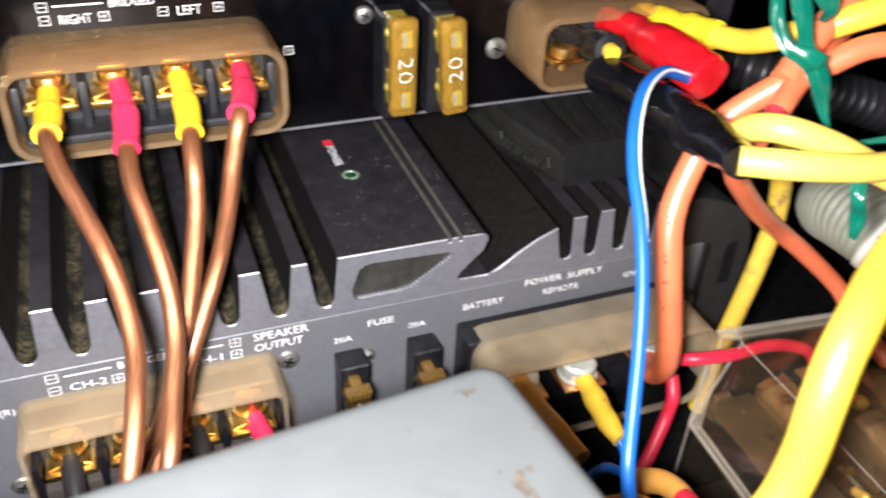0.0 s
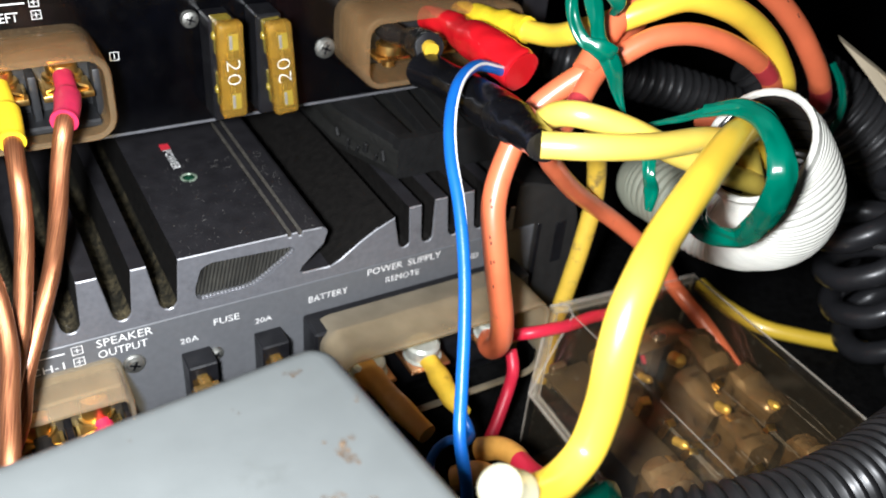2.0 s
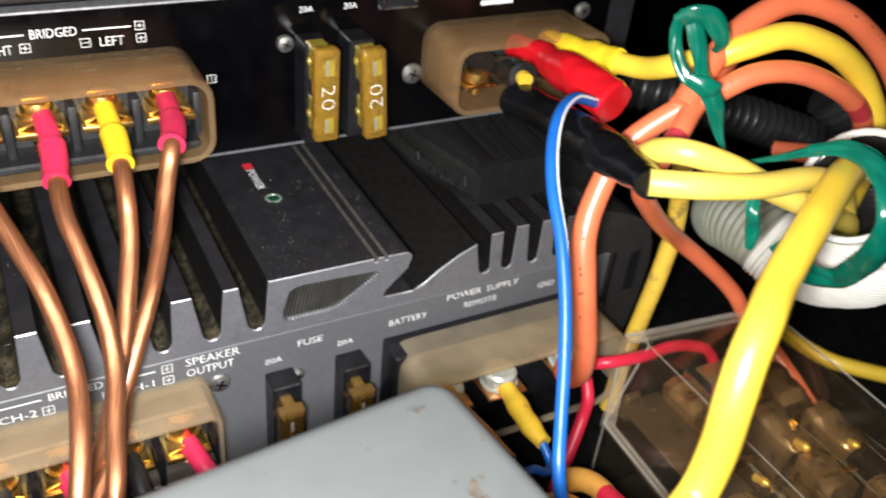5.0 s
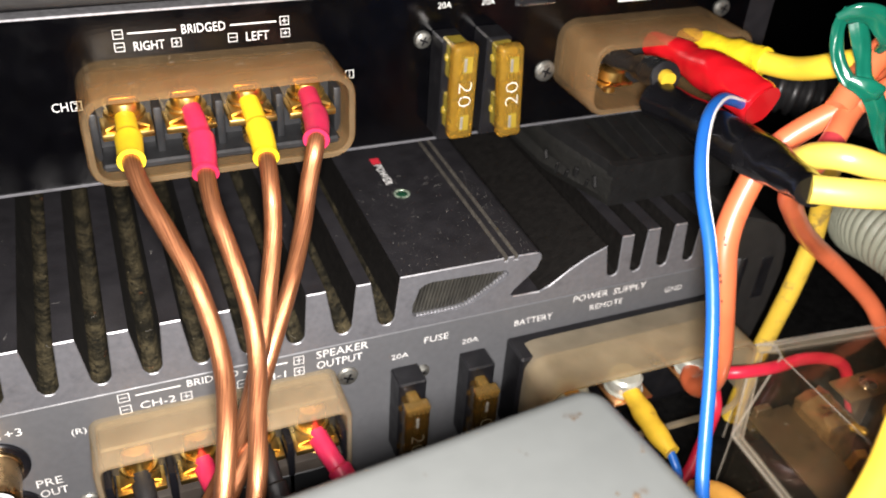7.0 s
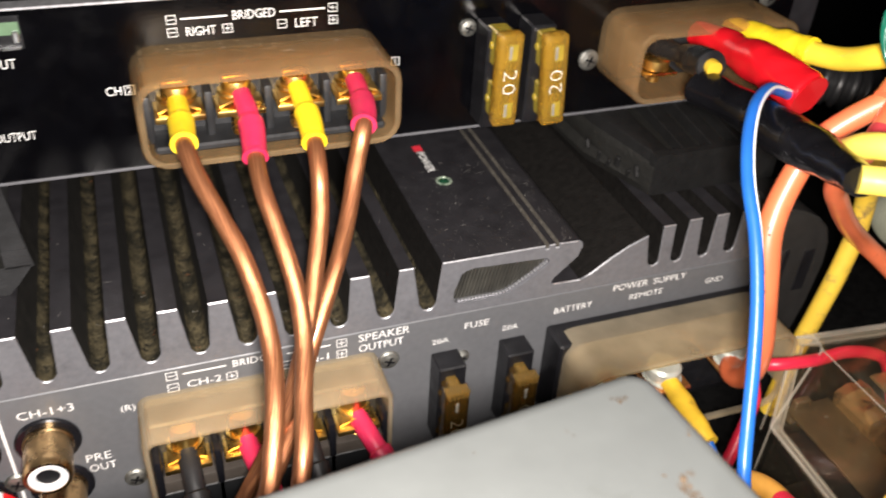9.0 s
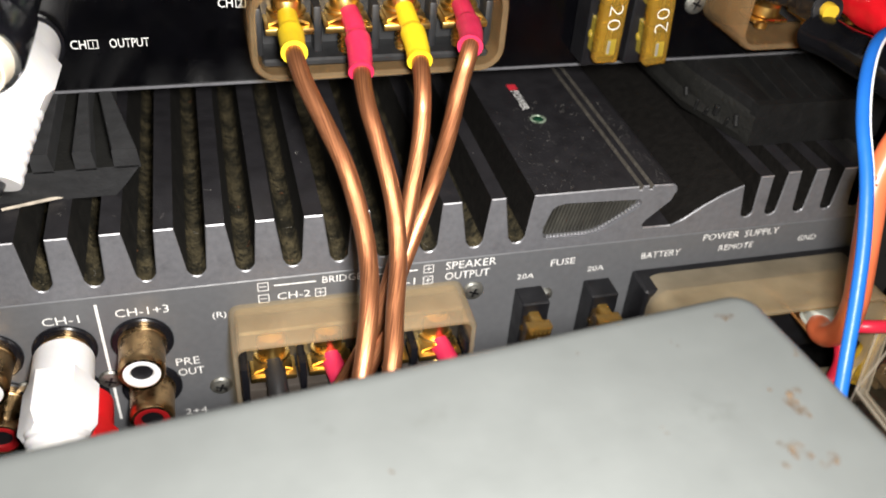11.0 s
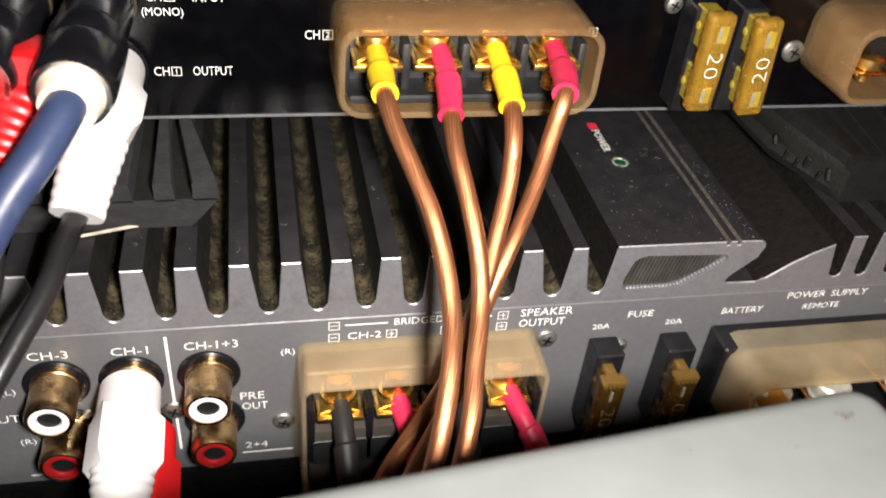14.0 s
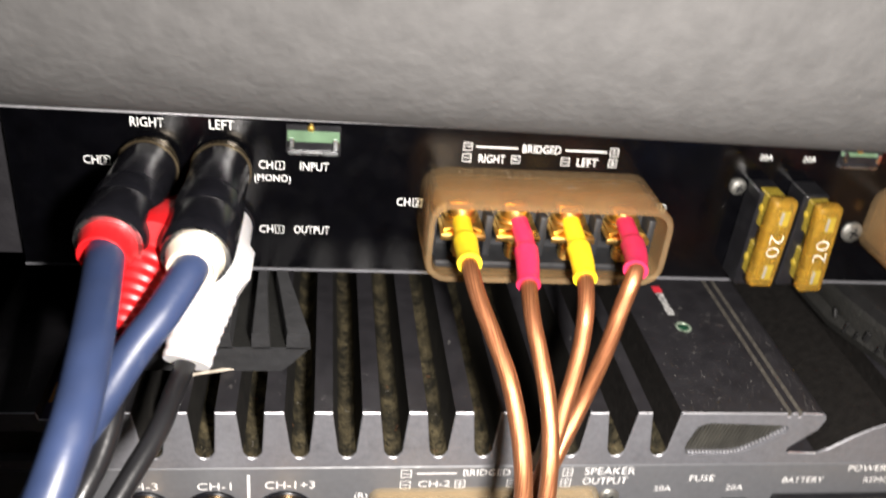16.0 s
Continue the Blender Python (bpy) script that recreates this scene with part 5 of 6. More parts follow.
rca_jack(upper, -6.70, 3.66, WHITE_PLASTIC, UY)
rca_jack(upper, -8.0, 3.66, RED_PLASTIC, UY)
moulded_plug([(-6.60, 2.3, 3.80), (-6.60, 0.95, 3.93), (-6.74, 0.3, 3.62), (-6.86, -0.1, 3.38), (-6.98, -0.55, 3.04)], WHITE_PLASTIC, "white", [(-7.06, -1.2, 3.04), (-7.2, -1.9, 2.86), (-7.52, -2.6, 2.55), (-7.9, -3.3, 2.1), (-8.5, -4.2, 1.0), (-8.9, -4.8, -1.0), (-9.0, -4.9, -4.0)], "white moulded phono plug with a black cable, in the upper amplifier")
moulded_plug([(-7.45, 2.0, 4.2), (-7.5, 0.8, 4.55), (-7.62, 0.3, 4.36), (-7.79, -0.3, 4.06), (-7.90, -0.9, 3.78)], RED_PLASTIC, "red", [(-7.88, -1.5, 3.5), (-7.80, -2.0, 3.25), (-7.90, -2.5, 2.9), (-8.15, -3.1, 2.5), (-8.8, -4.0, 1.0), (-9.2, -4.6, -1.0), (-9.3, -4.7, -4.0)], "red moulded phono plug with a black cable, in the upper amplifier", False, 0.018)

# plugs in the lower inputs
for name, x, z, mat, colour, drop in (("phono_plug", -6.76, -0.96, WHITE_PLASTIC, "white", 0.0), ("phono_plug", -6.62, -2.18, RED_PLASTIC, "red", -0.3)):
    p = thing("phono_plug", (x, -0.3, z), f"{colour} moulded phono plug in the lower amplifier input", "plug", "phono plugs")
    bm = bmesh.new()
    d = Vector((0.03, -1.0, 0.06))
    lathe(bm, (x, -0.30, z), d, [(0, 0.47), (0.02, 0.52), (0.7, 0.53), (0.78, 0.53)], 36)
    lathe(bm, (x, -0.30, z), d, [(0.74, 0.5), (0.78, 0.62), (1.75, 0.62), (1.95, 0.50)], 6)
    part("grip", bm, mat, p, f"{colour} moulded grip")
    bm = bmesh.new()
    sweep(bm, [(x + 0.06, -2.15, z + 0.10), (x + 0.03, -2.6, z - 0.1), (x - 0.03, -3.0, z - 0.5), (x - 0.1, -3.2, z - 0.9)], lambda s, u: 0.50 - 0.15 * u + 0.012 * math.cos(s * 40), 26, 0.02)
    part("ribbed_boot", bm, mat, p, f"{colour} ribbed boot")
    bm = bmesh.new()
    sweep(bm, [(x - 0.1, -3.15, z - 0.85), (x - 0.15, -3.3, z - 1.2), (x - 0.3, -3.4, -3.4), (x - 0.5, -3.6, -4.0)], 0.16, 14)
    part("cable", bm, BLACK_CABLE, p, "black cable")

bm = bmesh.new()
sweep(bm, [(-5.82, 1.38, 1.535), (-6.4, 1.22, 1.545), (-7.0, 1.06, 1.54), (-7.4, 0.96, 1.535)], lambda s, u: 0.042 - 0.015 * u, 10, 0.1)
single("dry_twig", bm, STICK, (-6.6, 1.2, 1.5), "thin pale dry twig lying on the cooling fins", "twig")

# ---- grey steel cover in front ----
PLATE_Z = 3.95


def steel_cover():
    th = radians(6.2)
    bm = bmesh.new()
    c = Matrix.Translation((2.52, -5.62, 0)) @ Matrix.Rotation(th, 4, "Z")
    # folded sheet: a top that rolls over into a skirt behind and on the right
    R = 0.28
    outline = arc(-R * 1.4, -R * 1.4, R * 1.4, 0, 90, 6)
    plan = [(0.12, -9.0)] + outline + [(-16.0, 0.0), (-16.0, -9.0)]
    rings = []
    for k in range(7):
        a = radians(90 * k / 6)
        inset, z = R * (1 - math.sin(a)), PLATE_Z - R * (1 - math.cos(a))
        rings.append((inset, z))
    loops = []
    for inset, z in rings:
        pts = offset([(x, y) for x, y in reversed(plan)], inset)
        loops.append([bm.verts.new(c @ Vector((x, y, z))) for x, y in pts])
    pts = [(x, y) for x, y in reversed(plan)]
    loops.append([bm.verts.new(c @ Vector((x, y, FLOOR_Z))) for x, y in pts])
    for a, b in zip(loops, loops[1:]):
        bridge(bm, a, b)
    bm.faces.new(loops[0])
    bm.faces.new(loops[-1])
    bmesh.ops.recalc_face_normals(bm, faces=bm.faces[:])
    sc = thing("steel_cover", (-4, -10, FLOOR_Z), "grey painted steel cover with rust spots", "cover")
    part("sheet", bm, GREY_PAINT, sc, smooth=40)
    rng = random.Random(7)
    for n_spot, (x, y, size) in enumerate(((1.90, -6.20, 0.13), (2.41, -6.87, 0.05), (1.95, -7.43, 0.16), (1.99, -7.59, 0.12), (1.77, -7.35, 0.06), (1.63, -8.02, 0.13), (1.51, -8.08, 0.10), (1.92, -8.29, 0.12), (1.09, -6.48, 0.05), (-0.08, -6.43, 0.035), (-2.4, -7.6, 0.04), (-0.9, -8.4, 0.05), (0.4, -7.6, 0.04))):
        bm = bmesh.new()
        for k in range(5 if size > 0.1 else 2):
            cx, cy = x + rng.gauss(0, size * 0.5), y + rng.gauss(0, size * 0.7)
            r0 = size * rng.uniform(0.20, 0.45)
            ring = []
            for i in range(14):
                a = 2 * math.pi * i / 14
                r = r0 * (1 + 0.55 * noise.noise(Vector((math.cos(a) * 1.7 + k * 3, math.sin(a) * 1.7, x * 5))))
                ring.append(bm.verts.new((cx + r * math.cos(a), cy + r * 1.3 * math.sin(a), PLATE_Z + 0.004 + 0.004 * k + 0.0003 * n_spot)))
            bm.faces.new(ring)
        part("rust_spot", bm, RUST, sc, "brown rust spot", smooth=0)
    return sc


steel_cover()

# ---- grey felt board overhead ----
bm = bmesh.new()
outline = arc(0.7, 10.0, 3.0, 180, 270, 20) + [(2.0, 7.3), (2.0, 24.0), (-2.5, 24.0), (-2.4, 12.0)]
n_x = 40
loops = []
for i in range(n_x + 1):
    x = -44.9 + 104.8 * i / n_x
    loops.append([bm.verts.new((x, y, z - 0.010 * x)) for y, z in outline])
for a, b in zip(loops, loops[1:]):
    bridge(bm, a, b)
bm.faces.new(loops[0])
bm.faces.new(loops[-1])
bmesh.ops.recalc_face_normals(bm, faces=bm.faces[:])
single("felt_board", bm, FELT, (0, -1, 7.8), "grey felt covered board overhanging the amplifiers", "board", kind="structure")

# ---- cables on the power side ----


def cable(points, r, mat, label, group="power cables", category="cable", seg=20):
    bm = bmesh.new()
    sweep(bm, points, r, seg, 0.1)
    return single("power_cable", bm, mat, points[0], label, category, group)


def red_mark(owner, points, r, near, length):
    """A dark red stretch round the cable, at the point nearest to the given one."""
    p = spline(points, 0.05)
    k = min(range(len(p)), key=lambda i: (p[i] - Vector(near)).length)
    n = int(length / 0.1)
    bm = bmesh.new()
    sweep(bm, [tuple(q) for q in p[max(0, k - n):k + n + 1:2]], r + 0.004, 20, 0.1)
    part("red_mark", bm, RED_FADE, owner, "dark red stretch of insulation")


# red sleeve with the blue and white wire
sl = thing("crimped_wire", (8.3, 2.0, 4.7), "red shrink sleeve with a blue and white wire", "wire")
bm = bmesh.new()


def red_r(s, u):
    """Narrow at the crimp, flared at the pressed tip."""
    r = 0.26 + 0.15 * min(1, u * 1.4) + 0.014 * math.sin(s * 4) + 0.05 * max(0.0, u - 0.7)
    return r * (1 - 0.10 * max(0.0, (u - 0.95) / 0.05) ** 2)


sweep(bm, [(8.17, 2.1, 4.69), (8.27, 1.14, 4.76), (8.31, 0.29, 4.82), (8.38, -0.5, 4.80), (8.45, -1.05, 4.72)], red_r, 32, 0.04, cap=False)
sweep(bm, [(8.455, -1.07, 4.718), (8.44, -0.98, 4.735), (8.42, -0.8, 4.76)], lambda s, u: 0.40 - 0.05 * u, 32, 0.03)
wrinkle(bm, 0.045, 1.7)
part("shrink_sleeve", bm, RED_SHRINK, sl, "flared glossy red shrink sleeve")
BLUE = [(8.38, -0.45, 4.72), (8.2, -0.85, 4.70), (7.8, -1.05, 4.90), (7.27, -1.3, 5.12), (6.62, -1.8, 5.13), (6.13, -2.4, 4.87), (5.86, -2.95, 4.46), (5.70, -3.6, 3.9), (5.51, -4.2, 3.24), (5.24, -4.8, 2.52), (4.91, -5.4, 1.84), (4.64, -5.9, 1.31), (4.6, -6.3, 0.6), (4.6, -6.5, -1.0), (4.7, -6.5, -4.1)]
bm = bmesh.new()
sweep(bm, BLUE, 0.105, 18, 0.08)
part("wire", bm, BLUE_CABLE, sl, "blue insulated wire")
bm = bmesh.new()
pts = [Vector(p) + Vector((0.062, -0.058, 0.045)) for p in BLUE[1:9]]
sweep(bm, [tuple(p) for p in pts], lambda s, u: 0.032 - 0.034 * u ** 4, 10, 0.08)
part("white_stripe", bm, WHITE_PLASTIC, sl, "white stripe")

# taped lead that becomes a yellow cable
lead = thing("power_cable", (7.3, 0.8, 4.3), "yellow power cable wrapped in black tape near the terminal", "cable", "power cables")
bm = bmesh.new()
sweep(bm, [(7.12, 2.1, 4.55), (7.18, 1.5, 4.63), (7.21, 0.9, 4.74), (7.15, 0.35, 4.88), (7.10, 0.12, 4.93)], lambda s, u: (0.19 + 0.03 * math.sin(s * 5)) if u < 0.5 else 0.24 + 0.05 * min(1, (u - 0.5) * 5), 24, 0.05)
part("boot", bm, SHINY_BOOT, lead, "shiny black rubber boot")
bm = bmesh.new()
lathe(bm, (7.11, 0.16, 4.92), (-0.13, -0.9, 0.22), [(0.0, 0.27), (0.02, 0.285), (0.06, 0.28), (0.07, 0.23)], 28)
part("collar", bm, BLACK_PLASTIC, lead, "rim of the boot")
bm = bmesh.new()
sweep(bm, [(7.10, 0.15, 4.92), (7.08, 0.06, 4.94), (7.07, -0.04, 4.93)], 0.15, 18, 0.05)
part("bare_end", bm, OCHRE_YELLOW, lead, "dull yellow cable core")
bm = bmesh.new()
sweep(bm, [(6.98, 0.20, 4.50), (7.06, -0.15, 4.52), (7.15, -0.56, 4.53), (7.21, -1.6, 4.59), (7.14, -2.52, 4.72), (6.95, -3.46, 4.92), (6.66, -4.28, 5.12)], lambda s, u: 0.41 - 0.03 * math.sin(s * 2.1) - 0.15 * max(0.0, u - 0.70) / 0.30 - (0.06 if u < 0.02 else 0), 30, 0.05, flat=0.88)
wrinkle(bm, 0.03, 1.5, 4.0)
part("tape_wrap", bm, TAPE, lead, "wrinkled black vinyl tape")
bm = bmesh.new()
sweep(bm, [(6.62, -4.25, 5.16), (7.25, -4.65, 5.20), (8.36, -4.8, 5.07), (9.9, -4.6, 4.80), (11.2, -4.3, 4.2), (12.0, -4.1, 3.3), (12.4, -4.0, 2.9)], 0.212, 22, 0.1)
part("insulation", bm, YELLOW_PALE, lead, "pale yellow insulation")

cable([(7.73, -2.67, 4.49), (7.56, -3.06, 4.83), (7.50, -3.45, 5.14), (7.62, -3.85, 5.30), (8.28, -4.20, 5.12), (9.32, -4.45, 4.58), (10.72, -4.5, 3.89), (12.0, -4.2, 3.2), (12.6, -3.7, 2.5)], 0.215, YELLOW_PALE, "pale yellow power cable running into the white tube")
front = thing("power_cable", (5.5, -7.3, 1.1), "thick yellow power cable with a pale end cap, looping in front", "cable", "power cables")
YF = [(12.6, -3.6, 3.0), (11.7, -4.2, 4.35), (10.9, -4.6, 4.85), (9.72, -5.2, 5.15), (8.27, -6.0, 5.13), (6.98, -6.7, 4.92), (6.23, -7.2, 4.80), (5.88, -7.42, 4.5), (5.67, -7.59, 4.05), (5.57, -7.7, 3.23), (5.34, -7.79, 2.58), (4.82, -7.95, 2.42), (4.2, -8.10, 2.64), (3.72, -8.14, 3.08)]
bm = bmesh.new()
sweep(bm, YF, 0.262, 26, 0.08)
part("insulation", bm, YELLOW_CABLE, front, "glossy yellow insulation")
bm = bmesh.new()
sweep(bm, [(4.02, -8.11, 2.80), (3.78, -8.14, 3.02), (3.58, -8.18, 3.25)], lambda s, u: 0.29 if u < 0.8 else 0.29 - (u - 0.8) * 0.5, 26, 0.03)
part("end_cap", bm, CREAM_CAP, front, "pale cream end cap")

ORA = [(14.2, -2.6, 3.4), (13.3, -2.8, 4.6), (12.07, -2.9, 5.4), (10.9, -2.8, 5.82), (10.15, -2.6, 5.78), (9.49, -2.4, 5.41), (8.79, -2.1, 4.92), (8.15, -1.9, 4.28), (7.68, -2.0, 3.5), (7.35, -2.25, 2.78), (7.29, -2.54, 2.04), (7.40, -2.72, 1.09), (7.55, -2.75, 0.35), (7.72, -2.6, -0.45), (7.85, -2.2, -1.05), (8.05, -1.75, -1.32), (8.40, -1.4, -1.45)]
ground = cable(ORA, lambda s, u: 0.205 + 0.035 * min(1.0, max(0.0, u - 0.4) * 4), ORANGE_CABLE, "orange power cable bolted to the lower ground terminal")
red_mark(ground, ORA, 0.205, (12.95, -2.85, 4.8), 0.7)
red_mark(ground, ORA, 0.214, (8.13, -1.95, 4.3), 0.5)
ORB = [(10.98, -1.2, 5.5), (9.81, -2.0, 5.38), (9.04, -2.4, 5.11), (8.38, -2.8, 4.75), (8.05, -2.75, 4.2), (8.30, -2.45, 3.65), (8.78, -2.21, 3.11), (9.67, -1.8, 2.24), (10.79, -1.37, 1.3), (11.77, -1.38, 0.49), (12.88, -1.62, -0.56), (13.35, -1.95, -1.3), (13.55, -2.9, -1.75), (13.7, -3.9, -2.3), (13.85, -4.8, -2.9), (13.9, -5.4, -3.3)]
supply = cable(ORB, 0.20, ORANGE_CABLE, "orange power cable running down to the fuse box")
red_mark(supply, ORB, 0.20, (8.35, -2.85, 4.9), 0.4)
ORC = [(8.9, -2.3, 5.2), (9.71, -2.0, 5.93), (10.53, -1.8, 6.41), (11.54, -1.8, 6.71), (12.6, -2.0, 6.50), (13.55, -2.1, 6.0), (14.36, -2.2, 5.37), (14.91, -2.3, 4.79), (15.56, -2.35, 4.0), (16.1, -2.1, 3.2), (15.9, -1.5, 2.7), (15.4, -0.7, 2.3), (15.0, 0.2, 2.0)]
outer = cable(ORC, 0.235, ORANGE_CABLE, "outer orange power cable arching over the tube")
red_mark(outer, ORC, 0.235, (15.9, -2.3, 3.6), 0.7)
yb = thing("power_cable", (8.7, 1.9, 4.8), "yellow power cable with a yellow sleeve, in the upper power terminal", "cable", "power cables")
bm = bmesh.new()
sweep(bm, [(8.95, 2.1, 4.70), (9.0, 1.4, 4.85), (9.12, 0.6, 4.97), (9.25, 0.0, 5.05)], lambda s, u: 0.25 + 0.03 * u + 0.014 * math.sin(s * 9), 24, 0.05)
wrinkle(bm, 0.04, 3.0, 2.0)
part("sleeve", bm, YELLOW_SLEEVE, yb, "wrinkled yellow sleeve")
bm = bmesh.new()
sweep(bm, [(9.2, 0.2, 5.0), (9.41, -0.6, 5.15), (9.45, -1.4, 5.55), (9.7, -1.9, 5.86), (10.22, -2.2, 6.15), (10.89, -2.4, 6.35), (11.81, -2.6, 6.13), (12.69, -2.65, 5.65), (13.3, -2.7, 5.1), (13.8, -2.8, 4.3), (13.6, -3.0, 3.2), (13.0, -3.3, 2.4)], lambda s, u: 0.215 + 0.035 * min(1.0, u * 2.2), 22, 0.1)
part("insulation", bm, YELLOW_CABLE, yb, "yellow insulation")
cable([(9.7, -1.9, 4.0), (10.45, -1.3, 2.85), (10.81, -1.1, 2.08), (10.93, -1.07, 1.24), (10.80, -1.12, 0.2), (10.66, -1.1, -0.91), (10.5, -1.08, -2.1), (10.4, -1.05, -3.95)], 0.21, YELLOW_DIRTY, "dirty yellow cable running down behind the fuse box")
cable([(8.65, -1.7, -1.35), (8.95, -2.05, -1.12), (9.45, -2.15, -1.1), (10.05, -2.1, -1.22), (10.7, -2.05, -1.25), (11.35, -2.1, -1.35), (11.9, -2.2, -1.6), (12.2, -2.3, -2.1), (12.2, -2.7, -2.7)], 0.14, RED_CABLE, "thin red wire running into the fuse box", "thin wires", "wire")
cable([(8.6, -1.9, -1.6), (8.51, -2.2, -1.9), (8.40, -2.3, -2.3), (7.98, -2.6, -2.9), (7.5, -2.9, -3.6), (7.3, -3.2, -4.05)], 0.14, RED_CABLE, "red wire hanging down to the carpet", "thin wires", "wire")
cable([(17.15, 0.3, -3.95), (17.1, -0.6, -3.95), (17.4, -1.9, -3.95), (18.1, -2.7, -3.95), (19.0, -3.5, -3.95), (20.4, -4.7, -3.95), (22.0, -6.0, -3.95)], 0.22, YELLOW_CABLE, "yellow cable lying on the carpet beside the fuse box")



def smudges(owner, points, r, first, last, count, toward, seed):
    """Unreadable worn print: short dark dashes on the side of a cable."""
    p = spline(points, 0.05)
    a, b = (min(range(len(p)), key=lambda i: (p[i] - Vector(q)).length) for q in (first, last))
    rng = random.Random(seed)
    for k in range(count):
        i = int(a + (b - a) * min(0.97, max(0.03, (k + rng.uniform(-0.5, 1.3)) / count)))
        d = (p[i + 1] - p[i - 1]).normalized()
        out = Vector(toward)
        out = (out - d * out.dot(d)).normalized()
        side = d.cross(out)
        c = p[i] + out * (r + 0.002) + side * rng.uniform(-0.035, 0.035)
        m = Matrix((side, d, out)).transposed().to_4x4()
        m.translation = c
        bm = bmesh.new()
        half = rng.uniform(0.009, 0.020)
        box(bm, -half, half, -rng.uniform(0.01, 0.05), rng.uniform(0.01, 0.05), -0.012, 0.002, m=m)
        part("printed_dash", bm, SMUDGE, owner)


smudges(ground, ORA, 0.240, (7.35, -2.25, 2.9), (7.45, -2.7, 1.2), 7, (-0.75, -0.6, 0.3), 3)
smudges(outer, ORC, 0.235, (12.6, -2.0, 6.5), (14.4, -2.2, 5.3), 6, (-0.5, -0.7, 0.5), 5)

# crimps in the lower power terminals
for pts, r, mat, label in (([(6.62, -1.3, -1.36), (6.66, -1.9, -1.48), (6.55, -2.6, -1.42), (6.52, -3.0, -1.4), (6.54, -3.3, -1.42)], lambda s, u: 0.17 + 0.06 * math.sin(u * 3.1) + 0.012 * math.sin(s * 9), OCHRE_YELLOW, "yellow crimp sleeve on the lower remote terminal"),
                           ([(5.25, -1.2, -1.36), (5.34, -2.0, -1.38), (5.46, -3.0, -1.34), (5.58, -3.5, -1.38)], lambda s, u: 0.27 - 0.05 * u + 0.012 * math.sin(s * 5), ORANGE_BROWN, "ochre crimp sleeve on the lower battery terminal"),
                           ([(6.3, -4.3, -1.35), (6.50, -4.6, -1.1), (6.55, -5.0, -0.9), (6.45, -5.5, -0.7)], lambda s, u: 0.24 - 0.04 * u, ORANGE_BROWN, "ochre crimp sleeve on a loose red wire"),
                           ([(5.6, -4.6, -1.5), (5.9, -4.9, -1.2), (6.0, -5.3, -1.1), (5.9, -5.8, -1.2)], lambda s, u: 0.25 - 0.03 * u, ORANGE_BROWN, "ochre crimp sleeve beside the blue wire")):
    bm = bmesh.new()
    sweep(bm, pts, r, 20, 0.05)
    single("crimp_sleeve", bm, mat, pts[0], label, "crimp", "crimp sleeves")
cable([(6.54, -3.2, -1.42), (6.55, -3.6, -1.7), (6.2, -3.9, -1.5), (5.8, -3.95, -1.2), (5.5, -3.9, -1.5), (5.3, -4.2, -2.2), (5.2, -4.5, -4.0)], 0.09, BLUE_CABLE, "thin blue wire looping under the crimp sleeves", "thin wires", "wire")
cable([(6.48, -5.3, -0.75), (6.38, -5.8, -0.5), (6.5, -6.5, -0.3), (6.8, -7.2, -0.9), (7.0, -7.6, -2.4), (7.0, -7.7, -4.0)], 0.20, RED_CABLE, "red cable lying behind the pale end cap", "thin wires", "wire")

# ---- tubes ----


def corrugated(pts, r, pitch, depth, mat, label, name="corrugated_tube", inside=None, seg=32, at=None, shrink=0.0):
    t = thing(name, at or pts[0], label, "tube", "corrugated tubes")
    bm = bmesh.new()
    sweep(bm, pts, lambda s, u: r * (1 - shrink * min(1.0, max(0.0, u - 0.25) * 2.5)) - depth * (0.5 - 0.5 * math.cos(2 * math.pi * s / pitch)) ** 2, seg, pitch / 8, cap=inside is None)
    part("wall", bm, mat, t)
    # the inner wall is glossy black, unlike the outside
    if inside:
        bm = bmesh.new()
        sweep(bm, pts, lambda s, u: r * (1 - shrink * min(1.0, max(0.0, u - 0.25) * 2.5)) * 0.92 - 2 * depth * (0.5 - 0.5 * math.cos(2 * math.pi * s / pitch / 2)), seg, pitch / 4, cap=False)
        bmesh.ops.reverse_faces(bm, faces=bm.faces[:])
        part("inner_wall", bm, inside, t, "dark ribbed inside")
        p = spline(pts, 0.1)
        d = (p[1] - p[0]).normalized()
        bm = bmesh.new()
        lathe(bm, p[0] - d * 0.02, d, [(0.03, r * 0.88), (-0.02, r * 0.91), (-0.03, r * 0.95), (0.0, r * 1.0), (0.10, r * 1.0)], seg, cap=False)
        part("rim", bm, mat, t, "smooth cut rim")
    return t


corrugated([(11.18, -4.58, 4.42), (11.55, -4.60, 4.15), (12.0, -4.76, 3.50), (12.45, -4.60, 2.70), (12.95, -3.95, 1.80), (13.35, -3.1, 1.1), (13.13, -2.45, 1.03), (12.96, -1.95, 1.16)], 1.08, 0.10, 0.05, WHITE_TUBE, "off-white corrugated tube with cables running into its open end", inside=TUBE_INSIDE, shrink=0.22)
# this run is darker and more coarsely ribbed than the white tube
corrugated([(13.2, -2.6, 1.03), (13.08, -2.3, 1.05), (12.92, -1.83, 1.18), (12.91, -1.13, 1.14), (13.32, -0.36, 0.77), (14.14, 0.4, 0.31), (15.31, 1.14, -0.08), (16.7, 1.75, -0.6)], 0.80, 0.14, 0.06, GREY_TUBE, "grey-green corrugated tube pushed into the white one")
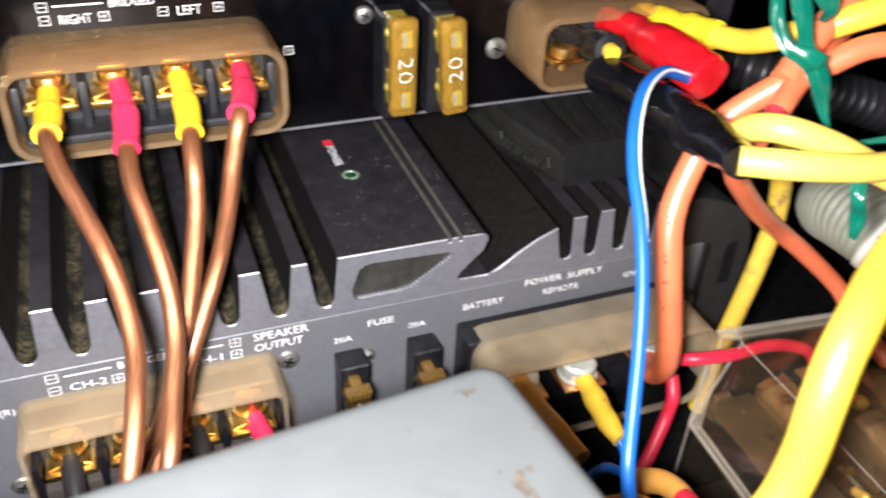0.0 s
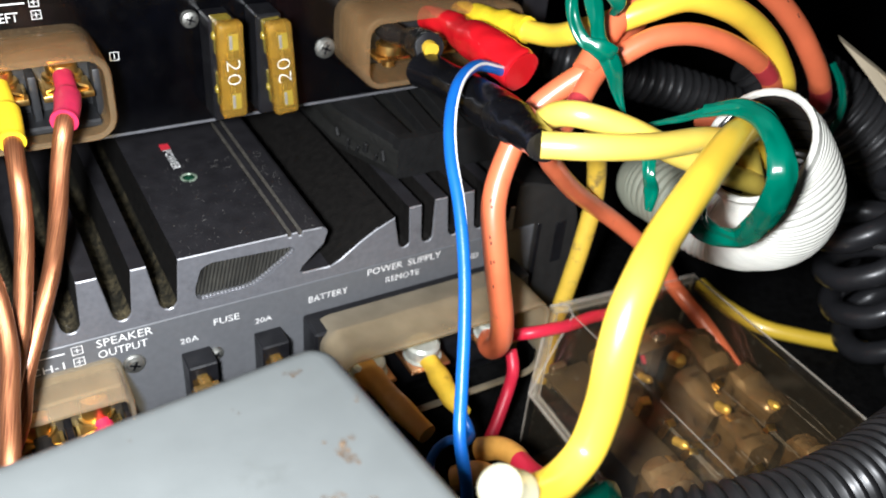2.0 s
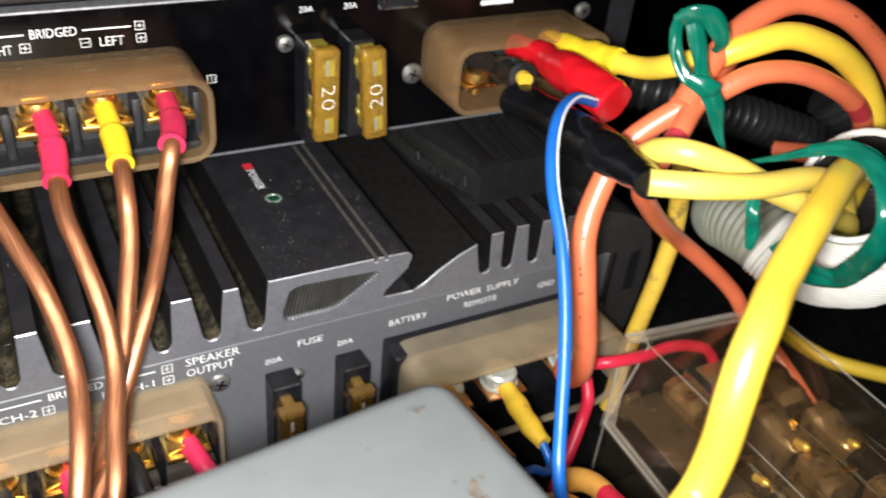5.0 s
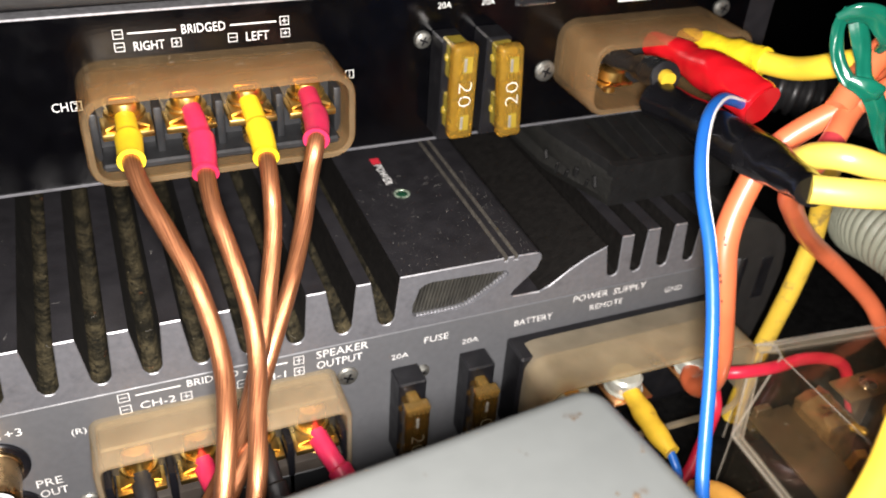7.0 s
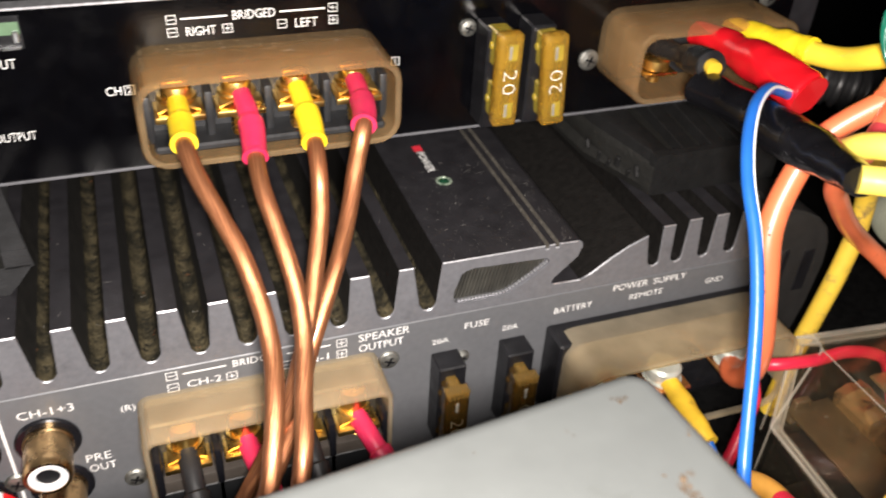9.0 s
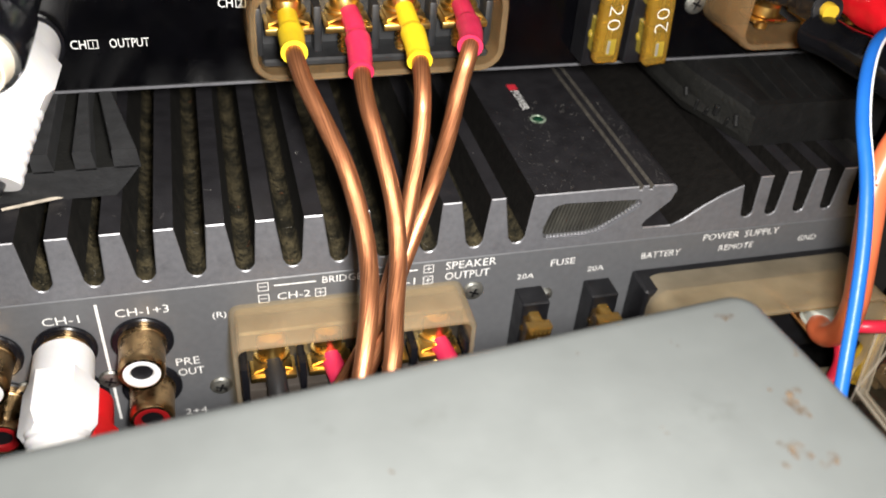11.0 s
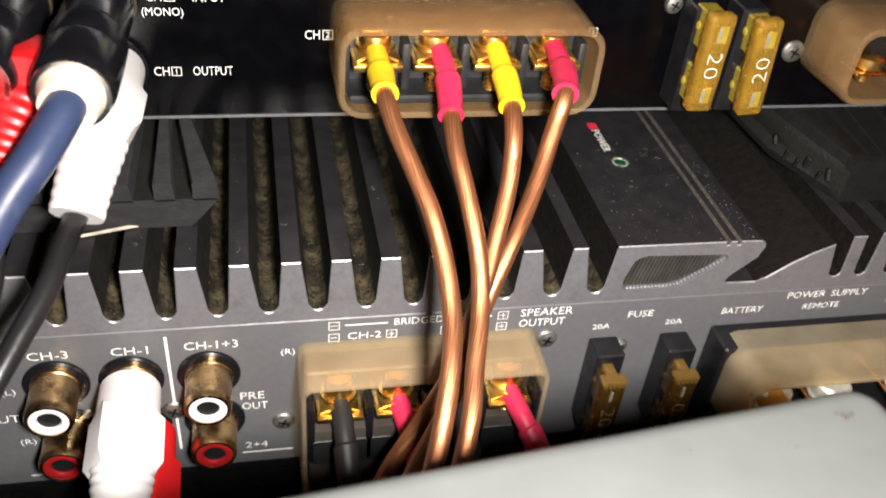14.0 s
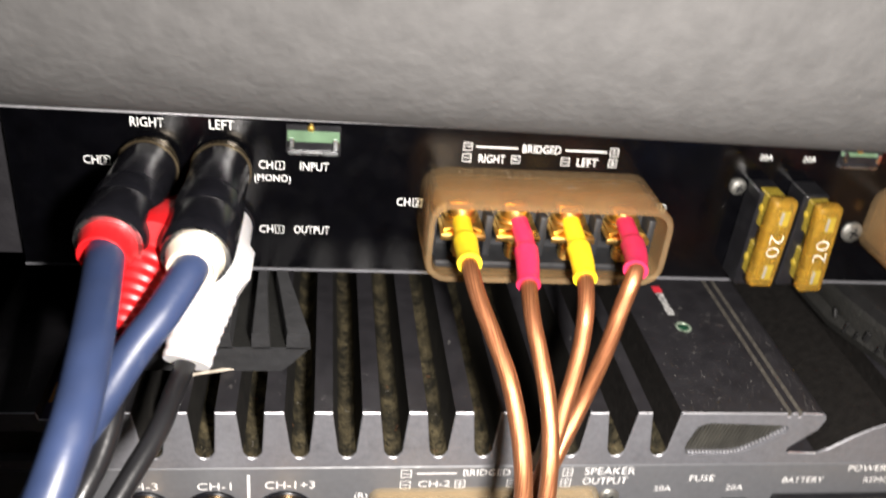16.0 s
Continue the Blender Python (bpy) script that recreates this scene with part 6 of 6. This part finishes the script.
corrugated([(12.4, 4.5, 2.5), (13.2, 3.0, 2.6), (14.73, 2.2, 2.24), (16.42, 1.5, 1.77), (17.94, 0.8, 1.2), (19.47, 0.0, 0.2), (21.0, -0.6, -1.6), (22, -0.8, -3.7)], 0.60, 0.26, 0.13, BLACK_TUBE, "black corrugated tube running behind the cables")
corrugated([(17.0, 0.6, 3.4), (18.28, -0.6, 2.46), (19.15, -1.6, 1.79), (20.46, -2.6, 0.68), (21.6, -3.6, -0.8), (22.4, -4.4, -3.5)], 1.0, 0.24, 0.12, LIT_TUBE, "black corrugated tube sloping down to the carpet, coloured lighter as lit")


def coiled_cord(axis_pts, ring, r, turns, label):
    """A thick cord wound into loose rings round a bent axis."""
    rows = frames_along(spline(axis_pts, 0.05), (1, 0, 0))
    pts = []
    steps = int(turns * 14)
    for i in range(steps + 1):
        p, d, n, b = rows[min(len(rows) - 1, int(i / steps * (len(rows) - 1)))]
        a = 2 * math.pi * i / 14
        pts.append(tuple(p + n * (ring * math.cos(a)) + b * (ring * math.sin(a))))
    cord = thing("coiled_cord", axis_pts[-1], label, "cord", "corrugated tubes")
    for first in range(0, steps, 14):
        bm = bmesh.new()
        sweep(bm, pts[first:min(steps, first + 14) + 1], r, 14, 0.12, up=(0.3, 0.5, 0.8))
        part("coil_turn", bm, COIL_BLACK, cord)
    return cord


coiled_cord([(17.0, -3.35, 1.2), (17.3, -3.65, 0.4), (17.65, -4.0, -0.5), (18.1, -4.3, -1.6), (18.7, -4.5, -2.4), (19.4, -4.7, -2.7)], 1.05, 0.29, 4.5, "glossy black coiled cord beside the fuse box")
corrugated([(22.0, -6.9, -3.3), (19.0, -7.4, -2.6), (16.6, -7.8, -1.6), (14.6, -8.1, -0.75), (12.9, -8.45, -0.3), (11.3, -8.65, -0.22), (9.6, -8.6, -0.2), (8.3, -8.2, -0.35), (7.5, -7.6, -0.9), (7.1, -7.2, -2.0), (7.0, -7.0, -3.4)], 0.80, 0.27, 0.13, BLACK_TUBE, "black corrugated tube lying across the fuse box")

# ---- green ribbons ----


def band(bm, rows, thick=0.035, step=0.06):
    """A flat strip through rows of (point, direction across, width)."""
    pts = spline([r[0] for r in rows], step)
    n = len(rows) - 1
    # share of the way for every sample, by the nearest control points in order
    marks, k = [], 0
    for r in rows:
        best = min(range(k, len(pts)), key=lambda i: (pts[i] - Vector(r[0])).length)
        marks.append(best)
        k = best
    rings = []
    for i, p in enumerate(pts):
        j = max(a for a in range(len(marks)) if marks[a] <= i)
        j2 = min(j + 1, n)
        u = (i - marks[j]) / max(1, marks[j2] - marks[j]) if j2 > j else 0.0
        across = Vector(rows[j][1]).normalized().lerp(Vector(rows[j2][1]).normalized(), u).normalized()
        w = rows[j][2] * (1 - u) + rows[j2][2] * u
        d = (pts[min(i + 1, len(pts) - 1)] - pts[max(i - 1, 0)]).normalized()
        across = (across - d * across.dot(d)).normalized()
        nrm = d.cross(across)
        cols = [-1 + 2 * k / 8 for k in range(9)]
        lift = [0.16 * w * (1 - c * c) * (1 + 0.6 * noise.noise(Vector((i * 0.11, c * 0.8, 3.1)))) + 0.035 * noise.noise(Vector((i * 0.16, c * 1.9, 7.7))) for c in cols]
        rings.append([bm.verts.new(p + across * (w / 2 * c) + nrm * l) for c, l in zip(cols, lift)] + [bm.verts.new(p + across * (w / 2 * c) + nrm * (l - thick)) for c, l in reversed(list(zip(cols, lift)))])
    for r0, r1 in zip(rings, rings[1:]):
        for k in range(18):
            bm.faces.new((r0[k], r0[(k + 1) % 18], r1[(k + 1) % 18], r1[k]))
    bm.faces.new(list(reversed(rings[0])))
    bm.faces.new(rings[-1])
    bmesh.ops.recalc_face_normals(bm, faces=bm.faces[:])
    return bm


def tie(bands, label, at):
    t = thing("vinyl_ribbon", at, label, "ribbon", "green vinyl ribbons")
    for rows in bands:
        bm = bmesh.new()
        band(bm, rows)
        part("band", bm, GREEN_TIE, t, "glossy green vinyl band", smooth=60)
    return t


SIDE, DEEP = (0.85, -0.5, 0.1), (0.35, 0.75, 0.55)
tie([[((8.62, -2.1, 6.90), SIDE, 0.16), ((8.46, -2.15, 6.66), SIDE, 0.20), ((8.41, -2.36, 6.25), SIDE, 0.22), ((8.50, -2.61, 5.95), SIDE, 0.24), ((8.66, -2.85, 5.86), SIDE, 0.26)],
     [((8.46, -2.1, 6.72), (0.2, -0.4, 0.9), 0.22), ((8.66, -2.28, 6.88), (0.1, -0.4, 0.9), 0.34), ((8.88, -2.42, 6.86), (0.4, -0.4, 0.8), 0.38), ((9.06, -2.5, 6.68), (0.8, -0.3, 0.5), 0.36), ((9.19, -2.54, 6.44), (0.9, -0.3, 0.3), 0.26), ((9.22, -2.4, 6.22), SIDE, 0.12)],
     [((8.74, -2.25, 6.72), SIDE, 0.30), ((8.75, -2.42, 6.46), SIDE, 0.31), ((8.72, -2.62, 6.22), SIDE, 0.24), ((8.67, -2.78, 6.02), SIDE, 0.26), ((8.72, -2.9, 5.86), SIDE, 0.30)],
     [((8.40, -2.75, 5.96), (0.3, -0.4, 0.9), 0.20), ((8.60, -2.95, 5.90), (0.4, -0.3, 0.8), 0.34), ((8.80, -3.02, 5.80), (0.6, -0.3, 0.7), 0.36), ((8.98, -2.9, 5.78), (0.5, 0.1, 0.7), 0.18), ((9.05, -2.6, 5.8), (0.5, 0.3, 0.6), 0.10)],
     [((8.70, -2.96, 5.86), SIDE, 0.34), ((8.84, -3.08, 5.58), SIDE, 0.32), ((8.92, -3.18, 5.25), SIDE, 0.22), ((8.98, -3.3, 5.0), SIDE, 0.13), ((9.06, -3.42, 4.79), SIDE, 0.03)]],
    "green vinyl ribbon knotted round the orange and yellow cables", (8.6, -2.7, 6))
tie([[((9.3, -3.7, 4.75), DEEP, 0.08), ((9.61, -4.05, 4.97), DEEP, 0.12), ((9.79, -4.39, 5.22), DEEP, 0.18), ((9.93, -4.87, 5.5), DEEP, 0.26), ((9.92, -5.42, 5.58), (0.55, 0.35, 0.55), 0.34), ((9.81, -5.93, 5.42), SIDE, 0.40), ((9.72, -6.25, 5.06), SIDE, 0.46), ((9.80, -6.20, 4.45), (0.75, -0.5, -0.35), 0.46), ((10.03, -5.85, 3.76), (0.5, -0.4, -0.7), 0.42), ((10.20, -5.40, 3.20), (0.2, -0.3, -0.9), 0.36), ((9.92, -5.12, 3.22), (0.1, -0.3, -0.9), 0.38), ((9.58, -4.98, 3.5), (0.3, -0.3, -0.8), 0.40), ((9.3, -4.8, 3.8), (0.3, -0.3, -0.8), 0.3)],
     [((9.70, -4.45, 5.32), DEEP, 0.16), ((9.98, -4.95, 5.60), (0.45, 0.45, 0.55), 0.20), ((10.05, -5.45, 5.62), SIDE, 0.20), ((9.98, -5.95, 5.30), SIDE, 0.16), ((9.96, -6.15, 4.8), SIDE, 0.12), ((10.06, -6.0, 4.2), SIDE, 0.12)],
     [((10.18, -5.48, 3.28), (0.5, -0.4, -0.7), 0.14), ((9.90, -5.22, 3.38), (0.2, -0.3, -0.9), 0.16), ((9.62, -5.1, 3.7), (0.4, -0.3, -0.6), 0.20), ((9.4, -5.0, 4.1), SIDE, 0.2)],
     [((8.55, -4.6, 4.85), SIDE, 0.22), ((8.46, -4.8, 4.50), (0.3, -0.9, 0.2), 0.20), ((8.60, -4.8, 4.20), SIDE, 0.26), ((8.58, -4.85, 3.86), (0.2, -0.9, 0.3), 0.12)]],
    "green vinyl ribbon round the white tube and yellow cables", (10, -5.4, 4))
tie([[((15.65, -2.45, 4.45), SIDE, 0.12), ((15.95, -2.65, 3.95), SIDE, 0.17), ((16.2, -2.7, 3.3), SIDE, 0.16), ((16.2, -2.6, 2.6), SIDE, 0.12)]], "green vinyl ribbon round the outer orange cable", (15.4, -2.7, 3))
tie([[((6.1, -7.0, -0.5), DEEP, 0.3), ((6.5, -6.9, -0.15), DEEP, 0.35), ((7.1, -6.8, -0.2), DEEP, 0.35), ((7.6, -6.7, -0.7), DEEP, 0.3), ((7.9, -6.6, -1.5), DEEP, 0.3)]], "green vinyl ribbon lying beside the fuse box", (7, -6.8, -0.5))

# ---- clear fuse box ----
fb = thing("fuse_box", (11, -4.5, FLOOR_Z), "scuffed clear plastic fuse box with bronze clips inside, on the carpet", "fuse box")
LID_Z = -1.0
FOOT = [(8.58, -2.80), (9.95, -1.42), (14.0, -1.85), (13.8, -9.0), (10.15, -9.0), (8.30, -9.0)]
BROW = [-2.15, -1.15, -1.15, -1.15, -1.15, -2.15]
CROWN = [(10.10, -2.05), (10.22, -1.68), (13.80, -2.05), (13.60, -8.85), (10.30, -8.85), (10.10, -8.80)]
# a flat top with a long sloping shoulder on one side
bm = bmesh.new()
loops = [[bm.verts.new((x, y, FLOOR_Z)) for x, y in FOOT], [bm.verts.new((x, y, z)) for (x, y), z in zip(FOOT, BROW)], [bm.verts.new((x, y, LID_Z)) for x, y in CROWN]]
for a, b in zip(loops, loops[1:]):
    bridge(bm, a, b)
bm.faces.new(loops[-1])
bmesh.ops.recalc_face_normals(bm, faces=bm.faces[:])
bmesh.ops.bevel(bm, geom=[e for e in bm.edges if min(v.co.z for v in e.verts) > FLOOR_Z + 0.5], offset=0.12, segments=3, affect="EDGES", profile=0.5)
inner = [[bm.verts.new((11.3 + (x - 11.3) * 0.96, -5.2 + (y + 5.2) * 0.96, z)) for (x, y), z in zip(plan, heights)] for plan, heights in ((FOOT, [FLOOR_Z] * 6), (FOOT, [z - 0.13 for z in BROW]), (CROWN, [LID_Z - 0.13] * 6))]
for a, b in zip(inner, inner[1:]):
    bridge(bm, b, a)
bm.faces.new(list(reversed(inner[-1])))
bm.normal_update()
lid = part("clear_lid", bm, CLEAR_BOX, fb, "scuffed transparent lid", smooth=25)
lid.visible_shadow = False
# pale rods along the lid edges, drawn as their highlights
bm = bmesh.new()
low = [Vector((x, y, z)) for (x, y), z in zip(FOOT, BROW)]
top = [Vector((x, y, LID_Z)) for x, y in CROWN]
for a, b, r in ((low[0], low[1], 0.034), (low[0], low[5], 0.034), (low[1], low[2], 0.036), (low[2], low[3], 0.018), (top[0], top[5], 0.018), (top[1], top[2], 0.022), (top[0], top[1], 0.03), (top[2], top[3], 0.022), (low[0], top[0], 0.03), (low[1], top[1], 0.036)):
    mid = (a + b) / 2 + Vector((0, 0, 0.02))
    sweep(bm, [tuple(a), tuple(mid), tuple(b)], r, 8, 0.5)
# a second pale line inside each edge, drawn as refraction in the thick moulded wall
heart = Vector((11.3, -5.2, -2.6))
for a, b in ((low[0], low[1]), (low[0], low[5]), (low[1], low[2])):
    a, b = (p + (heart - p).normalized() * 0.22 for p in (a, b))
    sweep(bm, [tuple(a), tuple((a + b) / 2), tuple(b)], 0.024, 8, 0.5)
for k in (0, 1, 2):
    sweep(bm, [tuple(low[k]), (low[k].x, low[k].y, (low[k].z + FLOOR_Z) / 2), (low[k].x, low[k].y, FLOOR_Z + 0.1)], 0.025, 8, 0.5)
edge = part("lid_edge_glint", bm, EDGE_GLINT, lid, "pale rods drawn as glints along the lid edges")
edge.visible_shadow = False
# wider pale bands stand for light bent in the thick wall
bm = bmesh.new()
for a, b in ((low[0], low[1]), (low[0], low[5]), (low[1], low[2]), (low[1], top[1])):
    a, b = (p + (heart - p).normalized() * 0.11 for p in (a, b))
    sweep(bm, [tuple(a), tuple((a + b) / 2), tuple(b)], 0.115, 14, 0.3)
wrinkle(bm, 0.02, 2.0)
band_part = part("lid_wall_glint", bm, BAND_GLINT, lid, "pale bands drawn as light bent in the lid wall")
band_part.visible_shadow = False
bm = bmesh.new()
box(bm, 8.3, 13.9, -8.6, -3.3, FLOOR_Z + 0.02, FLOOR_Z + 0.6, 0.08, 2)
box(bm, 9.9, 13.7, -3.4, -2.0, FLOOR_Z + 0.03, FLOOR_Z + 0.5, 0.08, 2)
part("base", bm, BLACK_PLASTIC, fb)


def fuse_clip(x, y, z, w, l, tall):
    """A bent sheet clip: a foot, two sides and a rolled top that lies along the fuse."""
    bm = bmesh.new()
    prof = [(-w - 0.10, z - tall), (-w, z - tall + 0.02), (-w, z - 0.12)] + [(w * math.cos(a), z - 0.12 + w * 0.42 * math.sin(a)) for a in (math.pi * (1 - k / 10) for k in range(11))] + [(w, z - tall + 0.02), (w + 0.10, z - tall)]
    rows = []
    for j in range(9):
        dy = l * (-1 + j / 4)
        k = 1.0 - (0.08 if j in (0, 8) else 0.0)
        row = []
        for px, pz in prof:
            q = Vector((x + px * 2, y + dy * 2, pz * 2))
            ragged = 0.10 * noise.noise(q * 2.1) if j in (0, 8) else 0.0
            row.append(bm.verts.new((x + px * k * (1 + 0.10 * noise.noise(q)), y + dy + ragged, pz + 0.07 * noise.noise(q * 1.3 + Vector((5, 0, 0))) + (0.05 if j in (2, 6) and abs(px) < w * 0.9 else 0.0))))
        rows.append(row)
    for a, b in zip(rows, rows[1:]):
        for i in range(len(a) - 1):
            bm.faces.new((a[i], a[i + 1], b[i + 1], b[i]))
    bm.faces.new(list(reversed(rows[0])))
    bm.faces.new(rows[-1])
    bmesh.ops.recalc_face_normals(bm, faces=bm.faces[:])
    lean = Matrix.Rotation(0.12 * math.sin(x * 9 + y * 5), 4, "Z") @ Matrix.Rotation(0.16 * math.sin(x * 5 + y * 11), 4, "X") @ Matrix.Rotation(0.14 * math.cos(x * 7 + y * 3), 4, "Y")
    bmesh.ops.rotate(bm, verts=bm.verts[:], cent=(x, y, z - tall), matrix=lean.to_3x3())
    return part("fuse_clip", bm, BROWN_CLIP, fb, "dented bronze sheet clip", smooth=24)


for x, y, z, w, l in ((10.85, -3.25, -1.62, 0.40, 0.55), (11.70, -4.55, -1.60, 0.42, 0.62), (11.60, -6.10, -1.62, 0.42, 0.50), (12.95, -3.55, -1.66, 0.42, 0.60),
                      (12.85, -5.05, -1.60, 0.40, 0.62), (9.65, -6.35, -1.75, 0.50, 0.50), (12.75, -7.1, -1.75, 0.38, 0.35)):
    fuse_clip(x, y, z, w, l, 1.7)
bm = bmesh.new()
box(bm, 9.15, 10.30, -5.7, -2.5, -2.12, -2.05, 0.03, 2)
box(bm, 9.3, 9.7, -2.62, -2.45, -2.5, -1.85, 0.03, 1)
part("bus_plate", bm, BROWN_PLATE, fb, "dark bronze bus plate")
for x, y0, y1 in ((10.85, -3.9, -7.8), (11.68, -5.25, -8.2), (12.88, -5.75, -8.0)):
    bm = bmesh.new()
    lathe(bm, (x, y0, -1.80), (0, -1, 0), [(0, 0.20), (0.06, 0.25), (y0 - y1 - 0.06, 0.25), (y0 - y1, 0.2)], 22)
    tube = part("fuse_tube", bm, CLEAR_BOX, fb, "clear fuse tube")
    tube.visible_shadow = False
# brass caps, coloured bright yellow to carry the gold glints
for x, y, z, r in ((11.82, -3.86, -1.52, 0.17), (11.72, -5.42, -1.55, 0.11), (12.86, -5.76, -1.62, 0.10), (10.88, -3.92, -1.66, 0.10), (10.25, -5.75, -1.62, 0.10)):
    bm = bmesh.new()
    lathe(bm, (x, y, z), (0, -0.9, 0.35), [(-0.24, r * 0.7), (-0.2, r), (-0.05, r * 0.85), (0.0, r), (0.06, r * 0.95), (0.12, r * 0.6), (0.15, r * 0.2)], 18)
    part("fuse_cap", bm, GLINT_BRASS, fb, "brass fuse cap, its glint put into the yellow")
# clear partitions that run along the fuses, with pale rods drawn as bright streaks
rng = random.Random(9)
for x, y0, y1 in ((10.25, -3.6, -7.6), (10.48, -4.2, -8.0), (11.18, -4.6, -8.2), (12.25, -4.1, -7.8), (12.42, -5.4, -8.0), (13.35, -4.4, -8.2)):
    bm = bmesh.new()
    box(bm, x - 0.025, x + 0.025, y1, y0, -2.9, -1.62, 0.01, 1)
    wall = part("partition", bm, CLEAR_BOX, fb, "clear partition")
    wall.visible_shadow = False
    bm = bmesh.new()
    for k in range(2):
        dx, a, b = rng.uniform(-0.12, 0.12), rng.uniform(0.3, 2.4), rng.uniform(0.6, 1.9)
        sweep(bm, [(x + dx, y0 - a, -1.60 - abs(dx)), (x + dx + rng.uniform(-0.04, 0.04), (y0 + y1) / 2, -1.58 - abs(dx)), (x + dx * 0.5, y1 + b, -1.62 - abs(dx))], lambda s, u, w=rng.uniform(0.006, 0.012): w * (0.3 + 1.2 * abs(math.sin(7 * u + w * 900))), 8, 0.2)
    part("partition_glint", bm, STREAK_GLINT, wall, "pale rods drawn as bright streaks on the partition")
bm = bmesh.new()
box(bm, 11.5, 13.1, -3.05, -2.35, -1.95, -1.86, 0.03, 2)
box(bm, 12.1, 12.5, -2.85, -2.55, FLOOR_Z + 0.4, -1.92, 0.03, 1)
part("bus_plate", bm, BROWN_CLIP, fb, "bronze connecting plate")
bm = bmesh.new()
lathe(bm, (12.3, -2.7, -1.87), (0, 0, 1), [(0, 0.2), (0.06, 0.2), (0.1, 0.13), (0.11, 0.05)], 20)
part("screw", bm, ZINC, fb)

# small polished brass tabs, added between the clips only for glints
rng = random.Random(4)
for x, y, z, w in ((10.36, -4.45, -1.62, 0.12), (10.42, -5.2, -1.60, 0.10), (10.30, -6.0, -1.60, 0.09), (10.95, -5.95, -1.62, 0.11), (12.2, -4.75, -1.60, 0.11), (11.25, -6.9, -1.62, 0.10), (12.3, -6.2, -1.62, 0.10)):
    bm = bmesh.new()
    m = Matrix.Translation((x, y, z)) @ Matrix.Rotation(rng.uniform(-0.5, 0.5), 4, "Z") @ Matrix.Rotation(rng.uniform(0.1, 0.9), 4, "X")
    box(bm, -w, w, -w * 0.8, w * 0.8, -0.03, 0.03, 0.02, 2, m)
    box(bm, -w, -w + 0.05, -w * 0.8, w * 0.8, -0.5, 0.0, 0.01, 1, m)
    part("glint_tab", bm, TAB_BRASS, fb, "small polished brass tab added for a glint")

# beige trim strip far behind
bm = bmesh.new()
blade = [Vector(p) for p in ((16.98, -1.54, 4.45), (17.61, -2.19, 3.96), (18.39, -3.11, 3.31), (19.4, -4.0, 2.3), (20.6, -5.0, 0.4), (21.8, -5.6, -4.15), (21.0, -5.7, -4.15), (19.9, -5.1, 0.4), (18.8, -4.1, 2.1), (18.33, -3.49, 2.71), (17.79, -2.79, 3.22), (17.44, -2.24, 3.78))]
rows = [[bm.verts.new(p + Vector((0.12, 0.18, 0.05)) * k) for p in blade] for k in (0, 1)]
bridge(bm, rows[0], rows[1])
bm.faces.new(rows[0])
bm.faces.new(rows[1])
bmesh.ops.recalc_face_normals(bm, faces=bm.faces[:])
single("trim_strip", bm, BEIGE, (25, 2, FLOOR_Z), "pale beige plastic trim strip leaning on the carpet", "trim strip", smooth=0)

# tiny dust specks and a few hairs on the amplifiers
rng = random.Random(21)
bm = bmesh.new()
for k in range(640):
    size = rng.uniform(0.004, 0.011) * (1.6 if rng.random() < 0.08 else 1.0)
    if k < 420:
        x, y, z = rng.choice((rng.uniform(2.05, 4.1), rng.uniform(2.05, 4.1), rng.uniform(4.5, 4.8), rng.uniform(-8.4, 1.4))), rng.uniform(0.1, 3.4), FIN_TOP + 0.003
        if x < 1.9 and not any(a < x < b for a, b in ((-8.4, -8.12), (-7.5, -7.16), (-6.63, -6.32), (-5.78, -5.48), (-4.9, -4.62), (-4.03, -3.76), (-3.19, -2.9), (-2.33, -2.04), (-1.49, -1.2), (-0.63, -0.34), (0.22, 0.54), (1.16, 1.4))):
            continue
    else:
        x, y, z = rng.uniform(-2.7, 1.3), rng.uniform(1.45, 2.88), 5.065
    a0 = rng.uniform(0, 6.28)
    bm.faces.new([bm.verts.new((x + size * rng.uniform(0.5, 1.2) * math.cos(a0 + j * 1.257), y + 1.2 * size * rng.uniform(0.5, 1.2) * math.sin(a0 + j * 1.257), z + 0.004 * (j % 2))) for j in range(5)])
hair = [(-0.4, 2.2, 5.07), (-2.2, 1.9, 5.07), (0.6, 2.5, 5.07), (-1.4, 2.6, 5.07)] + [(rng.uniform(2.1, 4.0), rng.uniform(0.2, 3.6), FIN_TOP + 0.008) for k in range(8)] + [(a, rng.uniform(0.2, 3.0), FIN_TOP + 0.008) for a in (-7.4, -6.5, -4.8, -3.9, -2.2, 0.3)]
hair += [(a, rng.uniform(0.2, 2.6), VALLEY + 0.03) for a in (-7.8, -6.9, -6.05, -5.2, -4.3, -3.5, -2.6, -1.75, -0.9, -0.05)]
for x, y, z in hair:
    turn, bend, long = rng.uniform(0, 6.28), rng.uniform(-2.5, 2.5), rng.uniform(0.02, 0.055)
    pts = [(x, y, z)]
    for k in range(4):
        x, y = x + long * math.cos(turn), y + long * math.sin(turn)
        turn += bend * 0.5
        pts.append((x, y, z + 0.02 * math.sin(k * 1.2)))
    sweep(bm, pts, 0.0022, 4, 0.05)
single("dust", bm, DUST_SPECK, (0, 1.5, FIN_TOP), "tiny pale dust specks and hairs lying on the amplifiers", "dust", kind="stuff", smooth=0)
